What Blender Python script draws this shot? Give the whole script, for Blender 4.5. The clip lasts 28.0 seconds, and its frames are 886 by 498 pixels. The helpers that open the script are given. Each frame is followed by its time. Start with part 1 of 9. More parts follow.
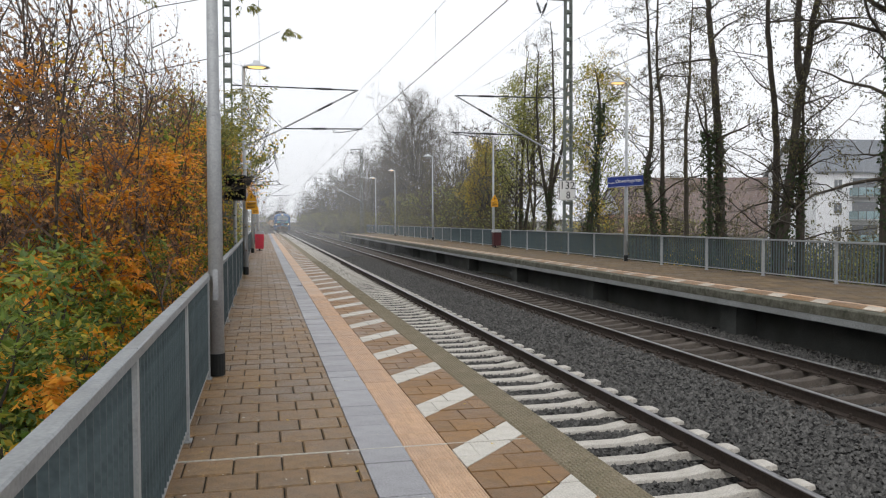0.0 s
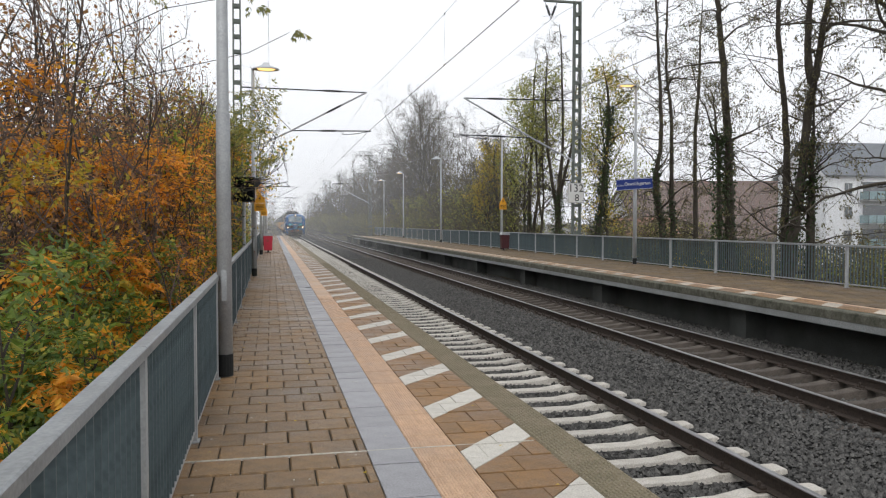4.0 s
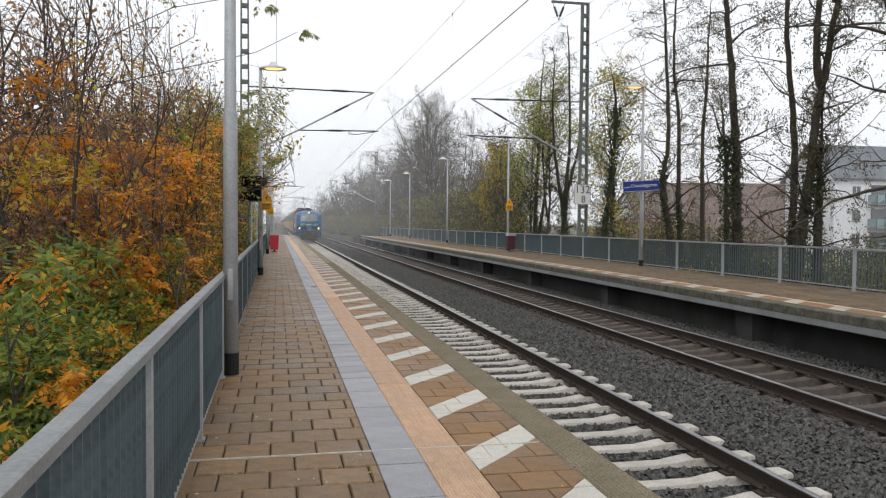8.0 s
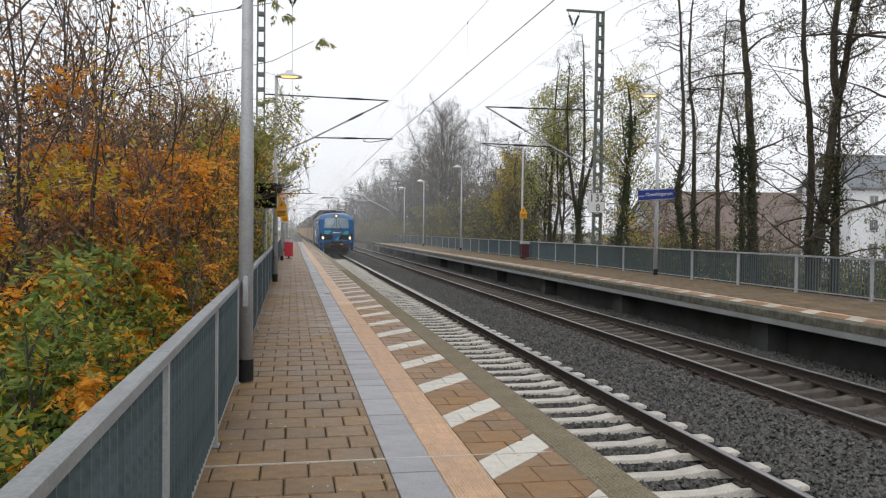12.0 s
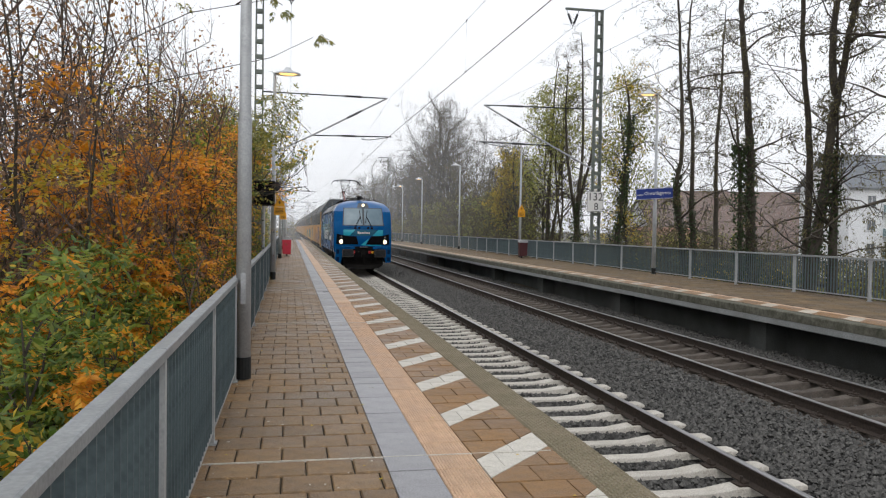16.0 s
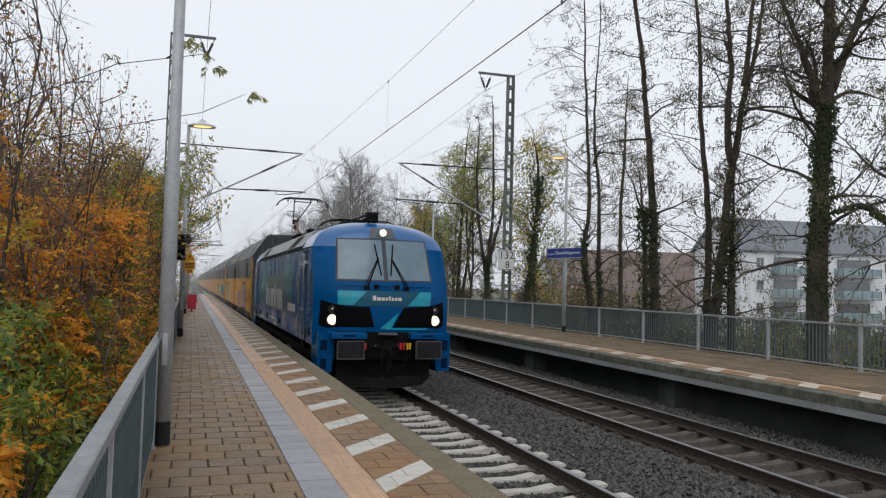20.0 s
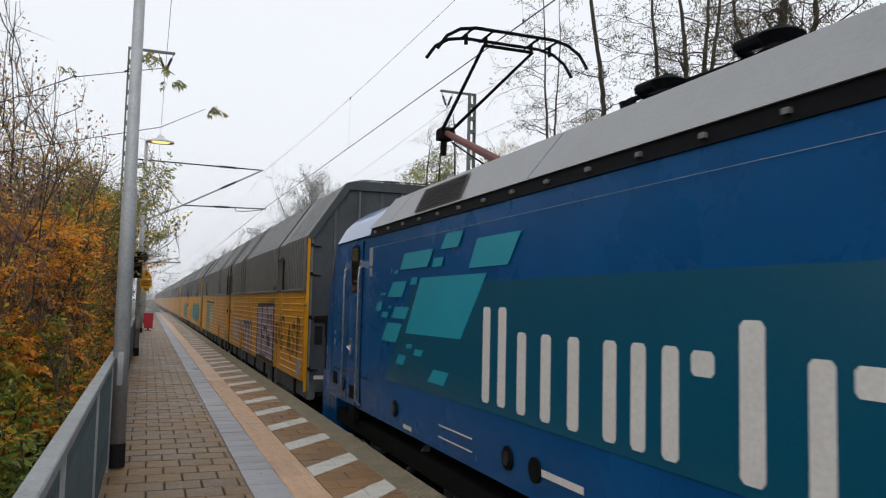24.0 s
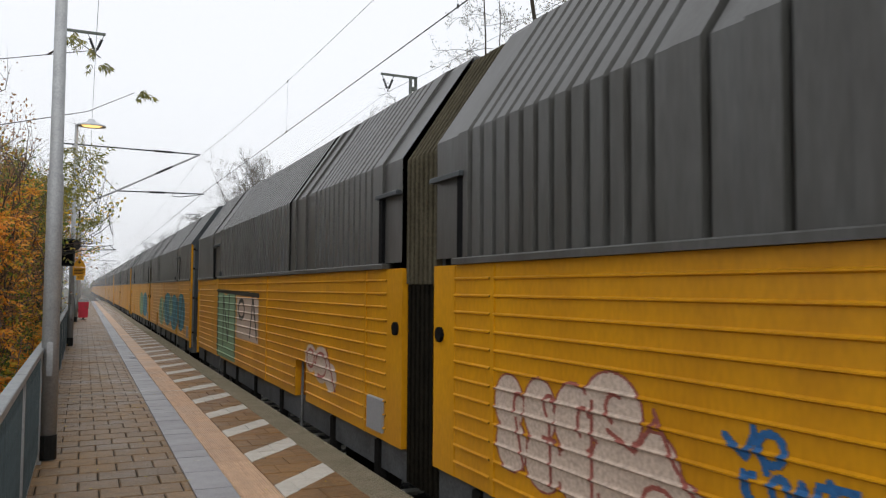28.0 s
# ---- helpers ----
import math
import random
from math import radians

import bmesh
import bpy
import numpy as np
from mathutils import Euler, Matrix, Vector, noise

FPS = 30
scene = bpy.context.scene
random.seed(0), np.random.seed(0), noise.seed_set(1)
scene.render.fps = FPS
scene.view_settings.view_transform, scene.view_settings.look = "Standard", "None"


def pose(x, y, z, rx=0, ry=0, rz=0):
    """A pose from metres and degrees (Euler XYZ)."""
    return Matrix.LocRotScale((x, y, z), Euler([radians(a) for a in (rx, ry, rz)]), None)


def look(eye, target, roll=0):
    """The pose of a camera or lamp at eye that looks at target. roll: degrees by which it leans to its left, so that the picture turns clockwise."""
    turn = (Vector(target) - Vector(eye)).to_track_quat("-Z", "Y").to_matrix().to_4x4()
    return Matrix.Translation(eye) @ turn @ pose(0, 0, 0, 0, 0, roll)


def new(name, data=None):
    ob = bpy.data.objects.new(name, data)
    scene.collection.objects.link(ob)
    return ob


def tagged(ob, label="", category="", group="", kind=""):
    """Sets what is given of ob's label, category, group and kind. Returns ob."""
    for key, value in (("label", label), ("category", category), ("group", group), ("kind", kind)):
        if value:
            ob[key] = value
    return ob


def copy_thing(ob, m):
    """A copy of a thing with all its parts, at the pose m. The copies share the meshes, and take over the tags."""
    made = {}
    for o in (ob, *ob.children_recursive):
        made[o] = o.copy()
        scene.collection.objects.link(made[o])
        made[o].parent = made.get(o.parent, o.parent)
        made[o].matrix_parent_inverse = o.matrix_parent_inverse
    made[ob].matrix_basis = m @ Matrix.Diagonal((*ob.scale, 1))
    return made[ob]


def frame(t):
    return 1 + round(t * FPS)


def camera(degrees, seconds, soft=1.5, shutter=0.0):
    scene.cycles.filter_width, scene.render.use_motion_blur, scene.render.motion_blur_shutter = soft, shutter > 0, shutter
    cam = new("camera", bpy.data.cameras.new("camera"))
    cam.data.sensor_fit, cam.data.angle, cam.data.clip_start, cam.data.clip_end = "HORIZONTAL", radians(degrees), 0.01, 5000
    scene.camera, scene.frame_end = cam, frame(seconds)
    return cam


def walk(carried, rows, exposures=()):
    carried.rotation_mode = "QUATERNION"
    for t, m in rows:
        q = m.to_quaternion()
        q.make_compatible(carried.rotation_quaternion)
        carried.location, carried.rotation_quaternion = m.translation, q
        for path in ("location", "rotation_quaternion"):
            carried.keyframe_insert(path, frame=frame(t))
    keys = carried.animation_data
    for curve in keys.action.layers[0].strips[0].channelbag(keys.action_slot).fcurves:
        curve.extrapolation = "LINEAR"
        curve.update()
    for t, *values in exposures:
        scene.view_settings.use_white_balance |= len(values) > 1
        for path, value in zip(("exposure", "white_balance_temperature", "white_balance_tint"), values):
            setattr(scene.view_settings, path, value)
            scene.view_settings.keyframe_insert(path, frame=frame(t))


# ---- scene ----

# ---- camera and its walk ----
cam = camera(59.0, 28.0, soft=1.2, shutter=0.12)
PATH = [
    (0, (0.011, 0.002, 1.522), (0.459, 1.95, 1.449), -0.2),
    (0.5, (0.013, 0.007, 1.516), (0.456, 1.956, 1.447), -0.2),
    (1, (0.016, 0.021, 1.515), (0.457, 1.97, 1.447), -0.2),
    (1.5, (0.019, 0.015, 1.514), (0.457, 1.965, 1.447), -0.3),
    (2, (0.006, -0.001, 1.52), (0.444, 1.949, 1.455), -0.1),
    (2.5, (0.011, -0.003, 1.519), (0.447, 1.948, 1.458), -0.2),
    (3, (0.009, -0.001, 1.521), (0.444, 1.95, 1.467), -0.0),
    (3.5, (0.009, 0.01, 1.509), (0.441, 1.962, 1.449), 0.0),
    (5.5, (0.015, 0.025, 1.51), (0.43, 1.98, 1.433), 0.2),
    (6, (0.008, 0.017, 1.512), (0.422, 1.972, 1.431), 0.3),
    (6.5, (0.013, 0.032, 1.505), (0.426, 1.987, 1.43), 0.3),
    (7, (0.014, 0.026, 1.507), (0.426, 1.981, 1.436), 0.3),
    (7.5, (0.013, 0.027, 1.505), (0.427, 1.983, 1.436), 0.4),
    (8, (0.009, 0.022, 1.509), (0.422, 1.977, 1.444), 0.4),
    (8.5, (0.01, 0.021, 1.506), (0.419, 1.978, 1.451), 0.5),
    (9, (0.002, 0.019, 1.511), (0.409, 1.976, 1.461), 0.6),
    (9.5, (0.01, 0.016, 1.514), (0.411, 1.975, 1.461), 0.7),
    (10, (0.005, 0.019, 1.512), (0.4, 1.978, 1.459), 0.7),
    (10.5, (0.01, 0.036, 1.507), (0.4, 1.997, 1.451), 0.7),
    (11, (0.0, 0.021, 1.511), (0.386, 1.983, 1.458), 0.7),
    (11.5, (-0.001, 0.013, 1.513), (0.382, 1.975, 1.468), 0.7),
    (12, (0.0, 0.014, 1.515), (0.379, 1.977, 1.469), 0.7),
    (12.5, (0.003, 0.021, 1.513), (0.379, 1.985, 1.468), 0.6),
    (14.5, (0.002, 0.021, 1.512), (0.376, 1.986, 1.468), 0.8),
    (15, (0.002, 0.04, 1.508), (0.379, 2.003, 1.462), 0.8),
    (15.5, (0.004, 0.025, 1.51), (0.383, 1.988, 1.464), 0.8),
    (16, (-0.001, 0.036, 1.51), (0.383, 1.998, 1.46), 0.9),
    (16.5, (-0.016, 0.03, 1.516), (0.374, 1.992, 1.488), 0.9),
    (17, (-0.088, 0.049, 1.513), (0.359, 1.998, 1.492), 1.0),
    (17.5, (-0.14, 0.047, 1.523), (0.376, 1.979, 1.498), 1.0),
    (18, (-0.13, 0.028, 1.534), (0.394, 1.957, 1.59), 1.2),
    (18.5, (-0.141, 0.034, 1.545), (0.333, 1.976, 1.617), 1.2),
    (19, (-0.178, 0.099, 1.548), (0.351, 2.025, 1.641), 1.3),
    (19.5, (-0.219, 0.093, 1.55), (0.352, 2.007, 1.65), 1.6),
    (20, (-0.236, 0.108, 1.55), (0.373, 2.011, 1.647), 1.5),
    (20.5, (-0.244, 0.125, 1.551), (0.396, 2.016, 1.67), 1.4),
    (21, (-0.255, 0.095, 1.545), (0.434, 1.969, 1.66), 1.2),
    (21.5, (-0.226, 0.139, 1.536), (0.463, 2.014, 1.639), 1.2),
    (23.5, (-0.247, 0.16, 1.533), (0.456, 2.03, 1.639), 1.4),
    (24, (-0.241, 0.14, 1.543), (0.459, 2.008, 1.687), 1.3),
    (24.5, (-0.224, 0.139, 1.556), (0.479, 2.002, 1.738), 1.2),
    (25, (-0.215, 0.159, 1.542), (0.571, 1.986, 1.748), 1.3),
    (25.5, (-0.209, 0.139, 1.534), (0.637, 1.94, 1.733), 1.2),
    (26, (-0.176, 0.061, 1.557), (0.703, 1.848, 1.737), 1.1),
    (26.5, (-0.187, 0.058, 1.553), (0.705, 1.840, 1.729), 0.8),
    (27, (-0.203, 0.058, 1.553), (0.675, 1.842, 1.768), 0.8),
    (27.5, (-0.215, 0.056, 1.553), (0.634, 1.858, 1.730), 0.5),
    (28, (-0.189, 0.055, 1.545), (0.643, 1.870, 1.649), 0.4),
]
walk(cam, [(t, look(eye, target, roll)) for t, eye, target, roll in PATH], [(0, 0.05, 6500, 10), (16.5, 0.05, 6500, 10), (18, 0.0, 6450, 10), (20, -0.22, 6300, 10), (21.5, -0.24, 6250, 10), (24, -0.15, 6400, 10), (28, -0.08, 6500, 10)])

# ---- world, sun and exposure ----
world = bpy.data.worlds.new("overcast")
scene.world = world
world.use_nodes = True
wn, wl = world.node_tree.nodes, world.node_tree.links
sky = wn.new("ShaderNodeTexSky")
sky.sky_type, sky.sun_disc = "NISHITA", False
sky.sun_elevation, sky.sun_rotation = radians(28), radians(200)
sky.dust_density, sky.air_density = 8.0, 1.0
grey = wn.new("ShaderNodeHueSaturation")
grey.inputs["Saturation"].default_value = 0.10
grey.inputs["Value"].default_value = 0.10
wl.new(sky.outputs[0], grey.inputs["Color"])
cloud = wn.new("ShaderNodeMix")
cloud.data_type = "RGBA"
cloud.inputs["Factor"].default_value = 0.80
cloud.inputs["B"].default_value = (0.93, 0.955, 1.0, 1)
wl.new(grey.outputs[0], cloud.inputs["A"])
wl.new(cloud.outputs["Result"], wn["Background"].inputs["Color"])
wn["Background"].inputs["Strength"].default_value = 1.25
sun_data = bpy.data.lights.new("sun", "SUN")
sun_data.energy, sun_data.angle, sun_data.color = 0.5, radians(40), (1.0, 0.97, 0.93)
sun = new("sun", sun_data)
sun.matrix_world = look((0, 0, 30), (6, 14, 0))


# ---- materials ----
ALBEDO = 0.89  # scales all base colours down to hold contrast against the brighter sky


def mat(name, col, col2=None, rough=0.75, metal=0.0, scale=6.0, mix=0.5, bump=0.0, bscale=40.0, vary=0.0, fine=0.25, spec=0.25, stretch=None, coat=0.0, stain=0.0):
    """A surface with two scales of colour change, grain and a little difference from object to object."""
    m = bpy.data.materials.new(name)
    m.use_nodes = True
    n, l = m.node_tree.nodes, m.node_tree.links
    b = n["Principled BSDF"]
    col2 = tuple(c * ALBEDO for c in (col2 or [c * 0.7 for c in col]))
    col = tuple(c * ALBEDO for c in col)
    b.inputs["Roughness"].default_value, b.inputs["Metallic"].default_value = rough, metal
    b.inputs["Specular IOR Level"].default_value = spec
    b.inputs["Coat Weight"].default_value = coat
    co = n.new("ShaderNodeTexCoord")
    mp = n.new("ShaderNodeMapping")
    mp.inputs["Scale"].default_value = stretch or (1, 1, 1)
    l.new(co.outputs["Object"], mp.inputs["Vector"])
    big = n.new("ShaderNodeTexNoise")
    big.inputs["Scale"].default_value, big.inputs["Detail"].default_value = scale, 6
    big.inputs["Roughness"].default_value = 0.65
    l.new(mp.outputs[0], big.inputs["Vector"])
    ramp = n.new("ShaderNodeMapRange")
    ramp.inputs["From Min"].default_value, ramp.inputs["From Max"].default_value = 0.35, 0.68
    ramp.inputs["To Max"].default_value = mix
    l.new(big.outputs[0], ramp.inputs["Value"])
    mx = n.new("ShaderNodeMix")
    mx.data_type = "RGBA"
    mx.inputs["A"].default_value, mx.inputs["B"].default_value = (*col, 1), (*col2, 1)
    l.new(ramp.outputs[0], mx.inputs["Factor"])
    out = mx.outputs["Result"]
    small = n.new("ShaderNodeTexNoise")
    small.inputs["Scale"].default_value, small.inputs["Detail"].default_value = bscale, 4
    l.new(mp.outputs[0], small.inputs["Vector"])
    hs = n.new("ShaderNodeHueSaturation")
    mr = n.new("ShaderNodeMapRange")
    mr.inputs["From Min"].default_value, mr.inputs["From Max"].default_value = 0.3, 0.7
    mr.inputs["To Min"].default_value, mr.inputs["To Max"].default_value = 1 - fine, 1 + fine
    l.new(small.outputs[0], mr.inputs["Value"])
    val = mr.outputs[0]
    if vary:
        oi = n.new("ShaderNodeObjectInfo")
        ge = n.new("ShaderNodeNewGeometry")
        add = n.new("ShaderNodeMath")
        add.operation = "ADD"
        l.new(oi.outputs["Random"], add.inputs[0])
        l.new(ge.outputs["Random Per Island"], add.inputs[1])
        fr = n.new("ShaderNodeMath")
        fr.operation = "FRACT"
        l.new(add.outputs[0], fr.inputs[0])
        vr = n.new("ShaderNodeMapRange")
        vr.inputs["To Min"].default_value, vr.inputs["To Max"].default_value = 1 - vary, 1 + vary
        l.new(fr.outputs[0], vr.inputs["Value"])
        mu = n.new("ShaderNodeMath")
        mu.operation = "MULTIPLY"
        l.new(val, mu.inputs[0])
        l.new(vr.outputs[0], mu.inputs[1])
        val = mu.outputs[0]
    if stain:
        # broad damp patches that run on from piece to piece
        gp = n.new("ShaderNodeNewGeometry")
        wet = n.new("ShaderNodeTexNoise")
        wet.inputs["Scale"].default_value, wet.inputs["Detail"].default_value = 1.1, 5
        wet.inputs["Roughness"].default_value = 0.6
        l.new(gp.outputs["Position"], wet.inputs["Vector"])
        wr = n.new("ShaderNodeMapRange")
        wr.inputs["From Min"].default_value, wr.inputs["From Max"].default_value = 0.36, 0.64
        wr.inputs["To Min"].default_value, wr.inputs["To Max"].default_value = 1 + 0.6 * stain, 1 - stain
        l.new(wet.outputs[0], wr.inputs["Value"])
        mw = n.new("ShaderNodeMath")
        mw.operation = "MULTIPLY"
        l.new(val, mw.inputs[0])
        l.new(wr.outputs[0], mw.inputs[1])
        val = mw.outputs[0]
        rr = n.new("ShaderNodeMapRange")
        rr.inputs["From Min"].default_value, rr.inputs["From Max"].default_value = 0.36, 0.64
        rr.inputs["To Min"].default_value, rr.inputs["To Max"].default_value = rough + 0.08, rough - 0.18
        l.new(wet.outputs[0], rr.inputs["Value"])
        l.new(rr.outputs[0], b.inputs["Roughness"])
    l.new(val, hs.inputs["Value"])
    l.new(out, hs.inputs["Color"])
    l.new(hs.outputs[0], b.inputs["Base Color"])
    if bump:
        bp = n.new("ShaderNodeBump")
        bp.inputs["Strength"].default_value, bp.inputs["Distance"].default_value = bump, 0.02
        l.new(small.outputs[0], bp.inputs["Height"])
        l.new(bp.outputs[0], b.inputs["Normal"])
    return m


def leaf_mat(name, cols, vary=0.35):
    """Leaves: a colour from a few by the leaf, some light let through."""
    m = bpy.data.materials.new(name)
    m.use_nodes = True
    n, l = m.node_tree.nodes, m.node_tree.links
    b = n["Principled BSDF"]
    b.inputs["Roughness"].default_value = 0.6
    ge = n.new("ShaderNodeNewGeometry")
    cr = n.new("ShaderNodeValToRGB")
    cr.color_ramp.interpolation = "LINEAR"
    while len(cr.color_ramp.elements) < len(cols):
        cr.color_ramp.elements.new(0.5)
    for k, c in enumerate(cols):
        cr.color_ramp.elements[k].position = k / max(1, len(cols) - 1)
        cr.color_ramp.elements[k].color = (*c, 1)
    l.new(ge.outputs["Random Per Island"], cr.inputs[0])
    l.new(cr.outputs[0], b.inputs["Base Color"])
    tr = n.new("ShaderNodeBsdfTranslucent")
    l.new(cr.outputs[0], tr.inputs["Color"])
    ms = n.new("ShaderNodeMixShader")
    ms.inputs[0].default_value = 0.45
    l.new(b.outputs[0], ms.inputs[1])
    l.new(tr.outputs[0], ms.inputs[2])
    l.new(ms.outputs[0], n["Material Output"].inputs["Surface"])
    return m


def glow(name, col, power):
    m = bpy.data.materials.new(name)
    m.use_nodes = True
    b = m.node_tree.nodes["Principled BSDF"]
    b.inputs["Base Color"].default_value = (*col, 1)
    b.inputs["Emission Color"].default_value = (*col, 1)
    b.inputs["Emission Strength"].default_value = power
    return m


def glass(name, col=(0.8, 0.85, 0.88), rough=0.03, clear=0.25):
    """Window glass: a sharp sheen over a dark see-through pane."""
    m = bpy.data.materials.new(name)
    m.use_nodes = True
    n, l = m.node_tree.nodes, m.node_tree.links
    tr = n.new("ShaderNodeBsdfTransparent")
    tr.inputs["Color"].default_value = (*col, 1)
    gl = n.new("ShaderNodeBsdfGlossy")
    gl.inputs["Roughness"].default_value = rough
    fr = n.new("ShaderNodeFresnel")
    fr.inputs["IOR"].default_value = 1.6
    ad = n.new("ShaderNodeMath")
    ad.operation, ad.use_clamp = "ADD", True
    ad.inputs[1].default_value = clear
    l.new(fr.outputs[0], ad.inputs[0])
    ms = n.new("ShaderNodeMixShader")
    l.new(ad.outputs[0], ms.inputs[0])
    l.new(tr.outputs[0], ms.inputs[1])
    l.new(gl.outputs[0], ms.inputs[2])
    l.new(ms.outputs[0], n["Material Output"].inputs["Surface"])
    return m


M_PAVER = mat("brown_paver", (0.262, 0.158, 0.070), (0.135, 0.083, 0.038), rough=0.52, scale=9, mix=0.9, bump=0.5, bscale=110, vary=0.15, fine=0.48, spec=0.5, stain=0.26)
M_PAVER_RED = mat("russet_paver", (0.262, 0.138, 0.046), (0.15, 0.080, 0.029), rough=0.55, scale=9, mix=0.8, bump=0.4, bscale=90, vary=0.14, fine=0.38, stain=0.2, spec=0.5)
M_PAVER_FAR = mat("worn_brown_paver", (0.18, 0.125, 0.070), (0.10, 0.072, 0.042), rough=0.7, scale=1.2, mix=0.8, bump=0.2, bscale=60, vary=0.2, stain=0.3)
M_SAND = mat("joint_sand", (0.030, 0.025, 0.017), (0.016, 0.014, 0.010), rough=0.9, scale=8, bump=0.4)
M_SLATE = mat("grey_slab", (0.335, 0.332, 0.348), (0.25, 0.25, 0.26), rough=0.5, scale=6, mix=0.8, bump=0.12, bscale=90, vary=0.08, stain=0.12)
M_SALMON = mat("salmon_guide_slab", (0.60, 0.41, 0.275), (0.47, 0.31, 0.20), rough=0.6, scale=7, mix=0.7, bump=0.15, bscale=90, vary=0.09, stain=0.12)
M_WHITE_PAVE = mat("white_paver", (0.60, 0.57, 0.51), (0.45, 0.42, 0.37), rough=0.6, scale=9, mix=0.7, bump=0.15, bscale=80, vary=0.06)
M_MARK_FAR = mat("worn_pale_paver", (0.56, 0.50, 0.42), (0.40, 0.34, 0.27), rough=0.7, scale=3, mix=0.8, vary=0.12, stain=0.2)
M_EDGE = mat("mossy_edge_concrete", (0.255, 0.215, 0.15), (0.17, 0.15, 0.095), rough=0.8, scale=4, mix=0.8, bump=0.5, bscale=60)
M_CONC = mat("grey_concrete", (0.36, 0.36, 0.34), (0.22, 0.22, 0.20), rough=0.8, scale=1.5, mix=0.8, bump=0.25, bscale=50)
M_CONC_OLD = mat("stained_concrete_edge", (0.15, 0.145, 0.115), (0.045, 0.046, 0.030), rough=0.85, scale=5.0, mix=0.9, bump=0.4, bscale=30)
M_DARKWALL = mat("dark_grey_wall_panel", (0.078, 0.082, 0.078), (0.045, 0.048, 0.044), rough=0.75, scale=1.4, mix=0.9, bump=0.2, stain=0.25)
M_BAND = mat("pale_concrete_band", (0.30, 0.31, 0.31), (0.19, 0.19, 0.185), rough=0.7, scale=1.5, mix=0.7, bump=0.1)
M_GALV = mat("galvanised_steel", (0.44, 0.455, 0.465), (0.33, 0.34, 0.35), rough=0.5, metal=0.3, scale=9, mix=0.7, fine=0.12, bump=0.05, bscale=60)
M_HANDRAIL = mat("weathered_handrail", (0.325, 0.34, 0.345), (0.235, 0.25, 0.255), rough=0.55, metal=0.25, scale=6, mix=0.8, fine=0.15, bump=0.05, bscale=60, stain=0.12)
M_RAILING = mat("blue_grey_painted_steel", (0.112, 0.148, 0.160), (0.075, 0.10, 0.108), rough=0.5, metal=0.25, scale=7, mix=0.7, fine=0.15, vary=0.08)
M_BLACK = mat("black_sleeve", (0.012, 0.014, 0.014), (0.02, 0.02, 0.02), rough=0.6, scale=20)
M_RAIL = mat("rusty_rail_side", (0.062, 0.047, 0.038), (0.034, 0.029, 0.026), rough=0.75, metal=0.2, scale=14, bump=0.2)
M_RAILTOP = mat("worn_rail_head", (0.42, 0.42, 0.42), (0.22, 0.20, 0.19), rough=0.32, metal=0.9, scale=3, mix=0.5, fine=0.1, stretch=(8, 0.4, 1))
M_SLEEPER = mat("pale_concrete_sleeper", (0.56, 0.53, 0.48), (0.38, 0.35, 0.30), rough=0.85, scale=5, mix=0.7, bump=0.3, bscale=70, vary=0.1)
M_SLEEPER_OLD = mat("brown_stained_sleeper", (0.115, 0.098, 0.082), (0.06, 0.05, 0.044), rough=0.9, scale=5, mix=0.8, bump=0.3, bscale=70, vary=0.15)
M_STONE = mat("dark_ballast_stone", (0.096, 0.093, 0.086), (0.046, 0.044, 0.041), rough=0.6, scale=25, mix=0.8, bump=0.4, bscale=60, vary=0.6, spec=0.4)
M_STONE_BED = mat("ballast_bed", (0.062, 0.059, 0.055), (0.030, 0.028, 0.026), rough=0.85, scale=9, mix=0.6, fine=0.3)
sn, sl = M_STONE_BED.node_tree.nodes, M_STONE_BED.node_tree.links
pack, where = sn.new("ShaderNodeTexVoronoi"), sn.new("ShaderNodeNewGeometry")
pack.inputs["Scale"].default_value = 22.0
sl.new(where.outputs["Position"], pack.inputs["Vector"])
tone, gap_shade, both_ = sn.new("ShaderNodeMapRange"), sn.new("ShaderNodeMapRange"), sn.new("ShaderNodeMix")
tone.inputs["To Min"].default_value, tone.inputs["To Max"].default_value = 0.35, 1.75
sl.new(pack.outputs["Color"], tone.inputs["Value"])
# colour darkens towards each cell's rim: painted shade between the stones
gap_shade.inputs["From Min"].default_value, gap_shade.inputs["From Max"].default_value = 0.25, 0.62
gap_shade.inputs["To Min"].default_value, gap_shade.inputs["To Max"].default_value = 1.0, 0.15
sl.new(pack.outputs["Distance"], gap_shade.inputs["Value"])
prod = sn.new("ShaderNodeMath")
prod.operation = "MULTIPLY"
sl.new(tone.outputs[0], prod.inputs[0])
sl.new(gap_shade.outputs[0], prod.inputs[1])
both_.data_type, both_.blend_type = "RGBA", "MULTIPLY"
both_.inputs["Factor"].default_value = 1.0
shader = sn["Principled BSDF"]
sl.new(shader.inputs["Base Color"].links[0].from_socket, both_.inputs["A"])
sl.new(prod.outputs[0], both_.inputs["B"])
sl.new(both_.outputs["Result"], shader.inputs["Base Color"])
dent = sn.new("ShaderNodeBump")
dent.invert = True
dent.inputs["Strength"].default_value, dent.inputs["Distance"].default_value = 1.0, 0.03
sl.new(pack.outputs["Distance"], dent.inputs["Height"])
sl.new(dent.outputs[0], shader.inputs["Normal"])
M_EARTH = mat("leaf_covered_earth", (0.085, 0.065, 0.04), (0.045, 0.05, 0.022), rough=0.95, scale=0.6, mix=1.0, bump=0.6, bscale=6, fine=0.4)
M_MAST = mat("green_grey_lattice_steel", (0.16, 0.18, 0.16), (0.10, 0.11, 0.10), rough=0.6, metal=0.3, scale=8)
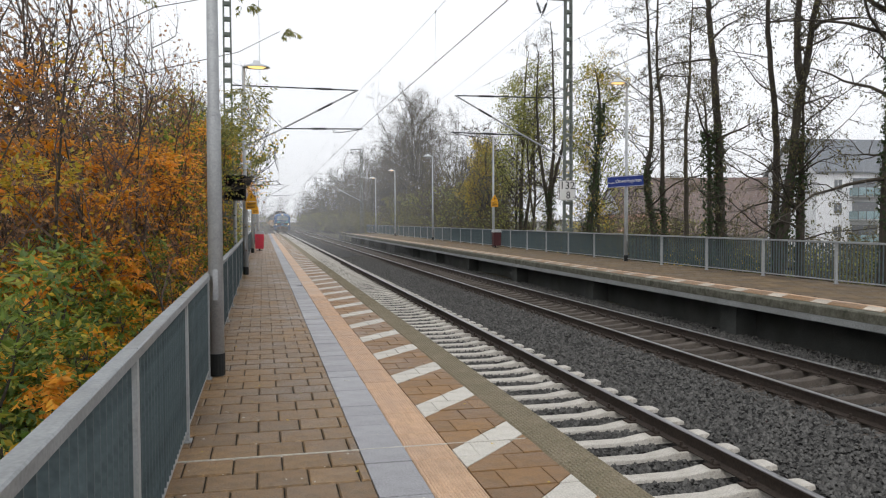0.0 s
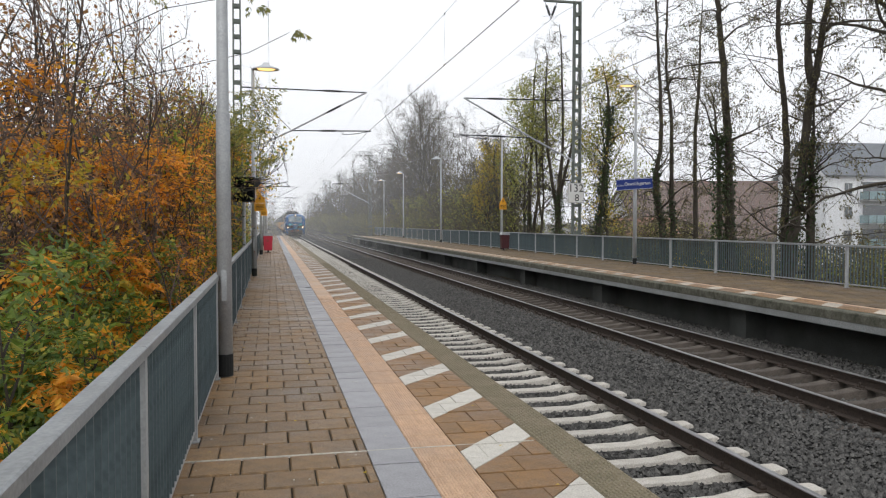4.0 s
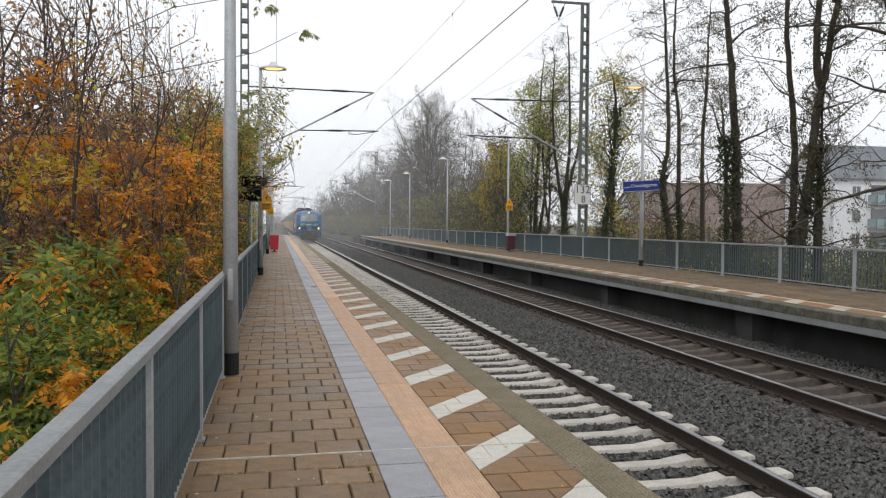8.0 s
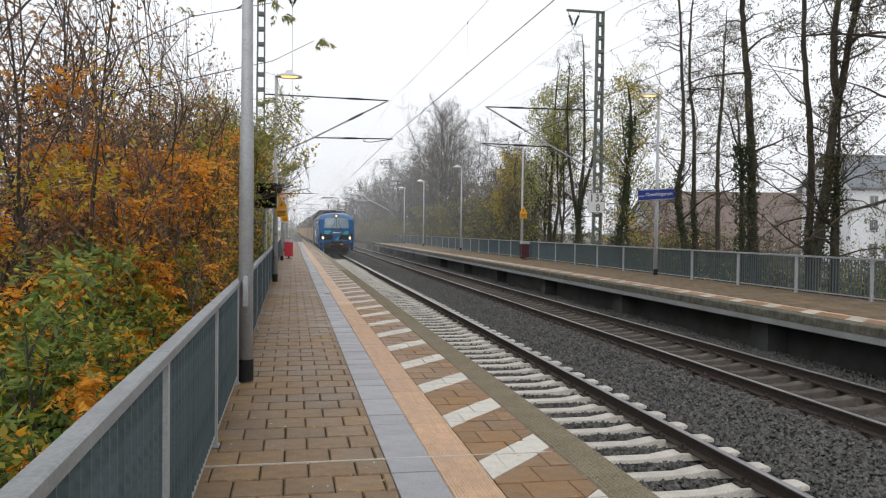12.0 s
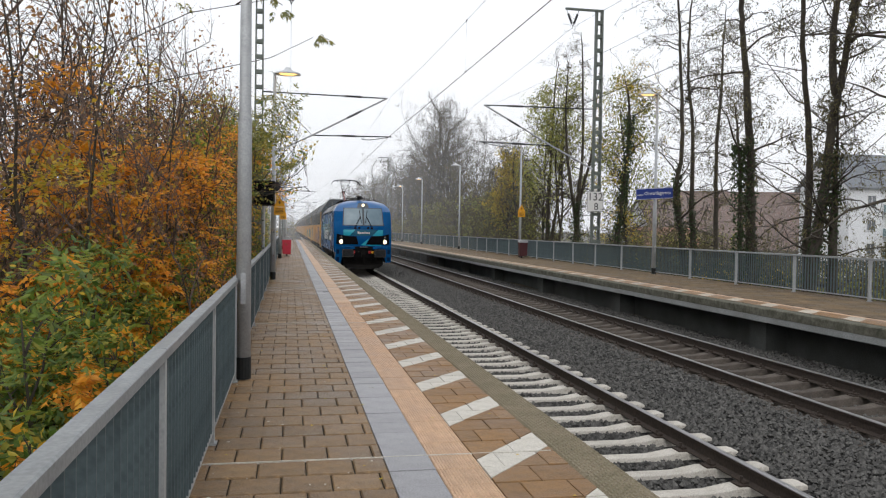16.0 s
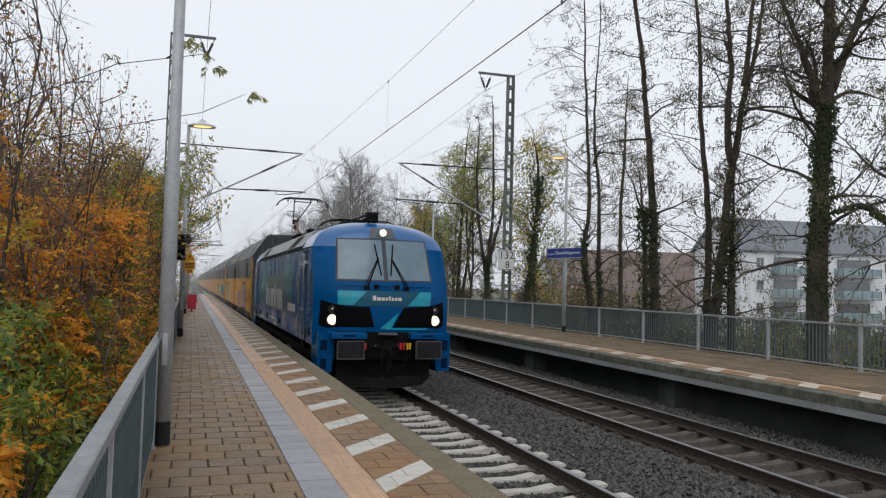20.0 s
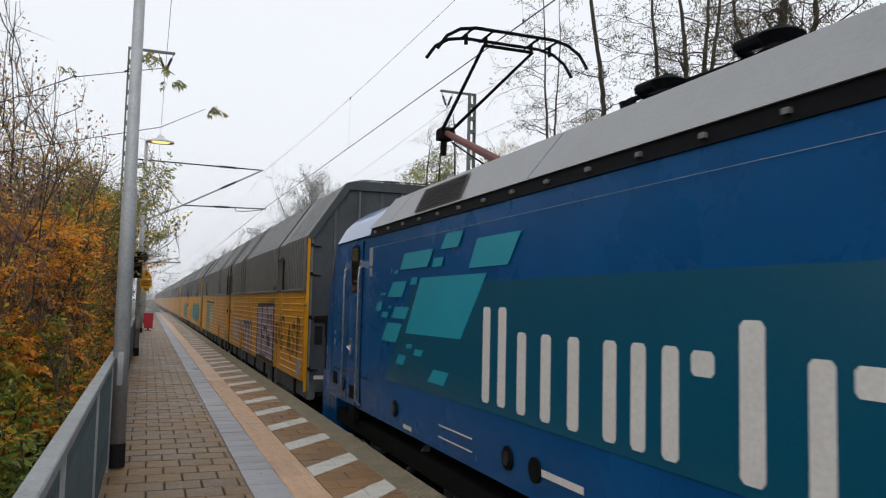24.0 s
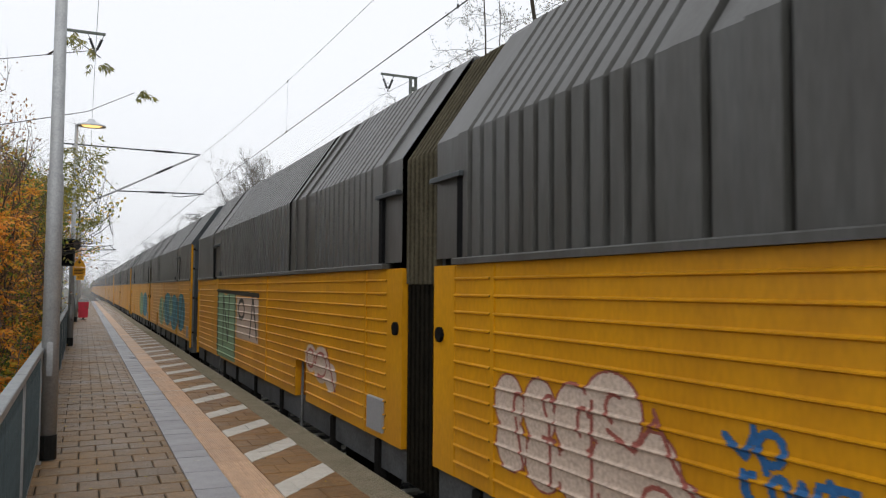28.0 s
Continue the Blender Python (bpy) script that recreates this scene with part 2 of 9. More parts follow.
M_DARKSTEEL = mat("dark_steel", (0.05, 0.052, 0.055), (0.03, 0.03, 0.03), rough=0.5, metal=0.5, scale=8)
M_WIRE = mat("copper_wire_dark", (0.06, 0.06, 0.06), rough=0.6, scale=8)
M_BARK = mat("dark_bark", (0.080, 0.068, 0.052), (0.040, 0.035, 0.028), rough=0.95, scale=6, mix=0.9, bump=0.9, bscale=26, stretch=(1, 1, 0.35))
M_TWIG = mat("grey_brown_twigs", (0.065, 0.055, 0.046), (0.04, 0.035, 0.03), rough=0.95, scale=2)
M_TWIG_RED = mat("reddish_twigs", (0.15, 0.108, 0.088), (0.095, 0.07, 0.06), rough=0.95, scale=2)
M_TWIG_PALE = mat("pale_grey_twigs", (0.13, 0.118, 0.104), (0.09, 0.082, 0.072), rough=0.95, scale=2)
M_LEAF_ORANGE = leaf_mat("orange_leaves", [(0.84, 0.36, 0.022), (0.70, 0.25, 0.02), (0.82, 0.44, 0.04), (0.50, 0.18, 0.02)])
M_LEAF_GREEN = leaf_mat("green_leaves", [(0.055, 0.115, 0.02), (0.12, 0.19, 0.028), (0.21, 0.27, 0.035), (0.065, 0.115, 0.027), (0.36, 0.33, 0.04)])
M_LEAF_YELLOW = leaf_mat("yellow_leaves", [(0.58, 0.42, 0.04), (0.40, 0.35, 0.045), (0.60, 0.37, 0.03), (0.27, 0.27, 0.04)])
M_LEAF_RUST = leaf_mat("rust_brown_leaves", [(0.31, 0.165, 0.07), (0.24, 0.13, 0.07), (0.39, 0.205, 0.065), (0.19, 0.11, 0.065)])
M_LEAF_OLIVE = leaf_mat("sparse_olive_leaves", [(0.10, 0.092, 0.038), (0.13, 0.115, 0.04), (0.07, 0.066, 0.032), (0.16, 0.125, 0.042)])
M_IVY = leaf_mat("dark_ivy_leaves", [(0.025, 0.045, 0.012), (0.04, 0.065, 0.018), (0.03, 0.05, 0.02), (0.055, 0.075, 0.02)])
M_WILLOW = leaf_mat("yellow_green_willow_leaves", [(0.30, 0.31, 0.075), (0.22, 0.26, 0.06), (0.38, 0.35, 0.08), (0.18, 0.20, 0.05)])
M_ASH = leaf_mat("dull_green_ash_leaves", [(0.14, 0.165, 0.045), (0.22, 0.22, 0.055), (0.32, 0.28, 0.06), (0.10, 0.12, 0.04)])
M_LAMPGLOW = glow("warm_lamp_light", (1.0, 0.60, 0.20), 1.9)
M_LAMPHOOD = mat("pale_lamp_hood", (0.60, 0.62, 0.64), rough=0.5, scale=8, fine=0.06)


# ---- mesh helpers ----
class Geo:
    """Collects points and faces for one mesh."""

    def __init__(self):
        self.v, self.f, self.slot = [], [], []

    def add(self, pts, faces, slot=0):
        k = len(self.v)
        self.v += [tuple(p) for p in pts]
        self.f += [tuple(i + k for i in f) for f in faces]
        self.slot += [slot] * len(faces)
        return self

    def box(self, x0, x1, y0, y1, z0, z1, ch=0.0, slot=0):
        if not ch:
            p = [(x, y, z) for z in (z0, z1) for y in (y0, y1) for x in (x0, x1)]
            return self.add(p, [(0, 2, 3, 1), (4, 5, 7, 6), (0, 1, 5, 4), (2, 6, 7, 3), (0, 4, 6, 2), (1, 3, 7, 5)], slot)
        c = ch
        p = [(x, y, z0) for y in (y0, y1) for x in (x0, x1)] + [(x, y, z1 - c) for y in (y0, y1) for x in (x0, x1)]
        p += [(x, y, z1) for y in (y0 + c, y1 - c) for x in (x0 + c, x1 - c)]
        return self.add(p, [(0, 2, 3, 1), (0, 1, 5, 4), (1, 3, 7, 5), (3, 2, 6, 7), (2, 0, 4, 6), (4, 5, 9, 8), (5, 7, 11, 9), (7, 6, 10, 11), (6, 4, 8, 10), (8, 9, 11, 10)], slot)

    def tube(self, pts, radii, n=6, cap=True, slot=0):
        pts = [Vector(p) for p in pts]
        if not hasattr(radii, "__len__"):
            radii = [radii] * len(pts)
        ring = []
        up = Vector((0.31, 0.17, 0.93))
        for k, p in enumerate(pts):
            d = (pts[min(k + 1, len(pts) - 1)] - pts[max(k - 1, 0)]).normalized()
            a = d.cross(up)
            if a.length < 0.05:
                a = d.cross(Vector((1, 0, 0)))
            a.normalize()
            b = d.cross(a)
            ring += [p + radii[k] * (math.cos(6.28318 * i / n) * a + math.sin(6.28318 * i / n) * b) for i in range(n)]
        faces = [(k * n + i, k * n + (i + 1) % n, (k + 1) * n + (i + 1) % n, (k + 1) * n + i) for k in range(len(pts) - 1) for i in range(n)]
        if cap:
            faces += [tuple(range(n))[::-1], tuple(range((len(pts) - 1) * n, len(pts) * n))]
        return self.add(ring, faces, slot)

    def prism(self, prof, axis, a, b, slot=0):
        """A flat outline drawn out from a to b along an axis; prof gives the two other coordinates in xyz order."""
        n = len(prof)
        put = {"x": lambda p, q: (q, p[0], p[1]), "y": lambda p, q: (p[0], q, p[1]), "z": lambda p, q: (p[0], p[1], q)}[axis]
        pts = [put(p, a) for p in prof] + [put(p, b) for p in prof]
        return self.add(pts, [tuple(range(n)), tuple(range(n, 2 * n))[::-1]] + [(i, i + n, (i + 1) % n + n, (i + 1) % n) for i in range(n)], slot)

    def sheet(self, rows, slot=0):
        """A grid of points: rows of equal length."""
        n = len(rows[0])
        return self.add([p for r in rows for p in r], [(j * n + i, j * n + i + 1, (j + 1) * n + i + 1, (j + 1) * n + i) for j in range(len(rows) - 1) for i in range(n - 1)], slot)

    def mesh(self, name, mats, smooth=False):
        me = bpy.data.meshes.new(name)
        me.from_pydata(self.v, [], self.f)
        for m in mats if isinstance(mats, (list, tuple)) else [mats]:
            me.materials.append(m)
        if any(self.slot):
            me.polygons.foreach_set("material_index", self.slot)
        if smooth:
            me.polygons.foreach_set("use_smooth", [True] * len(me.polygons))
        me.update()
        return me


def cleaned(me):
    """Turns the faces of a mesh outwards."""
    bm = bmesh.new()
    bm.from_mesh(me)
    bmesh.ops.recalc_face_normals(bm, faces=bm.faces)
    bm.to_mesh(me)
    bm.free()
    return me


def part(name, geo, mats, parent=None, label="", smooth=False, at=None):
    me = geo if isinstance(geo, bpy.types.Mesh) else cleaned(geo.mesh(name, mats, smooth))
    ob = new(name, me)
    ob.parent = parent
    if at is not None:
        ob.matrix_basis = at
    return tagged(ob, label) if label else ob


def thing(name, label, category, group="", kind="", at=None):
    ob = new(name)
    ob.empty_display_size = 0.2
    if at is not None:
        ob.matrix_basis = at
    return tagged(ob, label, category, group, kind)


def lathe(geo, prof, n=20, centre=(0, 0, 0), slot=0):
    """A turned form: prof is (radius, height) pairs."""
    cx, cy, cz = centre
    rows = [[(cx + r * math.cos(6.28318 * i / n), cy + r * math.sin(6.28318 * i / n), cz + z) for i in range(n + 1)] for r, z in prof]
    return geo.sheet(rows, slot)


RAIL_Z = -0.76
TRACK_NEAR, TRACK_FAR = 3.70, 7.83
BALLAST_Z = -0.95
rnd = random.Random(11)


# ---- ground ----
def ground_height(x, y):
    if -0.8 < x < 1.9:
        base = -1.35
    elif x <= -0.8:
        base = -0.55 - 0.33 * min(-0.8 - x, 9.0)
    elif x < 10.2:
        base = -1.25
    else:
        base = -1.0 - 0.30 * max(0.0, min(x - 13.4, 9.0))
    return base + 0.12 * noise.noise((x * 0.25, y * 0.25, 0.0))


g = Geo()
xs = [-3000, -800, -200, -60, -30, -18, -12, -9, -6.5, -5, -3.5, -2.2, -1.4, -0.8, 1.0, 1.9, 4, 7, 10.2, 11.5, 13.4, 14.5, 16, 18, 21, 24, 30, 45, 70, 120, 400, 1200, 3000]
ys = [-3000, -600, -120, -40, -20] + [-10 + 4 * k for k in range(30)] + [120, 140, 170, 220, 300, 450, 900, 3000]
g.sheet([[(x, y, ground_height(x, y)) for x in xs] for y in ys])
tagged(part("ground", g, M_EARTH, smooth=True), "sloping earth with fallen leaves and undergrowth", "ground", kind="structure")

# ballast bed with a shoulder on both sides
g = Geo()
yy = [-12 + 0.5 * k for k in range(100)] + [38 + 6 * k for k in range(60)]
xx = [1.75 + 0.2 * k for k in range(42)] + [10.05]
rows = []
for y in yy:
    row = []
    for x in xx:
        z = BALLAST_Z - 0.015
        if abs(x - TRACK_NEAR) < 1.25:
            z = BALLAST_Z - 0.05
        elif abs(x - TRACK_FAR) < 1.0:
            z = BALLAST_Z - 0.10
        elif abs(x - TRACK_FAR) < 1.9:
            z = BALLAST_Z - 0.015 + 0.06 * (1.9 - abs(x - TRACK_FAR))
        if x > 9.2:
            z += min(0.8, x - 9.2) * 0.05
        row.append((x, y, z - 0.018 + 0.02 * noise.noise((x * 2.2, y * 2.2, 3.0))))
    rows.append(row)
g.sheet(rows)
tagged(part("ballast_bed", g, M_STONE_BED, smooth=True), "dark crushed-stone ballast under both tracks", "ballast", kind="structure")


def stone_geo(geo, x, y, z, s, r):
    a = r.uniform(0, 6.28)
    c, d = math.cos(a), math.sin(a)
    base = [(1, 0.1, 0), (0.2, 0.9, 0.1), (-0.9, 0.3, -0.1), (-0.5, -0.8, 0.1), (0.5, -0.8, 0), (0.25, 0.15, 0.95), (-0.35, -0.1, 0.70)]
    lean, slant = r.uniform(-0.55, 0.55), r.uniform(-0.55, 0.55)
    pts = []
    for p in base:
        px, py, pz = (q * s * r.uniform(0.75, 1.25) for q in p)
        pts.append((x + c * px - d * py, y + d * px + c * py, z + pz + lean * px + slant * py))
    geo.add(pts, [(0, 1, 5), (1, 2, 6, 5), (2, 3, 6), (3, 4, 5, 6), (4, 0, 5)])


g = Geo()
for _ in range(140000):
    y = 4.0 + 50 * rnd.random() ** 2.0
    x = rnd.uniform(1.9, 10.0)
    dn, df = abs(x - TRACK_NEAR), abs(x - TRACK_FAR)
    if abs(dn - 0.75) < 0.10 or abs(df - 0.75) < 0.10:
        continue
    on_sleeper = abs((y - 0.31 + 0.3) % 0.6 - 0.3) < 0.15
    if on_sleeper and (dn < 1.32 or df < 0.98):
        continue
    z = BALLAST_Z - 0.02
    if dn < 1.25:
        z = BALLAST_Z - 0.055
    elif df < 1.0:
        z = BALLAST_Z - 0.105
    elif df < 1.9:
        z = BALLAST_Z - 0.02 + 0.06 * (1.9 - df)
    stone_geo(g, x, y, z + max(0, x - 9.2) * 0.05 + rnd.uniform(-0.014, 0.010), rnd.uniform(0.014, 0.035), rnd)
tagged(part("ballast_stones", g.mesh("ballast_stones", M_STONE), None), "loose angular dark grey ballast stones", "ballast stones", kind="stuff")


# ---- tracks ----
def sleeper_mesh(name, material):
    g = Geo()
    prof = [(-1.30, -0.01, 0.13), (-1.26, 0.0, 0.15), (-0.95, 0.0, 0.15), (-0.55, 0.0, 0.15), (-0.25, -0.04, 0.12), (0.25, -0.04, 0.12), (0.55, 0.0, 0.15), (0.95, 0.0, 0.15), (1.26, 0.0, 0.15), (1.30, -0.01, 0.13)]
    n = len(prof)
    rows = []
    for x, z, w in prof:
        rows.append([(x, -w, -0.2), (x, -w * 0.72, z - 0.008), (x, -w * 0.62, z), (x, w * 0.62, z), (x, w * 0.72, z - 0.008), (x, w, -0.2)])
    g.sheet(rows)
    g.add([p for p in rows[0]], [(0, 1, 2, 3, 4, 5)])
    g.add([p for p in rows[-1]], [(5, 4, 3, 2, 1, 0)])
    return cleaned(g.mesh(name, material))


def fastening(g, x, y, z):
    """Rail fastening: a base plate, two clips and two bolts."""
    g.box(x - 0.17, x + 0.17, y - 0.075, y + 0.075, z, z + 0.018)
    for s in (-1, 1):
        g.box(x + s * 0.085 - 0.03, x + s * 0.085 + 0.03, y - 0.05, y + 0.05, z + 0.018, z + 0.05, 0.012)
        g.tube([(x + s * 0.105, y, z + 0.02), (x + s * 0.105, y, z + 0.085)], 0.018, 6)


def rail_geo(x, y0, y1):
    g = Geo()
    zt = RAIL_Z
    side = [(-0.075, -0.172), (0.075, -0.172), (0.075, -0.160), (0.014, -0.140), (0.010, -0.045), (0.036, -0.036), (0.036, -0.012), (-0.036, -0.012), (-0.036, -0.036), (-0.010, -0.045), (-0.014, -0.140), (-0.075, -0.160)]
    g.prism([(x + a, zt + b) for a, b in side], "y", y0, y1)
    top = [(-0.0362, -0.0125), (0.0362, -0.0125), (0.034, -0.004), (0.022, 0.0), (-0.022, 0.0), (-0.034, -0.004)]
    g.prism([(x + a, zt + b) for a, b in top], "y", y0, y1, 1)
    return g


def track(centre, material, label, seed, near_y, fast_mat):
    tr = thing("railway_track", label, "railway track", "pair of tracks", "structure")
    for s in (-1, 1):
        part("rail", rail_geo(centre + s * 0.7525, -12, 400), [M_RAIL, M_RAILTOP], tr)
    me = sleeper_mesh("sleeper", material)
    r = random.Random(seed)
    rest = Geo()
    clips = Geo()
    n = 0
    z = RAIL_Z - 0.175
    for k in range(-10, 330):
        y = 0.31 + 0.6 * k + r.uniform(-0.015, 0.015)
        if near_y <= y < near_y + 75:
            part("sleeper", me, None, tr, at=pose(centre + r.uniform(-0.02, 0.02), y, z + r.uniform(-0.006, 0.004), 0, 0, r.uniform(-0.5, 0.5)))
        else:
            rest.add([(centre + v.co.x, y + v.co.y, z + v.co.z) for v in me.vertices], [tuple(p.vertices) for p in me.polygons])
        if y < 45:
            for s in (-1, 1):
                fastening(clips, centre + s * 0.7525, y, z)
    tagged(part("sleeper_run", rest, material, tr), "far run of sleepers", kind="stuff")
    tagged(part("rail_clips", clips, fast_mat, tr), "rusty rail clips and bolts", kind="stuff")
    return tr


track(TRACK_NEAR, M_SLEEPER, "railway track with pale clean concrete sleepers beside the platform", 1, 2.0, M_RAIL)
track(TRACK_FAR, M_SLEEPER_OLD, "railway track with brown rust-stained sleepers", 2, 4.0, M_RAIL)

# ---- near platform ----
P0, P1 = 5.15 - 0.3075 * 36, 97.0
near = thing("platform_near", "paved station platform with guide strips and striped edge", "platform", kind="structure")
g = Geo()
g.box(-0.74, 1.80, P0, P1, -0.30, -0.014)
part("bed", g, M_SAND, near)
g = Geo()
g.box(1.72, 1.80, P0, P1, -1.6, -0.301)
g.box(-0.74, -0.66, P0, P1, -1.6, -0.301)
g.box(-0.74, 1.80, P1 - 0.1, P1, -1.6, -0.301)
part("retaining_wall", g, M_DARKWALL, near)
g = Geo()
k = P0
while k < P1:
    g.box(1.803, 2.10, k, min(k + 1.494, P1), -0.26, -0.004, 0.012)
    k += 1.5
for i in range(10):
    x = 1.825 + i * 0.028
    for j in range(int((30 - 2) / 0.06)):
        y = 2 + j * 0.06 + (0.03 if i % 2 else 0)
        g.add([(x - 0.010, y, -0.004), (x + 0.010, y, -0.004), (x + 0.010, y + 0.046, -0.004), (x - 0.010, y + 0.046, -0.004), (x - 0.006, y + 0.004, 0.003), (x + 0.006, y + 0.004, 0.003), (x + 0.006, y + 0.042, 0.003), (x - 0.006, y + 0.042, 0.003)],
              [(4, 5, 6, 7), (0, 1, 5, 4), (1, 2, 6, 5), (2, 3, 7, 6), (3, 0, 4, 7)])
part("edge_slab", g, M_EDGE, near, "studded mossy concrete edge slabs")

# ---- far platform ----
FE, FB = 9.52, 13.3
far = thing("platform_far", "opposite station platform with brown paving and white edge marks", "platform", kind="structure")
Q0, Q1 = -10.0, 92.0
g = Geo()
g.box(9.82, FB + 0.15, Q0, Q1, -0.30, -0.008)
part("paving", g, M_SAND, far)
rp_ = random.Random(31)
g = Geo()
for j in range(230):
    for i in range(11):
        x0, y0 = 10.445 + 0.3 * i - (0.15 if j % 2 else 0.0), Q0 + 0.3 * j
        if x0 < 10.44:
            continue
        e = rp_.uniform(-0.003, 0.001)
        g.box(x0 + 0.005, min(x0 + 0.295, FB + 0.14), y0 + 0.005, y0 + 0.295, -0.012, e, 0.006)
g.box(10.445, FB + 0.15, Q0 + 69.0, Q1, -0.012, 0.0)
tagged(part("paver_field", g, M_PAVER_FAR, far, "worn brown pavers"), kind="stuff")
g = Geo()
g.box(FE, 9.817, Q0, Q1, -0.165, 0.002, 0.02)
part("edge_beam", g, M_CONC_OLD, far, "lichen-stained concrete edge beam")
g = Geo()
k = Q0
while k < Q1:
    g.box(FE + 0.004, FE + 0.09, k, min(k + 5.99, Q1), -0.285, -0.168, 0.006)
    k += 6.0
part("edge_band", g, M_BAND, far)
g = Geo()
g.box(10.30, 10.40, Q0, Q1, -1.6, -0.30)
part("wall", g, M_DARKWALL, far)
pier = Geo()
pier.box(-0.14, 0.40, -0.30, 0.30, -1.5, -0.29, 0.02)
pier_me = cleaned(pier.mesh("pier", M_DARKWALL))
for k in range(-2, 13):
    part("pier", pier_me, None, far, at=pose(9.96, 15.1 + 7.4 * k, 0))
g = Geo()
g.box(10.32, 10.44, Q0, Q1, -0.007, 0.006)
part("guide_line", g, M_SALMON, far)
mark = Geo()
mark.add([(9.83, -0.30, 0.001), (10.31, 0.10, 0.001), (10.31, 0.52, 0.001), (9.83, 0.12, 0.001), (9.83, -0.30, 0.006), (10.31, 0.10, 0.006), (10.31, 0.52, 0.006), (9.83, 0.12, 0.006)], [(4, 5, 6, 7), (0, 1, 5, 4), (1, 2, 6, 5), (2, 3, 7, 6), (3, 0, 4, 7)])
mark_me = cleaned(mark.mesh("edge_mark", M_MARK_FAR))
for k in range(-8, 70):
    part("edge_mark", mark_me, None, far, at=pose(0, 11.1 + 1.29 * k, 0))
g = Geo()
g.box(9.825, 10.315, Q0, Q1, -0.007, 0.0035)
part("russet_strip", g, M_PAVER_RED, far)


# ---- railings ----
def railing_bay(name, length, bars, depth, joined, wide):
    """One bay: handrail, foot rail, post and upright flat bars; it runs along y from its post."""
    t = thing("railing_bay", name, "railing", "platform railing")
    g = Geo()
    g.box(-wide, wide, 0.0, length - 0.003, 0.955, 1.0, 0.006)
    part("handrail", g, M_HANDRAIL, t, "flat galvanised handrail")
    g = Geo()
    g.box(-0.02, 0.02, 0.04, length - 0.04, 0.075, 0.10)
    part("foot_rail", g, M_GALV, t)
    g = Geo()
    g.box(-0.03, 0.03, -0.03, 0.03, 0.0, 0.953)
    g.box(-0.045, 0.045, -0.045, 0.045, 0.0, 0.012)
    part("post", g, M_GALV, t)
    ys = [0.07 + (length - 0.14) * (i + 0.5) / bars for i in range(bars)]
    g = Geo()
    if joined:
        for y in ys:
            g.box(-depth / 2, depth / 2, y - 0.004, y + 0.004, 0.10, 0.954)
        tagged(part("bar_run", g, M_RAILING, t, "upright blue-grey flat bars"), kind="stuff")
    else:
        g.box(-depth / 2, depth / 2, -0.004, 0.004, 0.10, 0.954)
        me = cleaned(g.mesh("bar", M_RAILING))
        for y in ys:
            part("bar", me, None, t, at=pose(0, y, 0))
    return t


def railing(label, x, y0, length, count, bars, depth, split, drift=0.0, wide=0.05):
    near_bay = railing_bay(label, length, bars, depth, False, wide)
    far_bay = railing_bay(label, length, bars, depth, True, wide)
    used = set()
    for k in range(count):
        y = y0 + length * k
        src = near_bay if split[0] <= y < split[1] else far_bay
        at = pose(x - drift * max(0.0, y - 8), y, 0)
        if src in used:
            copy_thing(src, at)
        else:
            src.matrix_basis = at
            used.add(src)


railing("galvanised steel railing with upright blue-grey bars along the platform", -0.528, -5.38, 2.2, 46, 20, 0.045, (-4, 30), 0.003, 0.034)
railing("blue-grey steel railing with upright bars on the opposite platform", 13.1, -8.95, 2.75, 40, 24, 0.034, (4, 50))


# ---- lamps ----
def street_lamp(name, height, side, lit, label):
    t = thing(name, label, "street lamp", "platform lamps")
    g = Geo()
    g.tube([(0, 0, 0.0), (0, 0, 2.55), (0, 0, 2.6), (0, 0, height)], [0.075, 0.067, 0.058, 0.045], 16)
    part("pole", g, M_GALV, t, smooth=True)
    g = Geo()
    g.tube([(0, 0, 0.004), (0, 0, 0.22)], [0.079, 0.079], 16)
    part("sleeve", g, M_BLACK, t, "black foot sleeve")
    g = Geo()
    g.tube([(0, 0, 2.545), (0, 0, 2.57)], 0.071, 16)
    part("collar", g, M_GALV, t)
    g = Geo()
    g.box(-0.024, 0.024, -0.0755, -0.06, 0.75, 1.05)
    part("hatch", g, M_GALV, t)
    g = Geo()
    s = side
    g.tube([(0, 0, height - 0.12), (0, 0, height), (0.16 * s, 0, height + 0.02)], [0.045, 0.04, 0.03], 8)
    part("bracket", g, M_GALV, t)
    g = Geo()
    rows = []
    for k, (r, z) in enumerate([(0.0, 0.19), (0.08, 0.185), (0.10, 0.12), (0.22, 0.075), (0.36, 0.03), (0.37, -0.015), (0.345, -0.015), (0.33, 0.012), (0.27, 0.016)]):
        rows.append([(0.36 * s + r * math.cos(a * 0.31416), 0.7 * r * math.sin(a * 0.31416), height + z) for a in range(21)])
    g.sheet(rows)
    hood = part("hood", g, M_LAMPHOOD, t, "pale flat lamp hood", smooth=True)
    g = Geo()
    rows = [[(0.36 * s + r * math.cos(a * 0.31416), 0.7 * r * math.sin(a * 0.31416), height + z) for a in range(21)] for r, z in [(0.27, 0.016), (0.22, -0.01), (0.10, -0.022), (0.0, -0.024)]]
    g.sheet(rows)
    part("diffuser", g, M_LAMPGLOW if lit else M_LAMPHOOD, hood, "glowing warm diffuser" if lit else "unlit diffuser", smooth=True)
    return t


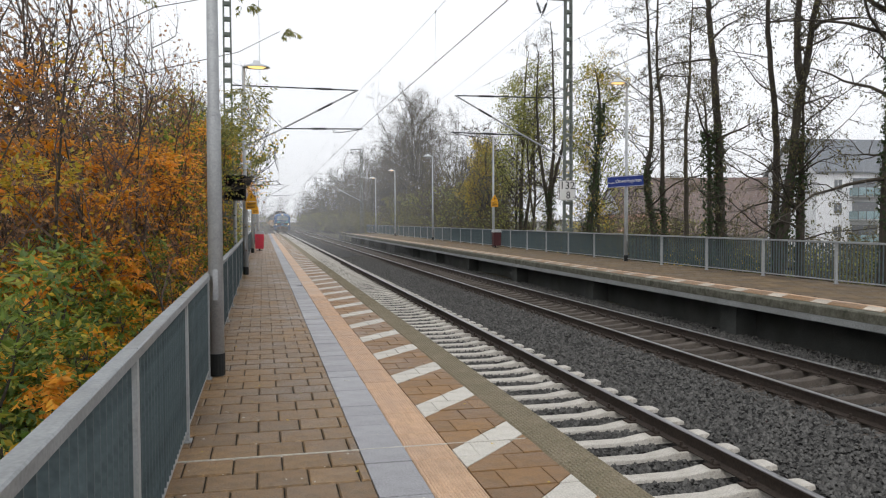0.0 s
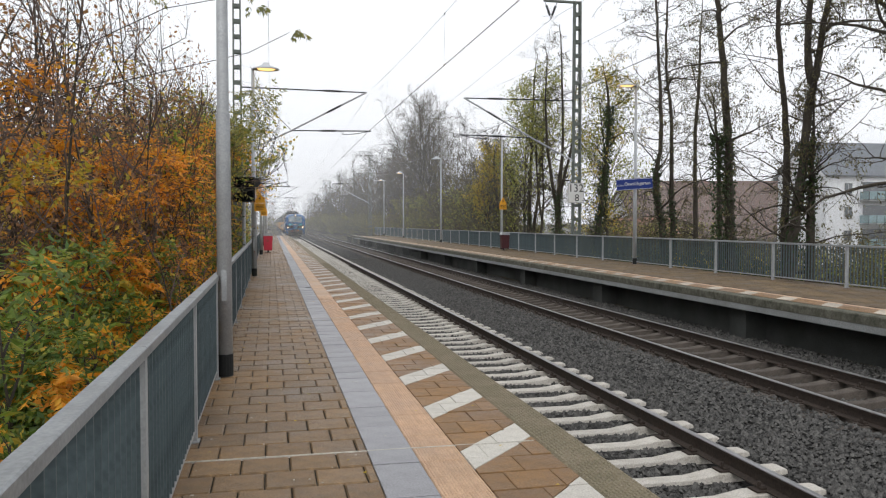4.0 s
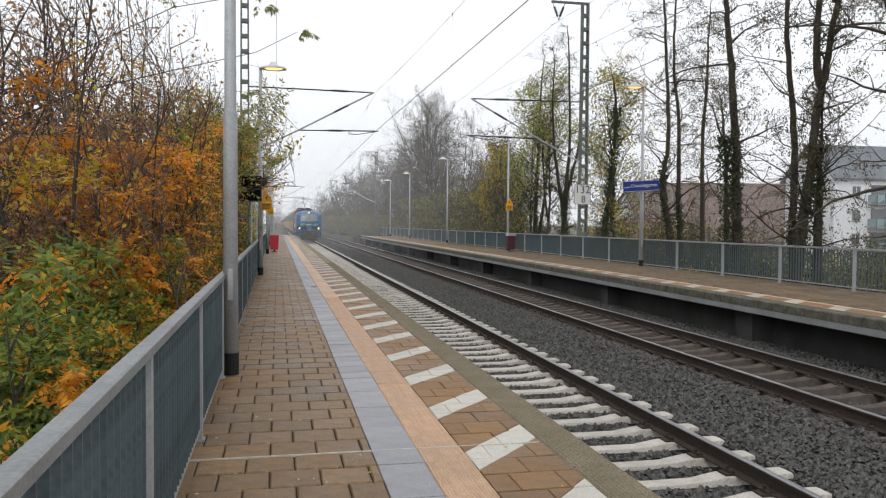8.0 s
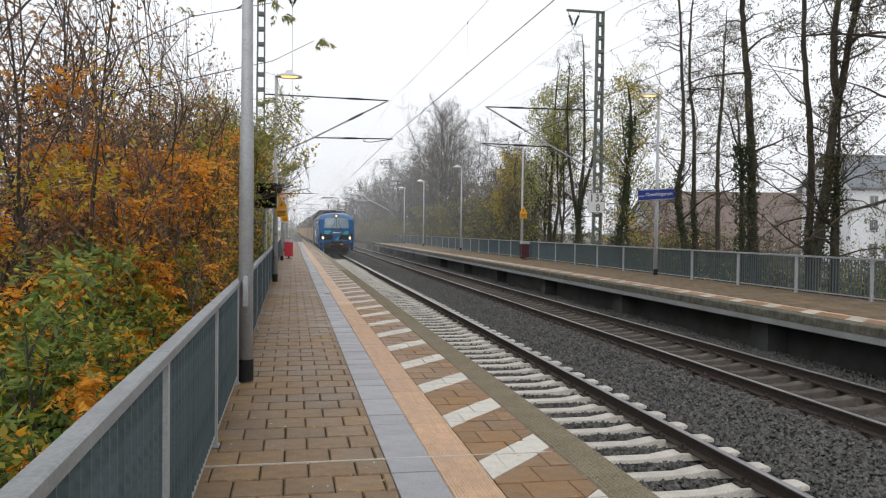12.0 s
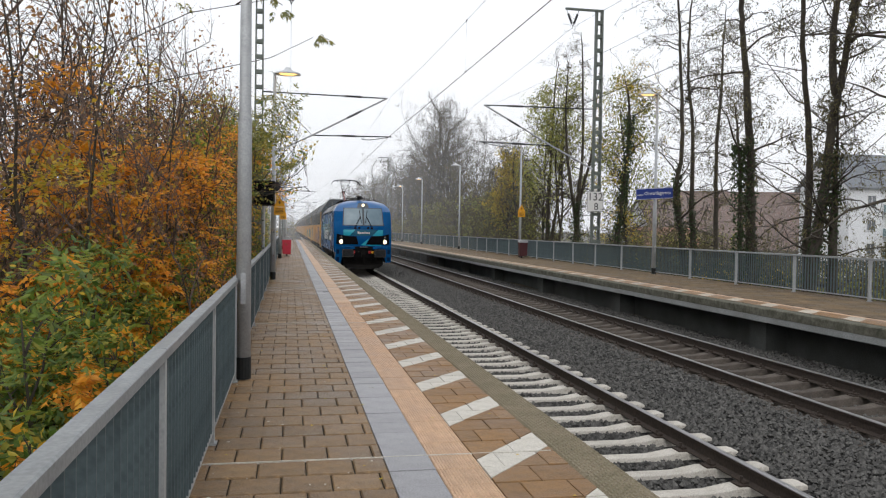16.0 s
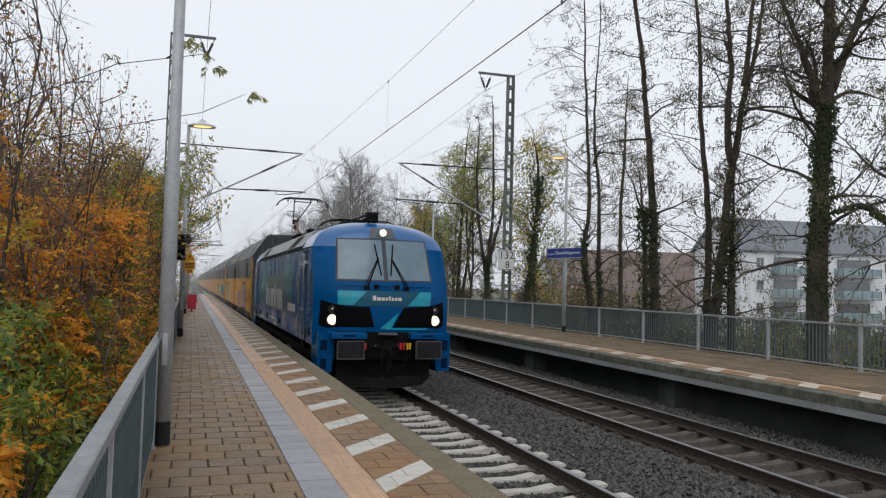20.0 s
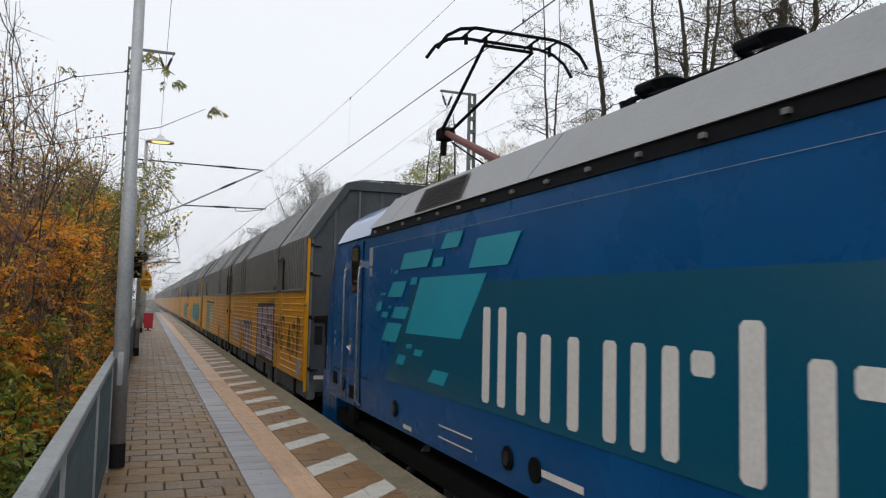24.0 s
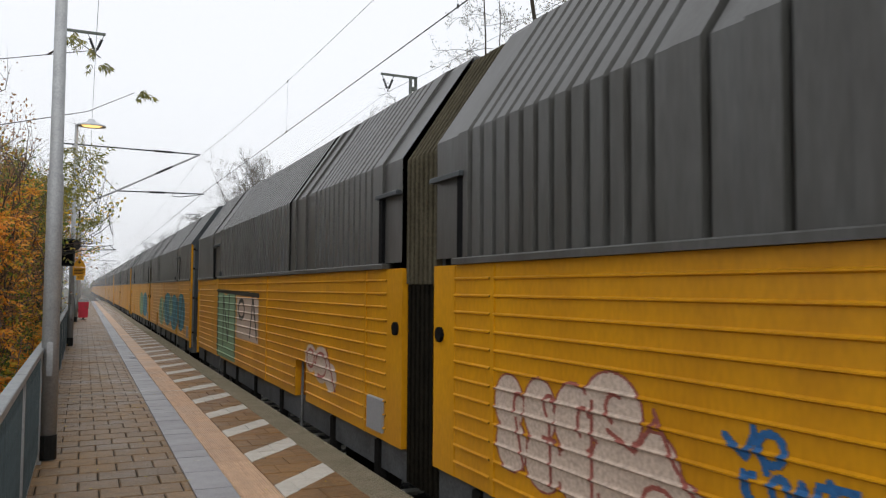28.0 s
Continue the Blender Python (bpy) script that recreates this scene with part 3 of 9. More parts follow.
lamp_l = street_lamp("street_lamp", 5.87, 1, True, "galvanised platform lamp with warm light and black foot sleeve")
lamp_l.matrix_basis = pose(-0.445, 8.0, 0)
for y in (22.95, 38.6, 54.0, 70.0, 86.0):
    copy_thing(lamp_l, pose(-0.47, y, 0))
lamp_r = street_lamp("street_lamp", 6.5, -1, True, "galvanised lamp with warm light on the opposite platform")
lamp_r.matrix_basis = pose(13.05, 26.6, 0)
for y in (43.3, 77.6, 91.4, 10.0):
    copy_thing(lamp_r, pose(12.95, y, 0))
lamp_off = street_lamp("street_lamp", 6.5, -1, False, "galvanised platform lamp that is not lit")
lamp_off.matrix_basis = pose(12.95, 59.8, 0)


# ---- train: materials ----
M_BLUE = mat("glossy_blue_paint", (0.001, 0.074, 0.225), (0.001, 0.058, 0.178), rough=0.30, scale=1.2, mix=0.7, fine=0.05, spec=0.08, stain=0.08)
# same blue, lightened and coated to paint the sky's sheen on the roof
M_BLUE_SKYLIT = mat("sky_sheen_blue_paint", (0.004, 0.10, 0.30), (0.003, 0.085, 0.25), rough=0.28, scale=1.2, mix=0.7, fine=0.05, spec=0.5, coat=0.5)
M_TEAL = mat("light_teal_paint", (0.018, 0.30, 0.40), (0.016, 0.26, 0.36), rough=0.2, scale=2, fine=0.05)
M_TEAL_DARK = mat("dark_teal_paint", (0.003, 0.078, 0.135), (0.003, 0.068, 0.12), spec=0.25, rough=0.22, scale=2, fine=0.05)
M_CREAM = mat("cream_lettering_paint", (0.62, 0.60, 0.56), rough=0.5, scale=8, fine=0.05)
M_ROOFGREY = mat("pale_grey_roof_paint", (0.29, 0.295, 0.30), (0.24, 0.245, 0.25), rough=0.5, scale=1.5, mix=0.6, fine=0.06)
M_VENT = mat("olive_grey_vent", (0.075, 0.072, 0.065), (0.05, 0.048, 0.044), rough=0.6, scale=6)
M_LETTER = mat("cream_side_paint", (0.66, 0.64, 0.60), (0.54, 0.52, 0.48), rough=0.4, scale=3, mix=0.6, fine=0.08)
M_GUTTER = mat("black_rubber_and_shade", (0.008, 0.008, 0.009), (0.012, 0.012, 0.012), rough=0.7, scale=9, spec=0.03)
M_BLACKGLOSS = mat("black_gloss_panel", (0.004, 0.004, 0.005), (0.007, 0.007, 0.008), rough=0.5, scale=3, fine=0.05, spec=0.02)
M_CHROME = mat("bright_steel", (0.62, 0.63, 0.65), rough=0.25, metal=0.9, scale=20, fine=0.06)
M_UNDER = mat("grimy_underframe", (0.015, 0.014, 0.013), (0.008, 0.007, 0.007), rough=0.85, scale=5, bump=0.3, spec=0.03)
M_BUFFER_RIM = mat("worn_buffer_rim", (0.095, 0.09, 0.08), (0.04, 0.038, 0.034), rough=0.55, metal=0.3, scale=9, mix=0.9)
M_BLUE_NIGHT = mat("dark_blue_paint_and_shade", (0.002, 0.016, 0.055), (0.002, 0.011, 0.04), rough=0.5, scale=4, spec=0.05)
M_BUFFER = mat("greasy_buffer_plate", (0.026, 0.027, 0.029), (0.008, 0.008, 0.009), rough=0.42, metal=0.5, scale=4, mix=0.9)
# rusty yellow for recesses, with their inner shade darkened into the colour
M_YELLOW_RECESS = mat("rusty_shaded_yellow_paint", (0.52, 0.20, 0.006), (0.30, 0.085, 0.012), rough=0.6, scale=5, mix=0.9, fine=0.2, bump=0.05, stretch=(1, 1, 0.25))
M_RED_DULL = mat("dull_red_paint", (0.33, 0.012, 0.016), (0.22, 0.010, 0.012), rough=0.5, scale=7)
M_RED = mat("red_paint", (0.55, 0.025, 0.03), (0.42, 0.02, 0.025), rough=0.45, scale=7)
M_ORANGE_CABLE = mat("yellow_cable", (0.75, 0.40, 0.02), rough=0.5, scale=9)
M_HEADLIGHT = glow("headlight_glow", (1.0, 0.86, 0.58), 1.7)
M_TOPPANEL = mat("grey_light_panel", (0.10, 0.11, 0.125), (0.08, 0.09, 0.10), rough=0.25, scale=3, fine=0.05)
M_SEAL = mat("grey_windscreen_seal", (0.05, 0.06, 0.07), (0.035, 0.04, 0.05), rough=0.5, scale=6)
M_HEADRIM = mat("headlight_reflector", (0.75, 0.70, 0.60), rough=0.2, metal=0.8, scale=30)
M_ARM_RED = mat("faded_red_arm", (0.20, 0.075, 0.07), (0.14, 0.055, 0.05), rough=0.6, scale=8)
M_YELLOW = mat("weathered_yellow_paint", (0.63, 0.292, 0.005), (0.47, 0.205, 0.006), rough=0.40, scale=1.3, mix=0.9, fine=0.10, bump=0.03, stretch=(1, 1, 0.35))
M_WGREY = mat("dusty_dark_grey_panel", (0.086, 0.087, 0.084), (0.044, 0.041, 0.034), rough=0.42, spec=0.5, scale=2.2, mix=0.9, fine=0.16, stretch=(1, 1, 0.16))
M_WDARK = mat("dark_grey_end_wall", (0.060, 0.070, 0.076), (0.034, 0.038, 0.040), rough=0.5, scale=2.6, mix=0.9, fine=0.12, stretch=(1, 1, 0.3))
M_ROD = mat("dull_steel_rod", (0.17, 0.175, 0.17), (0.10, 0.10, 0.10), rough=0.55, metal=0.2, scale=7)
M_RUBBER = mat("black_fold_rubber", (0.010, 0.009, 0.007), (0.022, 0.019, 0.013), rough=0.9, scale=5, spec=0.02)
M_BELLOWS = mat("dirty_olive_bellows", (0.062, 0.054, 0.035), (0.105, 0.092, 0.062), rough=0.9, scale=3, mix=0.9, spec=0.05)
M_WUNDER = mat("grey_underframe_steel", (0.11, 0.115, 0.12), (0.055, 0.055, 0.055), rough=0.7, scale=3, mix=0.9)
M_PAINT_MAUVE = mat("mauve_spray_paint", (0.37, 0.275, 0.34), (0.31, 0.235, 0.30), rough=0.5, scale=3, fine=0.06)
M_PAINT_BLACK = mat("black_spray_paint", (0.026, 0.024, 0.019), (0.042, 0.036, 0.02), rough=0.6, scale=4)
M_PAINT_WHITE = mat("white_spray_paint", (0.55, 0.44, 0.36), (0.47, 0.36, 0.28), rough=0.6, scale=3)
M_PAINT_SOOT = mat("thin_black_overspray", (0.30, 0.15, 0.008), (0.17, 0.09, 0.010), rough=0.5, scale=7, mix=0.9, fine=0.2)
M_PAINT_OCHRE = mat("faded_yellow_paint", (0.46, 0.30, 0.12), (0.40, 0.28, 0.14), rough=0.6, scale=6)
M_PAINT_PEACH = mat("peach_spray_paint", (0.55, 0.36, 0.24), (0.48, 0.34, 0.27), rough=0.6, scale=3)
M_PAINT_PINK = mat("dull_red_spray_paint", (0.30, 0.09, 0.07), (0.22, 0.07, 0.05), rough=0.6, scale=4)
M_PAINT_BLUE = mat("blue_spray_paint", (0.02, 0.10, 0.26), (0.03, 0.13, 0.30), rough=0.6, scale=4)
M_PAINT_GREEN = mat("pale_green_spray_paint", (0.24, 0.36, 0.22), (0.18, 0.28, 0.18), rough=0.6, scale=4)
M_PAINT_CYAN = mat("sea_blue_spray_paint", (0.06, 0.22, 0.27), (0.05, 0.16, 0.2), rough=0.6, scale=4)

# ---- locomotive ----
LL = 16.95
HZ = [0.28, 0.62, 1.00, 1.30, 1.56, 1.90, 2.36, 2.56, 2.68, 2.78, 2.87, 2.93, 2.96]
HW = [1.46, 1.47, 1.47, 1.47, 1.47, 1.47, 1.46, 1.36, 1.25, 1.10, 0.88, 0.62, 0.30]
HF = [0.00, -0.05, -0.05, -0.04, 0.01, 0.17, 0.40, 0.50, 0.58, 0.68, 0.84, 1.08, 1.5]


def front_y(x, z):
    w = float(np.interp(z, HZ, HW))
    return float(np.interp(z, HZ, HF)) + 0.44 * min(1.0, abs(x) / w) ** 2.8


def front_patch(geo, poly, lift, slot=0):
    """A flat outline in x and z laid on the curved nose, lifted off it; it is cut into a fan of small strips."""
    zs = [p[1] for p in poly]
    z0, z1 = min(zs), max(zs)
    nz = max(2, int((z1 - z0) / 0.03))
    rows = []
    for k in range(nz + 1):
        z = min(max(z0 + (z1 - z0) * k / nz, z0 + 1e-4), z1 - 1e-4)
        cut = []
        for a, b in zip(poly, poly[1:] + poly[:1]):
            if (a[1] - z) * (b[1] - z) < 0:
                cut.append(a[0] + (b[0] - a[0]) * (z - a[1]) / (b[1] - a[1]))
        cut.sort()
        x0, x1 = cut[0], cut[-1]
        rows.append([(x0 + (x1 - x0) * i / 12, front_y(x0 + (x1 - x0) * i / 12, z) - lift, z) for i in range(13)])
    geo.sheet(rows, slot)


def flat_side(geo, poly, x, thick=0.004):
    n = len(poly)
    geo.add([(x, y, z) for y, z in poly] + [(x + thick, y, z) for y, z in poly], [tuple(range(n)), tuple(range(n, 2 * n))[::-1]] + [(i, i + n, (i + 1) % n + n, (i + 1) % n) for i in range(n)])


def build_loco():
    t = thing("locomotive", "blue electric locomotive with teal graphics and lit headlights", "locomotive")
    body = Geo()
    cols = 18
    for end in (0, 1):
        rows = []
        for z, w in zip(HZ, HW):
            row = []
            for i in range(2 * cols + 1):
                s = (i - cols) / cols
                x = w * math.copysign(abs(s) ** 0.8, s)
                y = front_y(x, z)
                row.append((x, y if not end else LL - y, z))
            rows.append(row)
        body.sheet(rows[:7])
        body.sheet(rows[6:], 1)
    ring = [(-w, z) for z, w in zip(HZ, HW)] + [(w, z) for z, w in zip(HZ[::-1], HW[::-1])]
    rows = []
    for k in range(9):
        row = []
        for x, z in ring:
            y0 = front_y(x, z)
            row.append((x, y0 + (LL - 2 * y0) * k / 8, z))
        rows.append(row)
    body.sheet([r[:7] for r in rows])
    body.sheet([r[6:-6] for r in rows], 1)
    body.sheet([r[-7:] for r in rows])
    part("body", body, [M_BLUE, M_BLUE_SKYLIT], t, "blue painted body shell, roof blue lightened for sky sheen", smooth=True)
    g = Geo()
    g.box(-1.40, 1.40, 0.5, LL - 0.5, -0.05, 0.119)
    part("underframe", g, M_UNDER, t)

    # nose graphics
    g = Geo()
    front_patch(g, [(-1.0, 1.12), (1.0, 1.12), (1.02, 1.43), (-1.02, 1.43)], 0.006)
    part("nose_band", g, M_TEAL_DARK, t, "dark teal band across the nose", smooth=True)
    for poly, lift in (([(-1.0, 1.13), (-0.70, 1.13), (-0.42, 1.425), (-1.01, 1.425)], 0.010), ([(0.46, 1.13), (0.98, 1.13), (1.01, 1.425), (0.74, 1.425)], 0.010), ([(-0.14, 0.645), (0.10, 0.645), (0.27, 1.00)], 0.011), ([(0.0, 0.632), (0.92, 0.632), (0.92, 0.665), (0.0, 0.665)], 0.012)):
        g = Geo()
        front_patch(g, poly, lift)
        part("nose_flash", g, M_TEAL, t, "light teal flash", smooth=True)
    g = Geo()
    front_patch(g, [(-0.36, 1.106), (-1.0, 1.13), (-1.33, 1.22), (-1.36, 0.70), (-1.20, 0.655), (-0.25, 0.66)], 0.013)
    front_patch(g, [(0.38, 1.106), (1.0, 1.13), (1.33, 1.22), (1.36, 0.70), (1.20, 0.655), (0.13, 0.66)], 0.013)
    part("grille_panel", g, M_BLACKGLOSS, t, "black panels round the headlights", smooth=True)
    x = -0.30
    for w, h in ((0.07, 0.10), (0.09, 0.065), (0.055, 0.065), (0.05, 0.065), (0.045, 0.085), (0.05, 0.065), (0.06, 0.065), (0.07, 0.065)):
        g = Geo()
        front_patch(g, [(x, 1.235), (x + w, 1.235), (x + w, 1.235 + h), (x, 1.235 + h)], 0.0135)
        part("nose_mark", g, M_CREAM, t, "small cream bar in a row")
        x += w + 0.018
    # windscreen
    g = Geo()
    front_patch(g, [(-1.05, 1.63), (1.05, 1.63), (0.99, 2.545), (-0.99, 2.545)], 0.007)
    part("windscreen_frame", g, M_SEAL, t, "dark grey windscreen seal", smooth=True)
    for s in (-1, 1):
        g = Geo()
        front_patch(g, [(s * 0.045, 1.665), (s * 1.005, 1.665), (s * 0.955, 2.515), (s * 0.045, 2.515)], 0.013)
        part("windscreen_pane", g, M_WSCREEN_SOLID, t, "windscreen pane with the sky's reflection in its colour", smooth=True)
    g = Geo()
    for x0 in (-0.95, -0.27, 0.45):
        front_patch(g, [(x0, 1.53), (x0 + 0.55, 1.53), (x0 + 0.55, 1.565), (x0, 1.565)], 0.03)
    part("hand_ledge", g, M_BLUE, t)
    for s in (-1, 1):
        g = Geo()
        p0 = Vector((s * 0.42, front_y(0.42, 1.55) - 0.04, 1.50))
        p1 = Vector((s * 0.14, front_y(0.14, 2.12) - 0.05, 2.12))
        g.tube([p0, p1], [0.016, 0.012], 6)
        g.tube([p0 + Vector((s * 0.05, 0, 0.02)), p1 + Vector((s * 0.03, 0, -0.03))], [0.01, 0.01], 5)
        g.tube([(s * 0.20, front_y(0.2, 2.40) - 0.03, 2.42), (s * 0.10, front_y(0.1, 1.75) - 0.03, 1.76)], [0.014, 0.014], 5)
        g.box(s * 0.42 - 0.06, s * 0.42 + 0.06, p0.y - 0.02, p0.y + 0.08, 1.46, 1.54, 0.015)
        g.box(s * 0.22 - 0.05, s * 0.22 + 0.05, p0.y - 0.02, p0.y + 0.06, 1.48, 1.57, 0.015)
        part("wiper", g, M_GUTTER, t)
    # lights
    g = Geo()
    front_patch(g, [(-0.30, 2.555), (0.30, 2.555), (0.24, 2.80), (-0.24, 2.80)], 0.012)
    part("top_light_panel", g, M_TOPPANEL, t, "grey panel round the top light", smooth=True)
    for x, z, r, nm in ((-1.10, 0.82, 0.118, "headlight"), (1.10, 0.82, 0.118, "headlight"), (0.0, 2.68, 0.085, "top_light")):
        y = front_y(x, z) - (0.02 if z < 2 else 0.09)
        g = Geo()
        g.tube([(x, y - 0.012, z), (x, y + 0.05, z)], [r, r], 20)
        rim = part(nm, g, M_HEADRIM, t, "bright round lamp housing")
        g = Geo()
        g.tube([(x, y - 0.022, z), (x, y - 0.01, z)], [r * 0.80, r * 0.88], 20)
        part("lens", g, M_HEADLIGHT, rim, "glowing white lens")
    for s in (-1, 1):
        g = Geo()
        x, z = s * 1.10, 1.07
        y = front_y(x, z) - 0.02
        z = 1.035
        g.tube([(x, y - 0.008, z), (x, y + 0.04, z)], [0.088, 0.088], 18)
        marker = part("marker_light", g, M_BUFFER, t, "dark unlit marker light")
        part("marker_bulb", Geo().tube([(x, y - 0.016, z + 0.012), (x, y - 0.007, z + 0.012)], [0.022, 0.03], 10), M_HEADRIM, marker, "small bright bulb")
    # buffers, beam and plough at both ends
    for end in (0, 1):
        def Y(y):
            return y if not end else LL - y
        for s in (-1, 1):
            g = Geo()
            g.box(*sorted((s * 0.46, s * 1.18)), *sorted((Y(-0.34), Y(0.40))), 0.46, 0.58, 0.02)
            part("buffer_step", g, M_BLUE, t)
            part("step_mark", Geo().box(s * 0.82 - 0.13, s * 0.82 + 0.13, *sorted((Y(-0.344), Y(-0.338))), 0.50, 0.54), M_BLUE_NIGHT, t, "small dark bar")
            g = Geo()
            g.prism([(1.07, 0.57), (1.41, 0.57), (1.41, -0.22), (1.12, -0.24), (1.07, 0.10)] if s > 0 else [(-1.07, 0.57), (-1.41, 0.57), (-1.41, -0.22), (-1.12, -0.24), (-1.07, 0.10)], "y", *sorted((Y(-0.03), Y(0.85))))
            corner = part("corner_block", g, M_BLUE, t, "blue corner block with step pockets")
            # flush patches whose dark blue stands for the shade in the step pockets
            for z0, z1 in ((0.20, 0.42), (-0.17, 0.04)):
                part("step_pocket_shade", Geo().box(*sorted((s * 1.22, s * 1.36)), *sorted((Y(-0.034), Y(0.02))), z0, z1), M_BLUE_NIGHT, corner)
            g = Geo()
            g.box(s * 0.81 - 0.28, s * 0.81 + 0.28, *sorted((Y(-0.48), Y(-0.44))), 0.06, 0.44, 0.03)
            g.box(s * 0.81 - 0.24, s * 0.81 + 0.24, *sorted((Y(-0.42), Y(-0.36))), 0.10, 0.38, 0.03)
            buf = part("buffer", g, M_BUFFER_RIM, t, "worn rectangular buffer with greasy face")
            g = Geo()
            for k in range(4):
                # the face bulges a little towards its middle
                rx, rz, out = ((0.255, 0.165, 0.484), (0.235, 0.145, 0.488), (0.15, 0.09, 0.494), (0.06, 0.04, 0.497))[k]
                g.box(s * 0.81 - rx, s * 0.81 + rx, *sorted((Y(-out), Y(-0.45))), 0.25 - rz, 0.25 + rz, 0.002)
            part("buffer_face", g, M_BUFFER, buf, "greasy dark buffer face")
            g = Geo()
            g.tube([(s * 0.80, Y(-0.38), 0.24), (s * 0.80, Y(0.1), 0.24)], [0.10, 0.13], 12)
            part("buffer_sleeve", g, M_UNDER, buf)
        g = Geo()
        g.box(-1.07, 1.07, *sorted((Y(-0.12), Y(0.35))), 0.02, 0.585)
        part("buffer_beam", g, M_GUTTER, t)
        part("cross_bar", Geo().box(-0.48, 0.48, *sorted((Y(-0.17), Y(-0.12))), 0.27, 0.35, 0.01), M_UNDER, t)
        for xb in (-0.40, -0.24, 0.24, 0.40):
            part("bolt_head", Geo().tube([(xb, Y(-0.172), 0.31), (xb, Y(-0.19), 0.31)], 0.02, 6), M_WUNDER, t)
        g = Geo()
        g.tube([(0, Y(-0.45), 0.22), (0, Y(-0.05), 0.24)], [0.05, 0.07], 8)
        g.tube([(0, Y(-0.45), 0.30), (0.02, Y(-0.5), 0.16), (0, Y(-0.42), 0.05), (0, Y(-0.36), -0.2), (0.03, Y(-0.3), -0.28)], 0.035, 6)
        g.box(-0.10, 0.10, *sorted((Y(-0.22), Y(-0.10))), 0.05, 0.42, 0.02)
        for xl in (-0.13, -0.04, 0.05):
            g.tube([(xl, Y(-0.30), 0.30), (xl - 0.01, Y(-0.36), 0.05), (xl, Y(-0.34), -0.10)], 0.018, 6)
        part("screw_coupling", g, M_UNDER, t)
        g = Geo()
        g.box(-0.19, 0.19, *sorted((Y(-0.30), Y(0.0))), 0.535, 0.575, 0.01)
        part("step_plate", g, M_WUNDER, t)
        for k, (x0, xm) in enumerate(((-0.55, -0.50), (-0.42, -0.46), (0.36, 0.40), (0.50, 0.46), (0.60, 0.62))):
            g = Geo()
            g.tube([(x0, Y(-0.12), 0.38), (x0, Y(-0.26), 0.30), (xm, Y(-0.28), 0.05), (x0 + 0.02, Y(-0.18), -0.18), (x0, Y(-0.05), -0.1)], 0.022, 6)
            part("brake_hose", g, M_GUTTER, t, "black brake hose")
        for x0, m in ((-0.47, M_RED), (-0.41, M_UNDER), (0.27, M_RED), (0.34, M_RED), (0.41, M_ORANGE_CABLE), (0.47, M_ORANGE_CABLE)):
            g = Geo()
            g.box(x0 - 0.018, x0 + 0.018, *sorted((Y(-0.27), Y(-0.17))), 0.24, 0.37, 0.008)
            part("hose_cock", g, m, t)
        g = Geo()
        g.add([(-0.80, Y(-0.10), -0.50), (-0.30, Y(-0.28), -0.54), (0.30, Y(-0.28), -0.54), (0.80, Y(-0.10), -0.50), (1.05, Y(0.02), -0.30), (0.35, Y(-0.16), -0.34), (-0.35, Y(-0.16), -0.34), (-1.05, Y(0.02), -0.30)], [(0, 1, 6, 7), (1, 2, 5, 6), (2, 3, 4, 5)])
        g.box(-1.0, 1.0, *sorted((Y(0.08), Y(0.4))), -0.36, 0.02)
        part("track_clearer", g, M_UNDER, t)
    # doors, windows and rails on both sides
    for s in (-1, 1):
        X = s * 1.47
        for yc in (1.83, LL - 1.97):
            g = Geo()
            g.box(*sorted((X - s * 0.01, X + s * 0.008)), yc - 0.33, yc + 0.33, 0.30, 2.30)
            door = part("door", g, M_BLUE, t, "blue cab door")
            g = Geo()
            hole = []
            for a in range(24):
                ca, sa = math.cos(a * 0.2618), math.sin(a * 0.2618)
                hole.append((yc + 0.20 * math.copysign(abs(ca) ** 0.4, ca), 1.97 + 0.30 * math.copysign(abs(sa) ** 0.4, sa)))
            flat_side(g, hole, X + s * 0.009, s * 0.008)
            fr = part("window_seal", g, M_GUTTER, door)
            g = Geo()
            flat_side(g, [(yc + (y - yc) * 0.82, 1.97 + (z - 1.97) * 0.88) for y, z in hole], X + s * 0.018, s * 0.003)
            part("pane", g, M_WSCREEN_SOLID_DARK, fr, "dark reflecting window")
            for dy in (-0.36, 0.36):
                g = Geo()
                x1 = X + s * 0.06
                g.tube([(X, yc + dy, 2.03), (x1, yc + dy, 1.96), (x1, yc + dy, 1.88), (x1, yc + dy, 0.40), (X, yc + dy, 0.33)], 0.016, 8)
                g.box(*sorted((X, X + s * 0.05)), yc + dy - 0.022, yc + dy + 0.022, 1.98, 2.06, 0.006)
                part("handrail", g, M_CHROME, t, "bright steel handrail")
            g = Geo()
            g.tube([(X, yc + 0.14, 1.0), (X + s * 0.05, yc + 0.14, 1.0), (X + s * 0.05, yc - 0.02, 0.96)], 0.014, 6)
            g.box(*sorted((X, X + s * 0.014)), yc + 0.10, yc + 0.18, 0.90, 1.10, 0.004)
            part("door_handle", g, M_CHROME, t)
            g = Geo()
            g.box(*sorted((X, X + s * 0.012)), yc - 0.33, yc + 0.33, 0.70, 0.725)
            part("door_sill", g, M_WUNDER, t)
            # black blocks, slightly proud, give the footholes their dark inside as painted shade
            g = Geo()
            for zc in (0.22, 0.45):
                g.box(*sorted((X - s * 0.05, X + s * 0.011)), yc - 0.15, yc + 0.15, zc - 0.08, zc + 0.08)
            part("foot_hole_shade", g, M_GUTTER, t)
            out = 1 if yc > 5 else -1
            # square opening: a black block in place of its inner shade
            g = Geo()
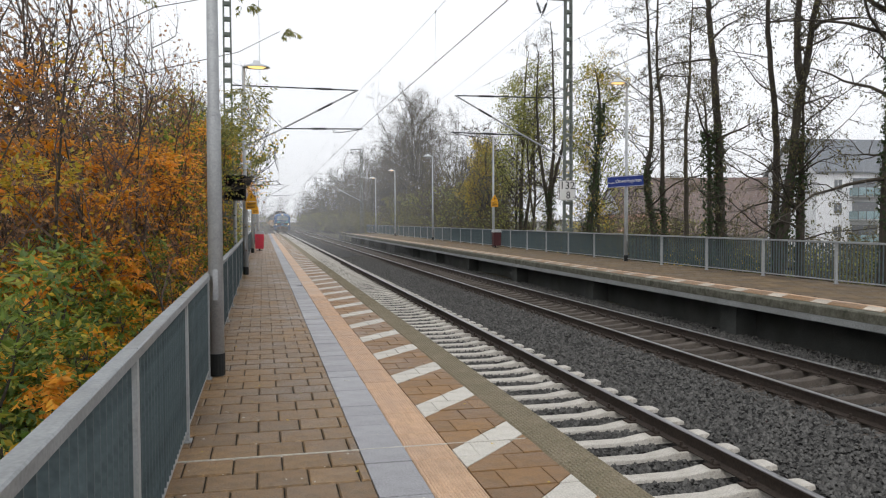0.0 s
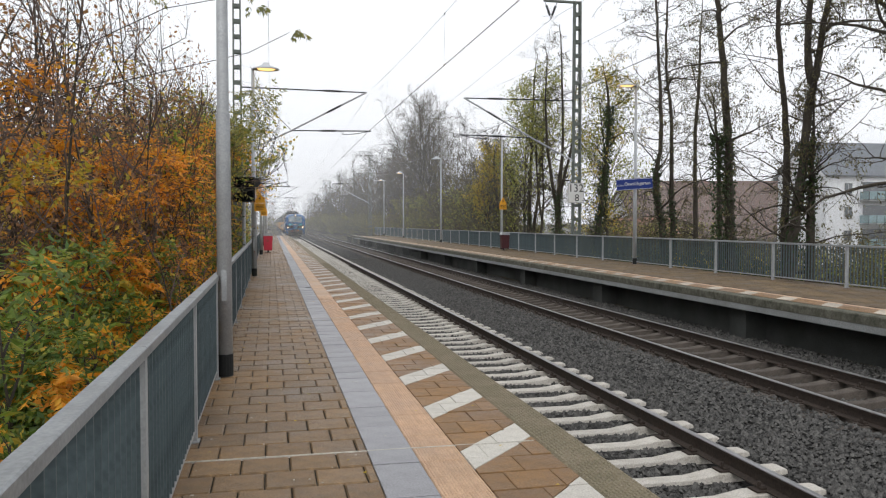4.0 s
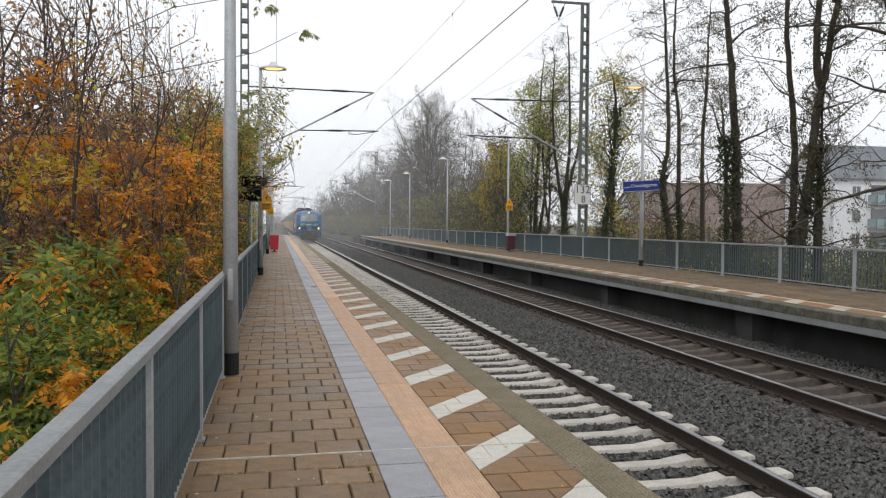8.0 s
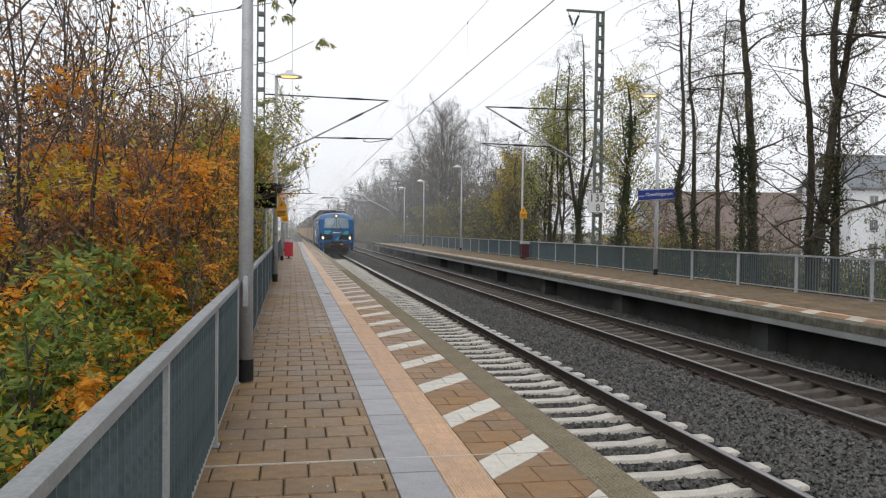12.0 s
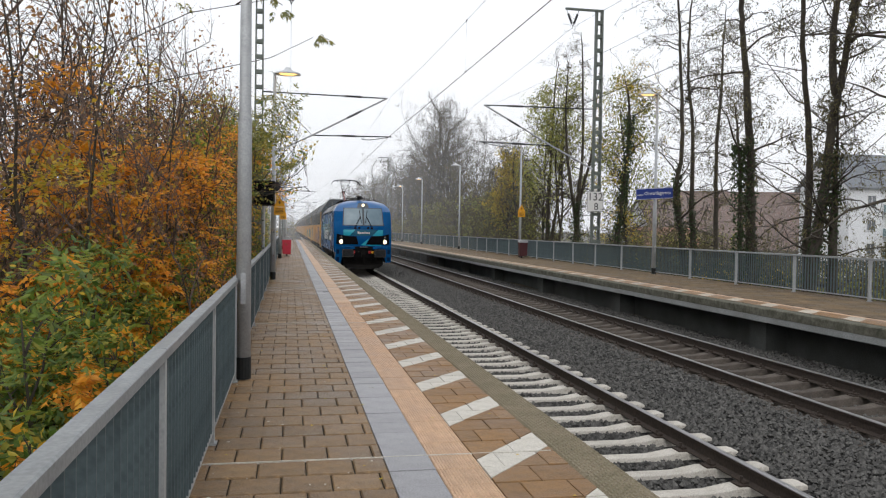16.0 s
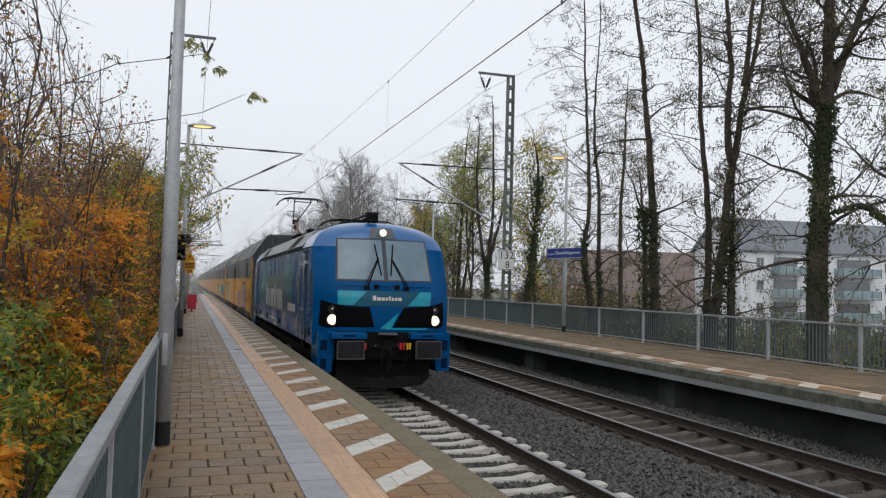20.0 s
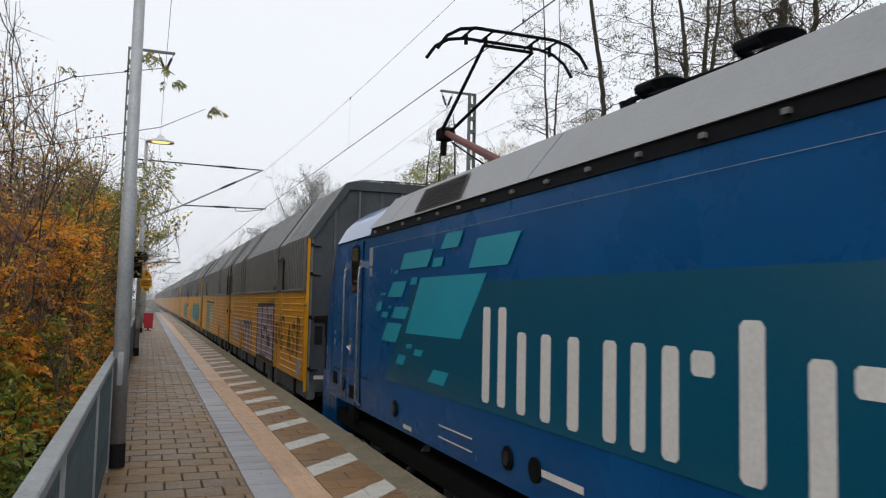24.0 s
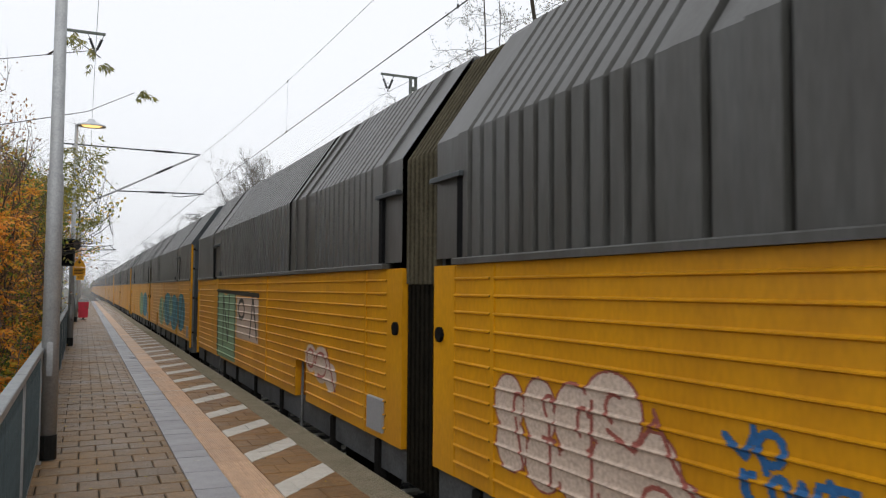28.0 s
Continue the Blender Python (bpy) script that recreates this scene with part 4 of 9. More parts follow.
            g.box(*sorted((X - s * 0.06, X + s * 0.006)), yc + out * 0.98 - 0.11, yc + out * 0.98 + 0.11, 0.46, 0.62)
            part("jacking_hole_shade", g, M_GUTTER, t, "black block for a square opening's shade")
            g = Geo()
            flat_side(g, [(yc + out * 0.52 + 0.085 * math.cos(a * 0.3927), 0.50 + 0.085 * math.sin(a * 0.3927)) for a in range(16)], X + s * 0.001, s * 0.008)
            lamp = part("side_socket", g, M_GUTTER, t, "round dark socket")
            g = Geo()
            flat_side(g, [(yc + out * 0.50 + 0.05 * math.cos(a * 0.3927), 0.50 + 0.06 * math.sin(a * 0.3927)) for a in range(16)], X + s * 0.010, s * 0.006)
            part("socket_cap", g, M_WUNDER, lamp)
            for z0, z1 in ((0.98, 1.06), (1.12, 1.17)):
                g = Geo()
                g.box(*sorted((X - s * 0.04, X + s * 0.005)), yc + out * 1.06 - 0.025, yc + out * 1.06 + 0.025, z0, z1)
                part("data_plate", g, M_ROOFGREY, t, "small pale plate")
            g = Geo()
            ya, yb = sorted((yc + out * 1.1, yc - out * 0.9))
            g.box(*sorted((X - s * 0.01, X + s * 0.003)), ya, yb, 0.665, 0.675)
            for dy in (-0.337, 0.333):
                g.box(*sorted((X - s * 0.01, X + s * 0.0095)), yc + dy, yc + dy + 0.004, 0.30, 2.30)
            part("door_seam", g, M_GUTTER, t)
        # mirror camera flaps and a seam behind the cab
        for yc in (2.55, LL - 2.69):
            g = Geo()
            g.box(*sorted((X, X + s * 0.02)), yc - 0.045, yc + 0.045, 1.98, 2.20, 0.008)
            g.box(*sorted((X, X + s * 0.015)), yc - 0.035, yc + 0.035, 1.86, 1.96, 0.006)
            part("camera_flap", g, M_ROOFGREY, t)
        for yc in (0.72, LL - 0.72):
            g = Geo()
            g.box(*sorted((X, X + s * 0.003)), yc - 0.006, yc + 0.006, 0.5, 2.2)
            part("seam", g, M_GUTTER, t)
        for y0, y1 in ((0.95, 2.41), (LL - 2.55, LL - 0.95)):
            g = Geo()
            g.box(*sorted((s * 1.452, s * 1.466)), y0, y1, 2.335, 2.352)
            part("roof_seam", g, M_GUTTER, t)
        # gutter, sloping roof panels and their bolts
        g = Geo()
        g.add([(s * 1.475, 2.42, 2.325), (s * 1.475, LL - 2.56, 2.325), (s * 1.445, LL - 2.56, 2.43), (s * 1.445, 2.42, 2.43), (s * 1.40, 2.42, 2.325), (s * 1.40, LL - 2.56, 2.325)], [(0, 1, 2, 3), (0, 1, 5, 4), (3, 2, 5, 4)])
        part("gutter", g, M_GUTTER, t, "black gutter under the roof")
        bolt = Geo()
        bolt.box(-0.012, 0.012, -0.02, 0.02, -0.014, 0.014, 0.006)
        bm_ = cleaned(bolt.mesh("bolt", M_ROD))
        k = 2.7
        while k < LL - 2.6:
            part("bolt", bm_, None, t, at=pose(s * 1.475, k, 2.375))
            k += 0.52
        cuts = [2.42, 3.15, 6.6, 10.3, 13.65, LL - 2.56]
        for a, b in zip(cuts, cuts[1:]):
            g = Geo()
            e = 0.012
            g.add([(s * 1.465, a + e, 2.43), (s * 1.465, b - e, 2.43), (s * 1.165, b - e, 2.805), (s * 1.165, a + e, 2.805), (s * 1.03, b - e, 2.86), (s * 1.03, a + e, 2.86), (s * 1.30, a + e, 2.43), (s * 1.30, b - e, 2.43)],
                  [(0, 1, 2, 3), (3, 2, 4, 5), (0, 3, 5, 6), (1, 2, 4, 7), (0, 1, 7, 6)])
            rp = part("roof_panel", g, M_ROOFGREY, t, "sloping pale grey roof panel")
            if a in (3.15, 10.3):
                g = Geo()
                y0, y1 = (11.56, 12.80) if a > 8 else (4.0, 5.24)
                shear = 0.34 if a > 8 else -0.34
                q = lambda u, lift: (s * (1.465 - 0.345 * u + lift * 0.78), 2.43 + 0.43 * u + lift * 0.62)
                for u0, u1, m_ in ((0.05, 0.74, 0),):
                    (xa, za), (xb, zb) = q(u0, 0.012), q(u1, 0.012)
                    g.add([(xa, y0, za), (xa, y1, za), (xb, y1 + shear, zb), (xb, y0 + shear, zb)], [(0, 1, 2, 3)])
                part("vent_panel", g, M_VENT, rp, "dark roof vent")
                g = Geo()
                for i in range(8):
                    u0 = 0.09 + i * 0.08
                    (xa, za), (xb, zb) = q(u0, 0.030), q(u0 + 0.035, 0.016)
                    d = shear * (u0 - 0.05) / 0.69
                    g.add([(xa, y0 + d + 0.04, za), (xa, y1 + d - 0.04, za), (xb, y1 + d - 0.03, zb), (xb, y0 + d + 0.05, zb)], [(0, 1, 2, 3)])
                part("vent_slats", g, M_VENT, rp, "fine dark vent slats")
        # side graphics: a dark field with light slabs, mirrored for the front half
        X = s * 1.4745
        th = s * 0.003
        g = Geo()
        flat_side(g, [(12.68, 1.74), (13.58, 0.74), (11.08, 0.76), (5.5, 0.76), (3.3, 0.76), (4.4, 1.74)], X, th)
        part("side_field", g, M_TEAL_DARK, t, "dark teal field on the side")
        slabs_rear = [
            [(12.47, 1.80), (10.91, 1.80), (11.43, 1.27), (12.90, 1.26)], [(11.11, 2.08), (10.33, 2.08), (10.54, 1.85), (11.28, 1.85)],
            [(11.80, 2.17), (11.41, 2.17), (11.52, 2.04), (11.95, 2.04)], [(12.99, 2.06), (12.13, 2.06), (12.29, 1.90), (13.13, 1.90)],
            [(12.11, 1.97), (11.85, 1.97), (11.91, 1.89), (12.16, 1.89)], [(13.36, 1.78), (12.89, 1.78), (13.03, 1.62), (13.56, 1.62)],
            [(13.27, 1.52), (12.80, 1.52), (12.92, 1.40), (13.39, 1.40)], [(13.53, 1.35), (13.02, 1.35), (13.21, 1.15), (13.75, 1.15)],
        ]
        slabs_small = [
            [(12.74, 1.81), (12.56, 1.81), (12.60, 1.74), (12.79, 1.74)], [(13.29, 1.90), (13.18, 1.90), (13.22, 1.86), (13.34, 1.86)], [(13.49, 1.53), (13.40, 1.53), (13.43, 1.50), (13.53, 1.495)], [(12.84, 1.16), (12.68, 1.16), (12.71, 1.12), (12.87, 1.11)], [(13.93, 1.57), (13.73, 1.57), (13.80, 1.47), (14.02, 1.47)],
            [(13.81, 1.67), (13.61, 1.67), (13.64, 1.64), (13.84, 1.64)], [(13.73, 1.46), (13.51, 1.46), (13.54, 1.40), (13.77, 1.40)],
            [(13.10, 1.04), (12.85, 1.04), (12.96, 0.94), (13.20, 0.94)], [(12.58, 1.12), (12.35, 1.12), (12.42, 1.06), (12.64, 1.06)],
            [(12.06, 0.97), (11.68, 0.97), (11.80, 0.85), (12.21, 0.85)],
        ]
        slabs_front = [
            [(5.62, 2.06), (4.40, 2.06), (4.72, 1.65), (6.00, 1.65)],
            [(5.28, 1.57), (5.03, 1.57), (5.09, 1.52), (5.30, 1.52)], [(5.55, 1.46), (5.21, 1.46), (5.29, 1.36), (5.62, 1.36)],
            [(4.36, 1.97), (3.93, 1.97), (4.05, 1.85), (4.46, 1.85)], [(4.25, 1.76), (3.75, 1.76), (3.88, 1.62), (4.36, 1.62)], [(4.9, 1.5), (4.3, 1.5), (4.5, 1.28), (5.1, 1.28)],
            [(4.1, 1.42), (3.8, 1.42), (3.88, 1.33), (4.2, 1.33)],
        ]
        for p in slabs_rear + slabs_small + slabs_front:
            g = Geo()
            flat_side(g, p, X + th, th)
            part("side_slab", g, M_TEAL, t)
        # plain upright cream bars stand where the large mark is: (y, z, half width, half height)
        bars = [(10.90, 1.18, 0.065, 0.36), (10.62, 1.18, 0.065, 0.36), (8.10, 1.16, 0.075, 0.35)]
        bars += [(y, 1.09, 0.065, 0.28) for y in (10.30, 9.95, 9.60, 9.20, 8.93, 8.66, 7.73, 7.25, 6.87, 6.57, 6.22)]
        bars += [(8.42, 1.30, 0.08, 0.06), (7.49, 1.30, 0.09, 0.06)]
        for yc, zc, hw, hh in bars:
            g = Geo()
            c = 0.35 * min(hw, hh)
            flat_side(g, [(yc - hw + c, zc - hh), (yc + hw - c, zc - hh), (yc + hw, zc - hh + c), (yc + hw, zc + hh - c), (yc + hw - c, zc + hh), (yc - hw + c, zc + hh), (yc - hw, zc + hh - c), (yc - hw, zc - hh + c)], X + th, th)
            part("side_mark", g, M_LETTER, t, "plain cream bar in a row")
        g = Geo()
        for k in range(7):
            flat_side(g, [(4.75 - 0.22 * k, 0.84), (4.75 - 0.22 * k, 1.04), (4.60 - 0.22 * k, 1.04), (4.60 - 0.22 * k, 0.84)], X + th, th)
        part("maker_mark", g, M_CREAM, t, "row of cream bars beside the door")
        for y0, w, z0, h in ((9.99, 0.52, 0.46, 0.045), (9.16, 0.56, 0.46, 0.045), (8.50, 0.66, 0.46, 0.045), (7.66, 0.52, 0.45, 0.03), (11.9, 0.75, 0.50, 0.012), (11.9, 0.75, 0.40, 0.012), (12.9, 0.26, 0.33, 0.04), (7.95, 0.12, 0.30, 0.085), (7.77, 0.12, 0.30, 0.085), (7.57, 0.12, 0.30, 0.085), (9.25, 0.10, 0.36, 0.05)):
            g = Geo()
            flat_side(g, [(y0, z0), (y0, z0 + h), (y0 - w, z0 + h), (y0 - w, z0)], X, th)
            part("text_bar", g, M_LETTER, t, "small pale bar")
        g = Geo()
        g.box(*sorted((X, X + s * 0.002)), 2.6, LL - 2.6, 2.195, 2.198)
        part("pin_stripe", g, M_ROOFGREY, t, "thin pale line under the roof")
        for yc in (10.51, 10.09, 7.02, 6.55, 13.2):
            g = Geo()
            g.tube([(X - s * 0.02, yc, 0.48), (X + s * 0.006, yc, 0.48)], [0.085, 0.085], 16)
            cap = part("filler_port", g, M_GUTTER, t)
            if yc in (10.51, 6.55, 13.2):
                g = Geo()
                g.tube([(X, yc - 0.01, 0.48), (X + s * 0.02, yc - 0.01, 0.48)], [0.05, 0.05], 12)
                part("socket", g, M_BUFFER, cap)
    for y0 in (6.4, 8.7, 9.7):
        g = Geo()
        g.tube([(-0.72, y0, 2.90), (-0.72, y0, 2.96), (-0.72, y0, 3.0), (-0.72, y0, 3.06), (-0.72, y0, 3.10)], [0.10, 0.14, 0.09, 0.13, 0.06], 12)
        g.tube([(-0.72, y0, 3.08), (-0.70, y0 + 0.35, 3.10), (-0.4, y0 + 0.5, 3.05)], 0.045, 8)
        part("roof_insulator", g, M_GUTTER, t, "black roof insulator")
    # roof deck and pantographs
    g = Geo()
    g.box(-0.9, 0.9, 2.5, LL - 2.5, 2.75, 2.905)
    for a, b, h in ((6.0, 7.2, 0.14), (8.0, 9.6, 0.10), (9.9, 10.7, 0.16)):
        g.box(-0.5, 0.5, a, b, 2.905, 2.905 + h, 0.02)
    part("roof_deck", g, M_WUNDER, t)
    for x, y in ((-0.45, 6.6), (-0.3, 7.6), (-0.3, 8.4), (0.4, 9.0), (-0.5, 10.2), (-0.5, 10.5)):
        g = Geo()
        g.tube([(x, y, 2.9), (x, y, 3.0), (x, y, 3.06), (x, y, 3.14)], [0.07, 0.09, 0.05, 0.07], 10)
        part("roof_insulator", g, M_UNDER, t)
    part("roof_conductor", Geo().tube([(-0.45, 6.6, 3.15), (-0.3, 8.4, 3.15), (-0.5, 10.5, 3.15)], 0.02, 6), M_UNDER, t)
    pan = part("pantograph_raised", Geo().box(-0.55, 0.55, 12.9, 13.1, 2.96, 3.04).box(-0.55, 0.55, 14.2, 14.35, 2.96, 3.04).box(-0.55, -0.48, 12.9, 14.3, 2.97, 3.03).box(0.48, 0.55, 12.9, 14.3, 2.97, 3.03), M_UNDER, t)
    knee = (0, 15.85, 4.03)
    part("lower_arm", Geo().tube([(0, 13.3, 3.05), knee], [0.06, 0.045], 8), M_ARM_RED, pan, "faded red lower arm")
    g = Geo()
    g.tube([(0, 13.6, 2.98), (0.05, 15.7, 3.86)], 0.012, 5)
    g.box(-0.10, 0.10, 15.76, 15.96, 3.92, 4.10, 0.03)
    g.tube([(0, 15.88, 3.9), (0, 15.9, 3.70)], 0.05, 6)
    part("knee_joint", g, M_UNDER, pan)
    g = Geo()
    for sx in (-1, 1):
        g.tube([(sx * 0.06, 15.85, 4.03), (sx * 0.32, 13.75, 4.62)], [0.026, 0.02], 6)
    g.tube([(-0.32, 13.75, 4.62), (0.32, 13.75, 4.62)], 0.02, 6)
    part("upper_arm", g, M_GUTTER, pan)
    g = Geo()
    for dy in (-0.19, 0.19):
        g.tube([(-0.97, 13.75 + dy, 4.44), (-0.86, 13.75 + dy, 4.60), (-0.70, 13.75 + dy, 4.70), (-0.5, 13.75 + dy, 4.74), (0.5, 13.75 + dy, 4.74), (0.70, 13.75 + dy, 4.70), (0.86, 13.75 + dy, 4.60), (0.97, 13.75 + dy, 4.44)], 0.02, 6)
    for sx in (-0.55, 0.55, -0.3, 0.3):
        g.tube([(sx, 13.56, 4.72), (sx, 13.94, 4.72)], 0.015, 5)
        g.tube([(sx, 13.75, 4.60), (sx, 13.75, 4.72)], 0.025, 6)
    part("collector_head", g, M_GUTTER, pan)
    pf = part("pantograph_lowered", Geo().box(-0.55, 0.55, 3.7, 3.85, 2.96, 3.04).box(-0.55, 0.55, 2.45, 2.6, 2.96, 3.04).box(-0.55, -0.48, 2.5, 3.8, 2.97, 3.03).box(0.48, 0.55, 2.5, 3.8, 2.97, 3.03), M_UNDER, t)
    g = Geo()
    g.tube([(-0.05, 3.5, 3.02), (-0.10, 1.05, 3.10)], [0.05, 0.04], 8)
    g.tube([(0.10, 3.5, 2.98), (0.02, 1.1, 3.02)], 0.014, 6)
    part("lower_arm", g, M_GUTTER, pf)
    part("knee_joint", Geo().box(-0.26, -0.02, 0.92, 1.12, 3.0, 3.13, 0.02).tube([(-0.30, 1.0, 3.14), (0.02, 1.0, 3.15)], 0.018, 6), M_GUTTER, pf)
    for sx in (-1, 1):
        part("upper_arm", Geo().tube([(sx * 0.06 - 0.12, 1.0, 3.12), (sx * 0.32, 3.1, 3.08)], [0.022, 0.017], 6), M_GUTTER, pf)
    for dy in (-0.19, 0.19):
        part("collector_strip", Geo().tube([(-0.97, 3.1 + dy, 2.96), (-0.84, 3.1 + dy, 3.06), (-0.70, 3.1 + dy, 3.11), (-0.5, 3.1 + dy, 3.13), (0.5, 3.1 + dy, 3.13), (0.70, 3.1 + dy, 3.11), (0.84, 3.1 + dy, 3.06), (0.97, 3.1 + dy, 2.96)], 0.017, 6), M_GUTTER, pf)
    # bogies and wheels
    wheels = []
    for yb in (3.65, LL - 3.65):
        for s in (-1, 1):
            g = Geo()
            g.prism([(yb - 1.95, -0.06), (yb - 1.75, -0.02), (yb - 0.7, -0.02), (yb - 0.45, -0.12), (yb + 0.45, -0.12), (yb + 0.7, -0.02), (yb + 1.75, -0.02), (yb + 1.95, -0.06), (yb + 1.9, -0.20), (yb + 0.75, -0.24), (yb + 0.5, -0.36), (yb - 0.5, -0.36), (yb - 0.75, -0.24), (yb - 1.9, -0.20)], "x", *sorted((s * 1.05, s * 1.24)))
            part("bogie_frame", g, M_UNDER, t)
            for d in (-1.25, 1.25):
                g = Geo()
                g.box(*sorted((s * 1.0, s * 1.27)), yb + d - 0.20, yb + d + 0.20, -0.34, -0.02, 0.04)
                g.tube([(s * 1.25, yb + d, -0.16), (s * 1.31, yb + d, -0.16)], [0.15, 0.13], 14)
                part("axle_box", g, M_WUNDER, t, "grey round axle box")
                for e in (-0.36, 0.36):
                    g = Geo()
                    for k in range(5):
                        g.tube([(s * 1.14, yb + d + e, -0.32 + 0.075 * k), (s * 1.14, yb + d + e, -0.285 + 0.075 * k)], [0.10, 0.10], 12)
                    g.tube([(s * 1.14, yb + d + e, -0.32), (s * 1.14, yb + d + e, 0.06)], 0.06, 8)
                    part("spring", g, M_UNDER, t, "dark coil spring")
            g = Geo()
            g.tube([(s * 1.30, yb - 0.62, 0.16), (s * 1.30, yb - 0.20, -0.12), (s * 1.30, yb + 0.25, -0.42)], [0.035, 0.055, 0.055], 10)
            part("damper", g, M_WUNDER, t, "slanting grey damper")
            g = Geo()
            g.tube([(s * 1.26, yb + 0.95, -0.50), (s * 1.26, yb + 1.05, -0.22), (s * 1.26, yb + 0.80, -0.10)], 0.025, 8)
            part("sand_pipe", g, M_WUNDER, t)
        for d in (-1.25, 1.25):
            g = Geo()
            for s in (-1, 1):
                g.tube([(s * 0.68, 0, 0), (s * 0.80, 0, 0)], [0.62, 0.60], 28)
                g.tube([(s * 0.66, 0, 0), (s * 0.69, 0, 0)], [0.635, 0.635], 28)
            g.tube([(-0.75, 0, 0), (0.75, 0, 0)], 0.09, 10)
            for a in range(6):
                g.box(0.80, 0.815, 0.30 * math.cos(a * 1.047) - 0.05, 0.30 * math.cos(a * 1.047) + 0.05, 0.30 * math.sin(a * 1.047) - 0.05, 0.30 * math.sin(a * 1.047) + 0.05)
                g.box(-0.815, -0.80, 0.30 * math.cos(a * 1.047) - 0.05, 0.30 * math.cos(a * 1.047) + 0.05, 0.30 * math.sin(a * 1.047) - 0.05, 0.30 * math.sin(a * 1.047) + 0.05)
            w = part("wheelset", g, M_RAIL, t, "steel wheelset", at=pose(0, yb + d, RAIL_Z + 0.622))
            wheels.append((w, (0, yb + d, RAIL_Z + 0.622), 0.622))
    return t, wheels


# opaque windscreen: the sky's reflection is put into its grey-blue colour
M_WSCREEN_SOLID = mat("sky_tinted_windscreen", (0.145, 0.215, 0.26), (0.085, 0.14, 0.18), rough=0.10, scale=1.2, mix=0.8, fine=0.03, spec=0.5, coat=0.3)
M_WSCREEN_SOLID_DARK = mat("cab_side_glass", (0.02, 0.02, 0.018), (0.03, 0.028, 0.02), rough=0.05, scale=2, fine=0.03, spec=0.9, coat=1.0)
loco, loco_wheels = build_loco()

# ---- wagons ----
WH = 1.47
WS = 1.06  # length of a wagon against its plan
RIDGE0, RIDGE_STEP = 1.622, 0.1152


def skin(z):
    """How far the yellow side stands out at height z: flat with pressed ridges."""
    u = ((RIDGE0 - z) / RIDGE_STEP + 0.5) % 1.0 - 0.5
    return 0.024 * max(0.0, 1 - abs(u) / 0.10) if 0.26 < z < 1.70 else 0.0


SKIN_Z = sorted({0.25, 1.72} | {round(RIDGE0 - RIDGE_STEP * k + d * RIDGE_STEP, 4) for k in range(13) for d in (-0.10, -0.03, 0.03, 0.10) if 0.25 < RIDGE0 - RIDGE_STEP * k + d * RIDGE_STEP < 1.72})


def yellow_panel(geo, s, y0, y1, foot=0.25):
    geo.sheet([[(s * (WH + skin(z)), y0, z), (s * (WH + skin(z)), y1, z)] for z in sorted({foot} | {z for z in SKIN_Z if z > foot})])
    geo.add([(s * WH, y0, foot), (s * WH, y1, foot), (s * (WH - 0.06), y1, foot), (s * (WH - 0.06), y0, foot)], [(0, 1, 2, 3)])
    for y in (y0, y1):
        geo.add([(s * WH, y, foot), (s * WH, y, 1.72), (s * (WH - 0.06), y, 1.72), (s * (WH - 0.06), y, foot)], [(0, 1, 2, 3)])


UPPER = [(1.49, 1.77), (1.49, 2.635), (0.88, 3.535), (0.80, 3.58)]


def corrugated(geo, s, y0, y1, period=0.167, depth=0.068):
    n = max(1, round((y1 - y0) / period))
    p = (y1 - y0) / n
    ys = []
    for k in range(n):
        a = y0 + k * p
        ys += [(a, 0), (a + 0.64 * p, 0), (a + 0.74 * p, 1), (a + 0.90 * p, 1)]
    ys.append((y1, 0))
    rows = []
    for x, z in UPPER:
        rows.append([(s * (x - depth * d * (1 if z < 3 else 0.7)), y, z - (depth * 0.6 * d if z > 2.8 else 0)) for y, d in ys])
    geo.sheet(rows)


def seam_band(geo, s, y0, y1, lift=0.004):
    rows = [[(s * (x + lift), y, z + (lift * 0.5 if z > 2 else 0)) for y in (y0, y1)] for x, z in UPPER]
    geo.sheet(rows)
    for y in (y0, y1):
        geo.sheet([[(s * (x + lift), y, z + (lift * 0.5 if z > 2 else 0)), (s * (x - 0.10), y, z - 0.06)] for x, z in UPPER])


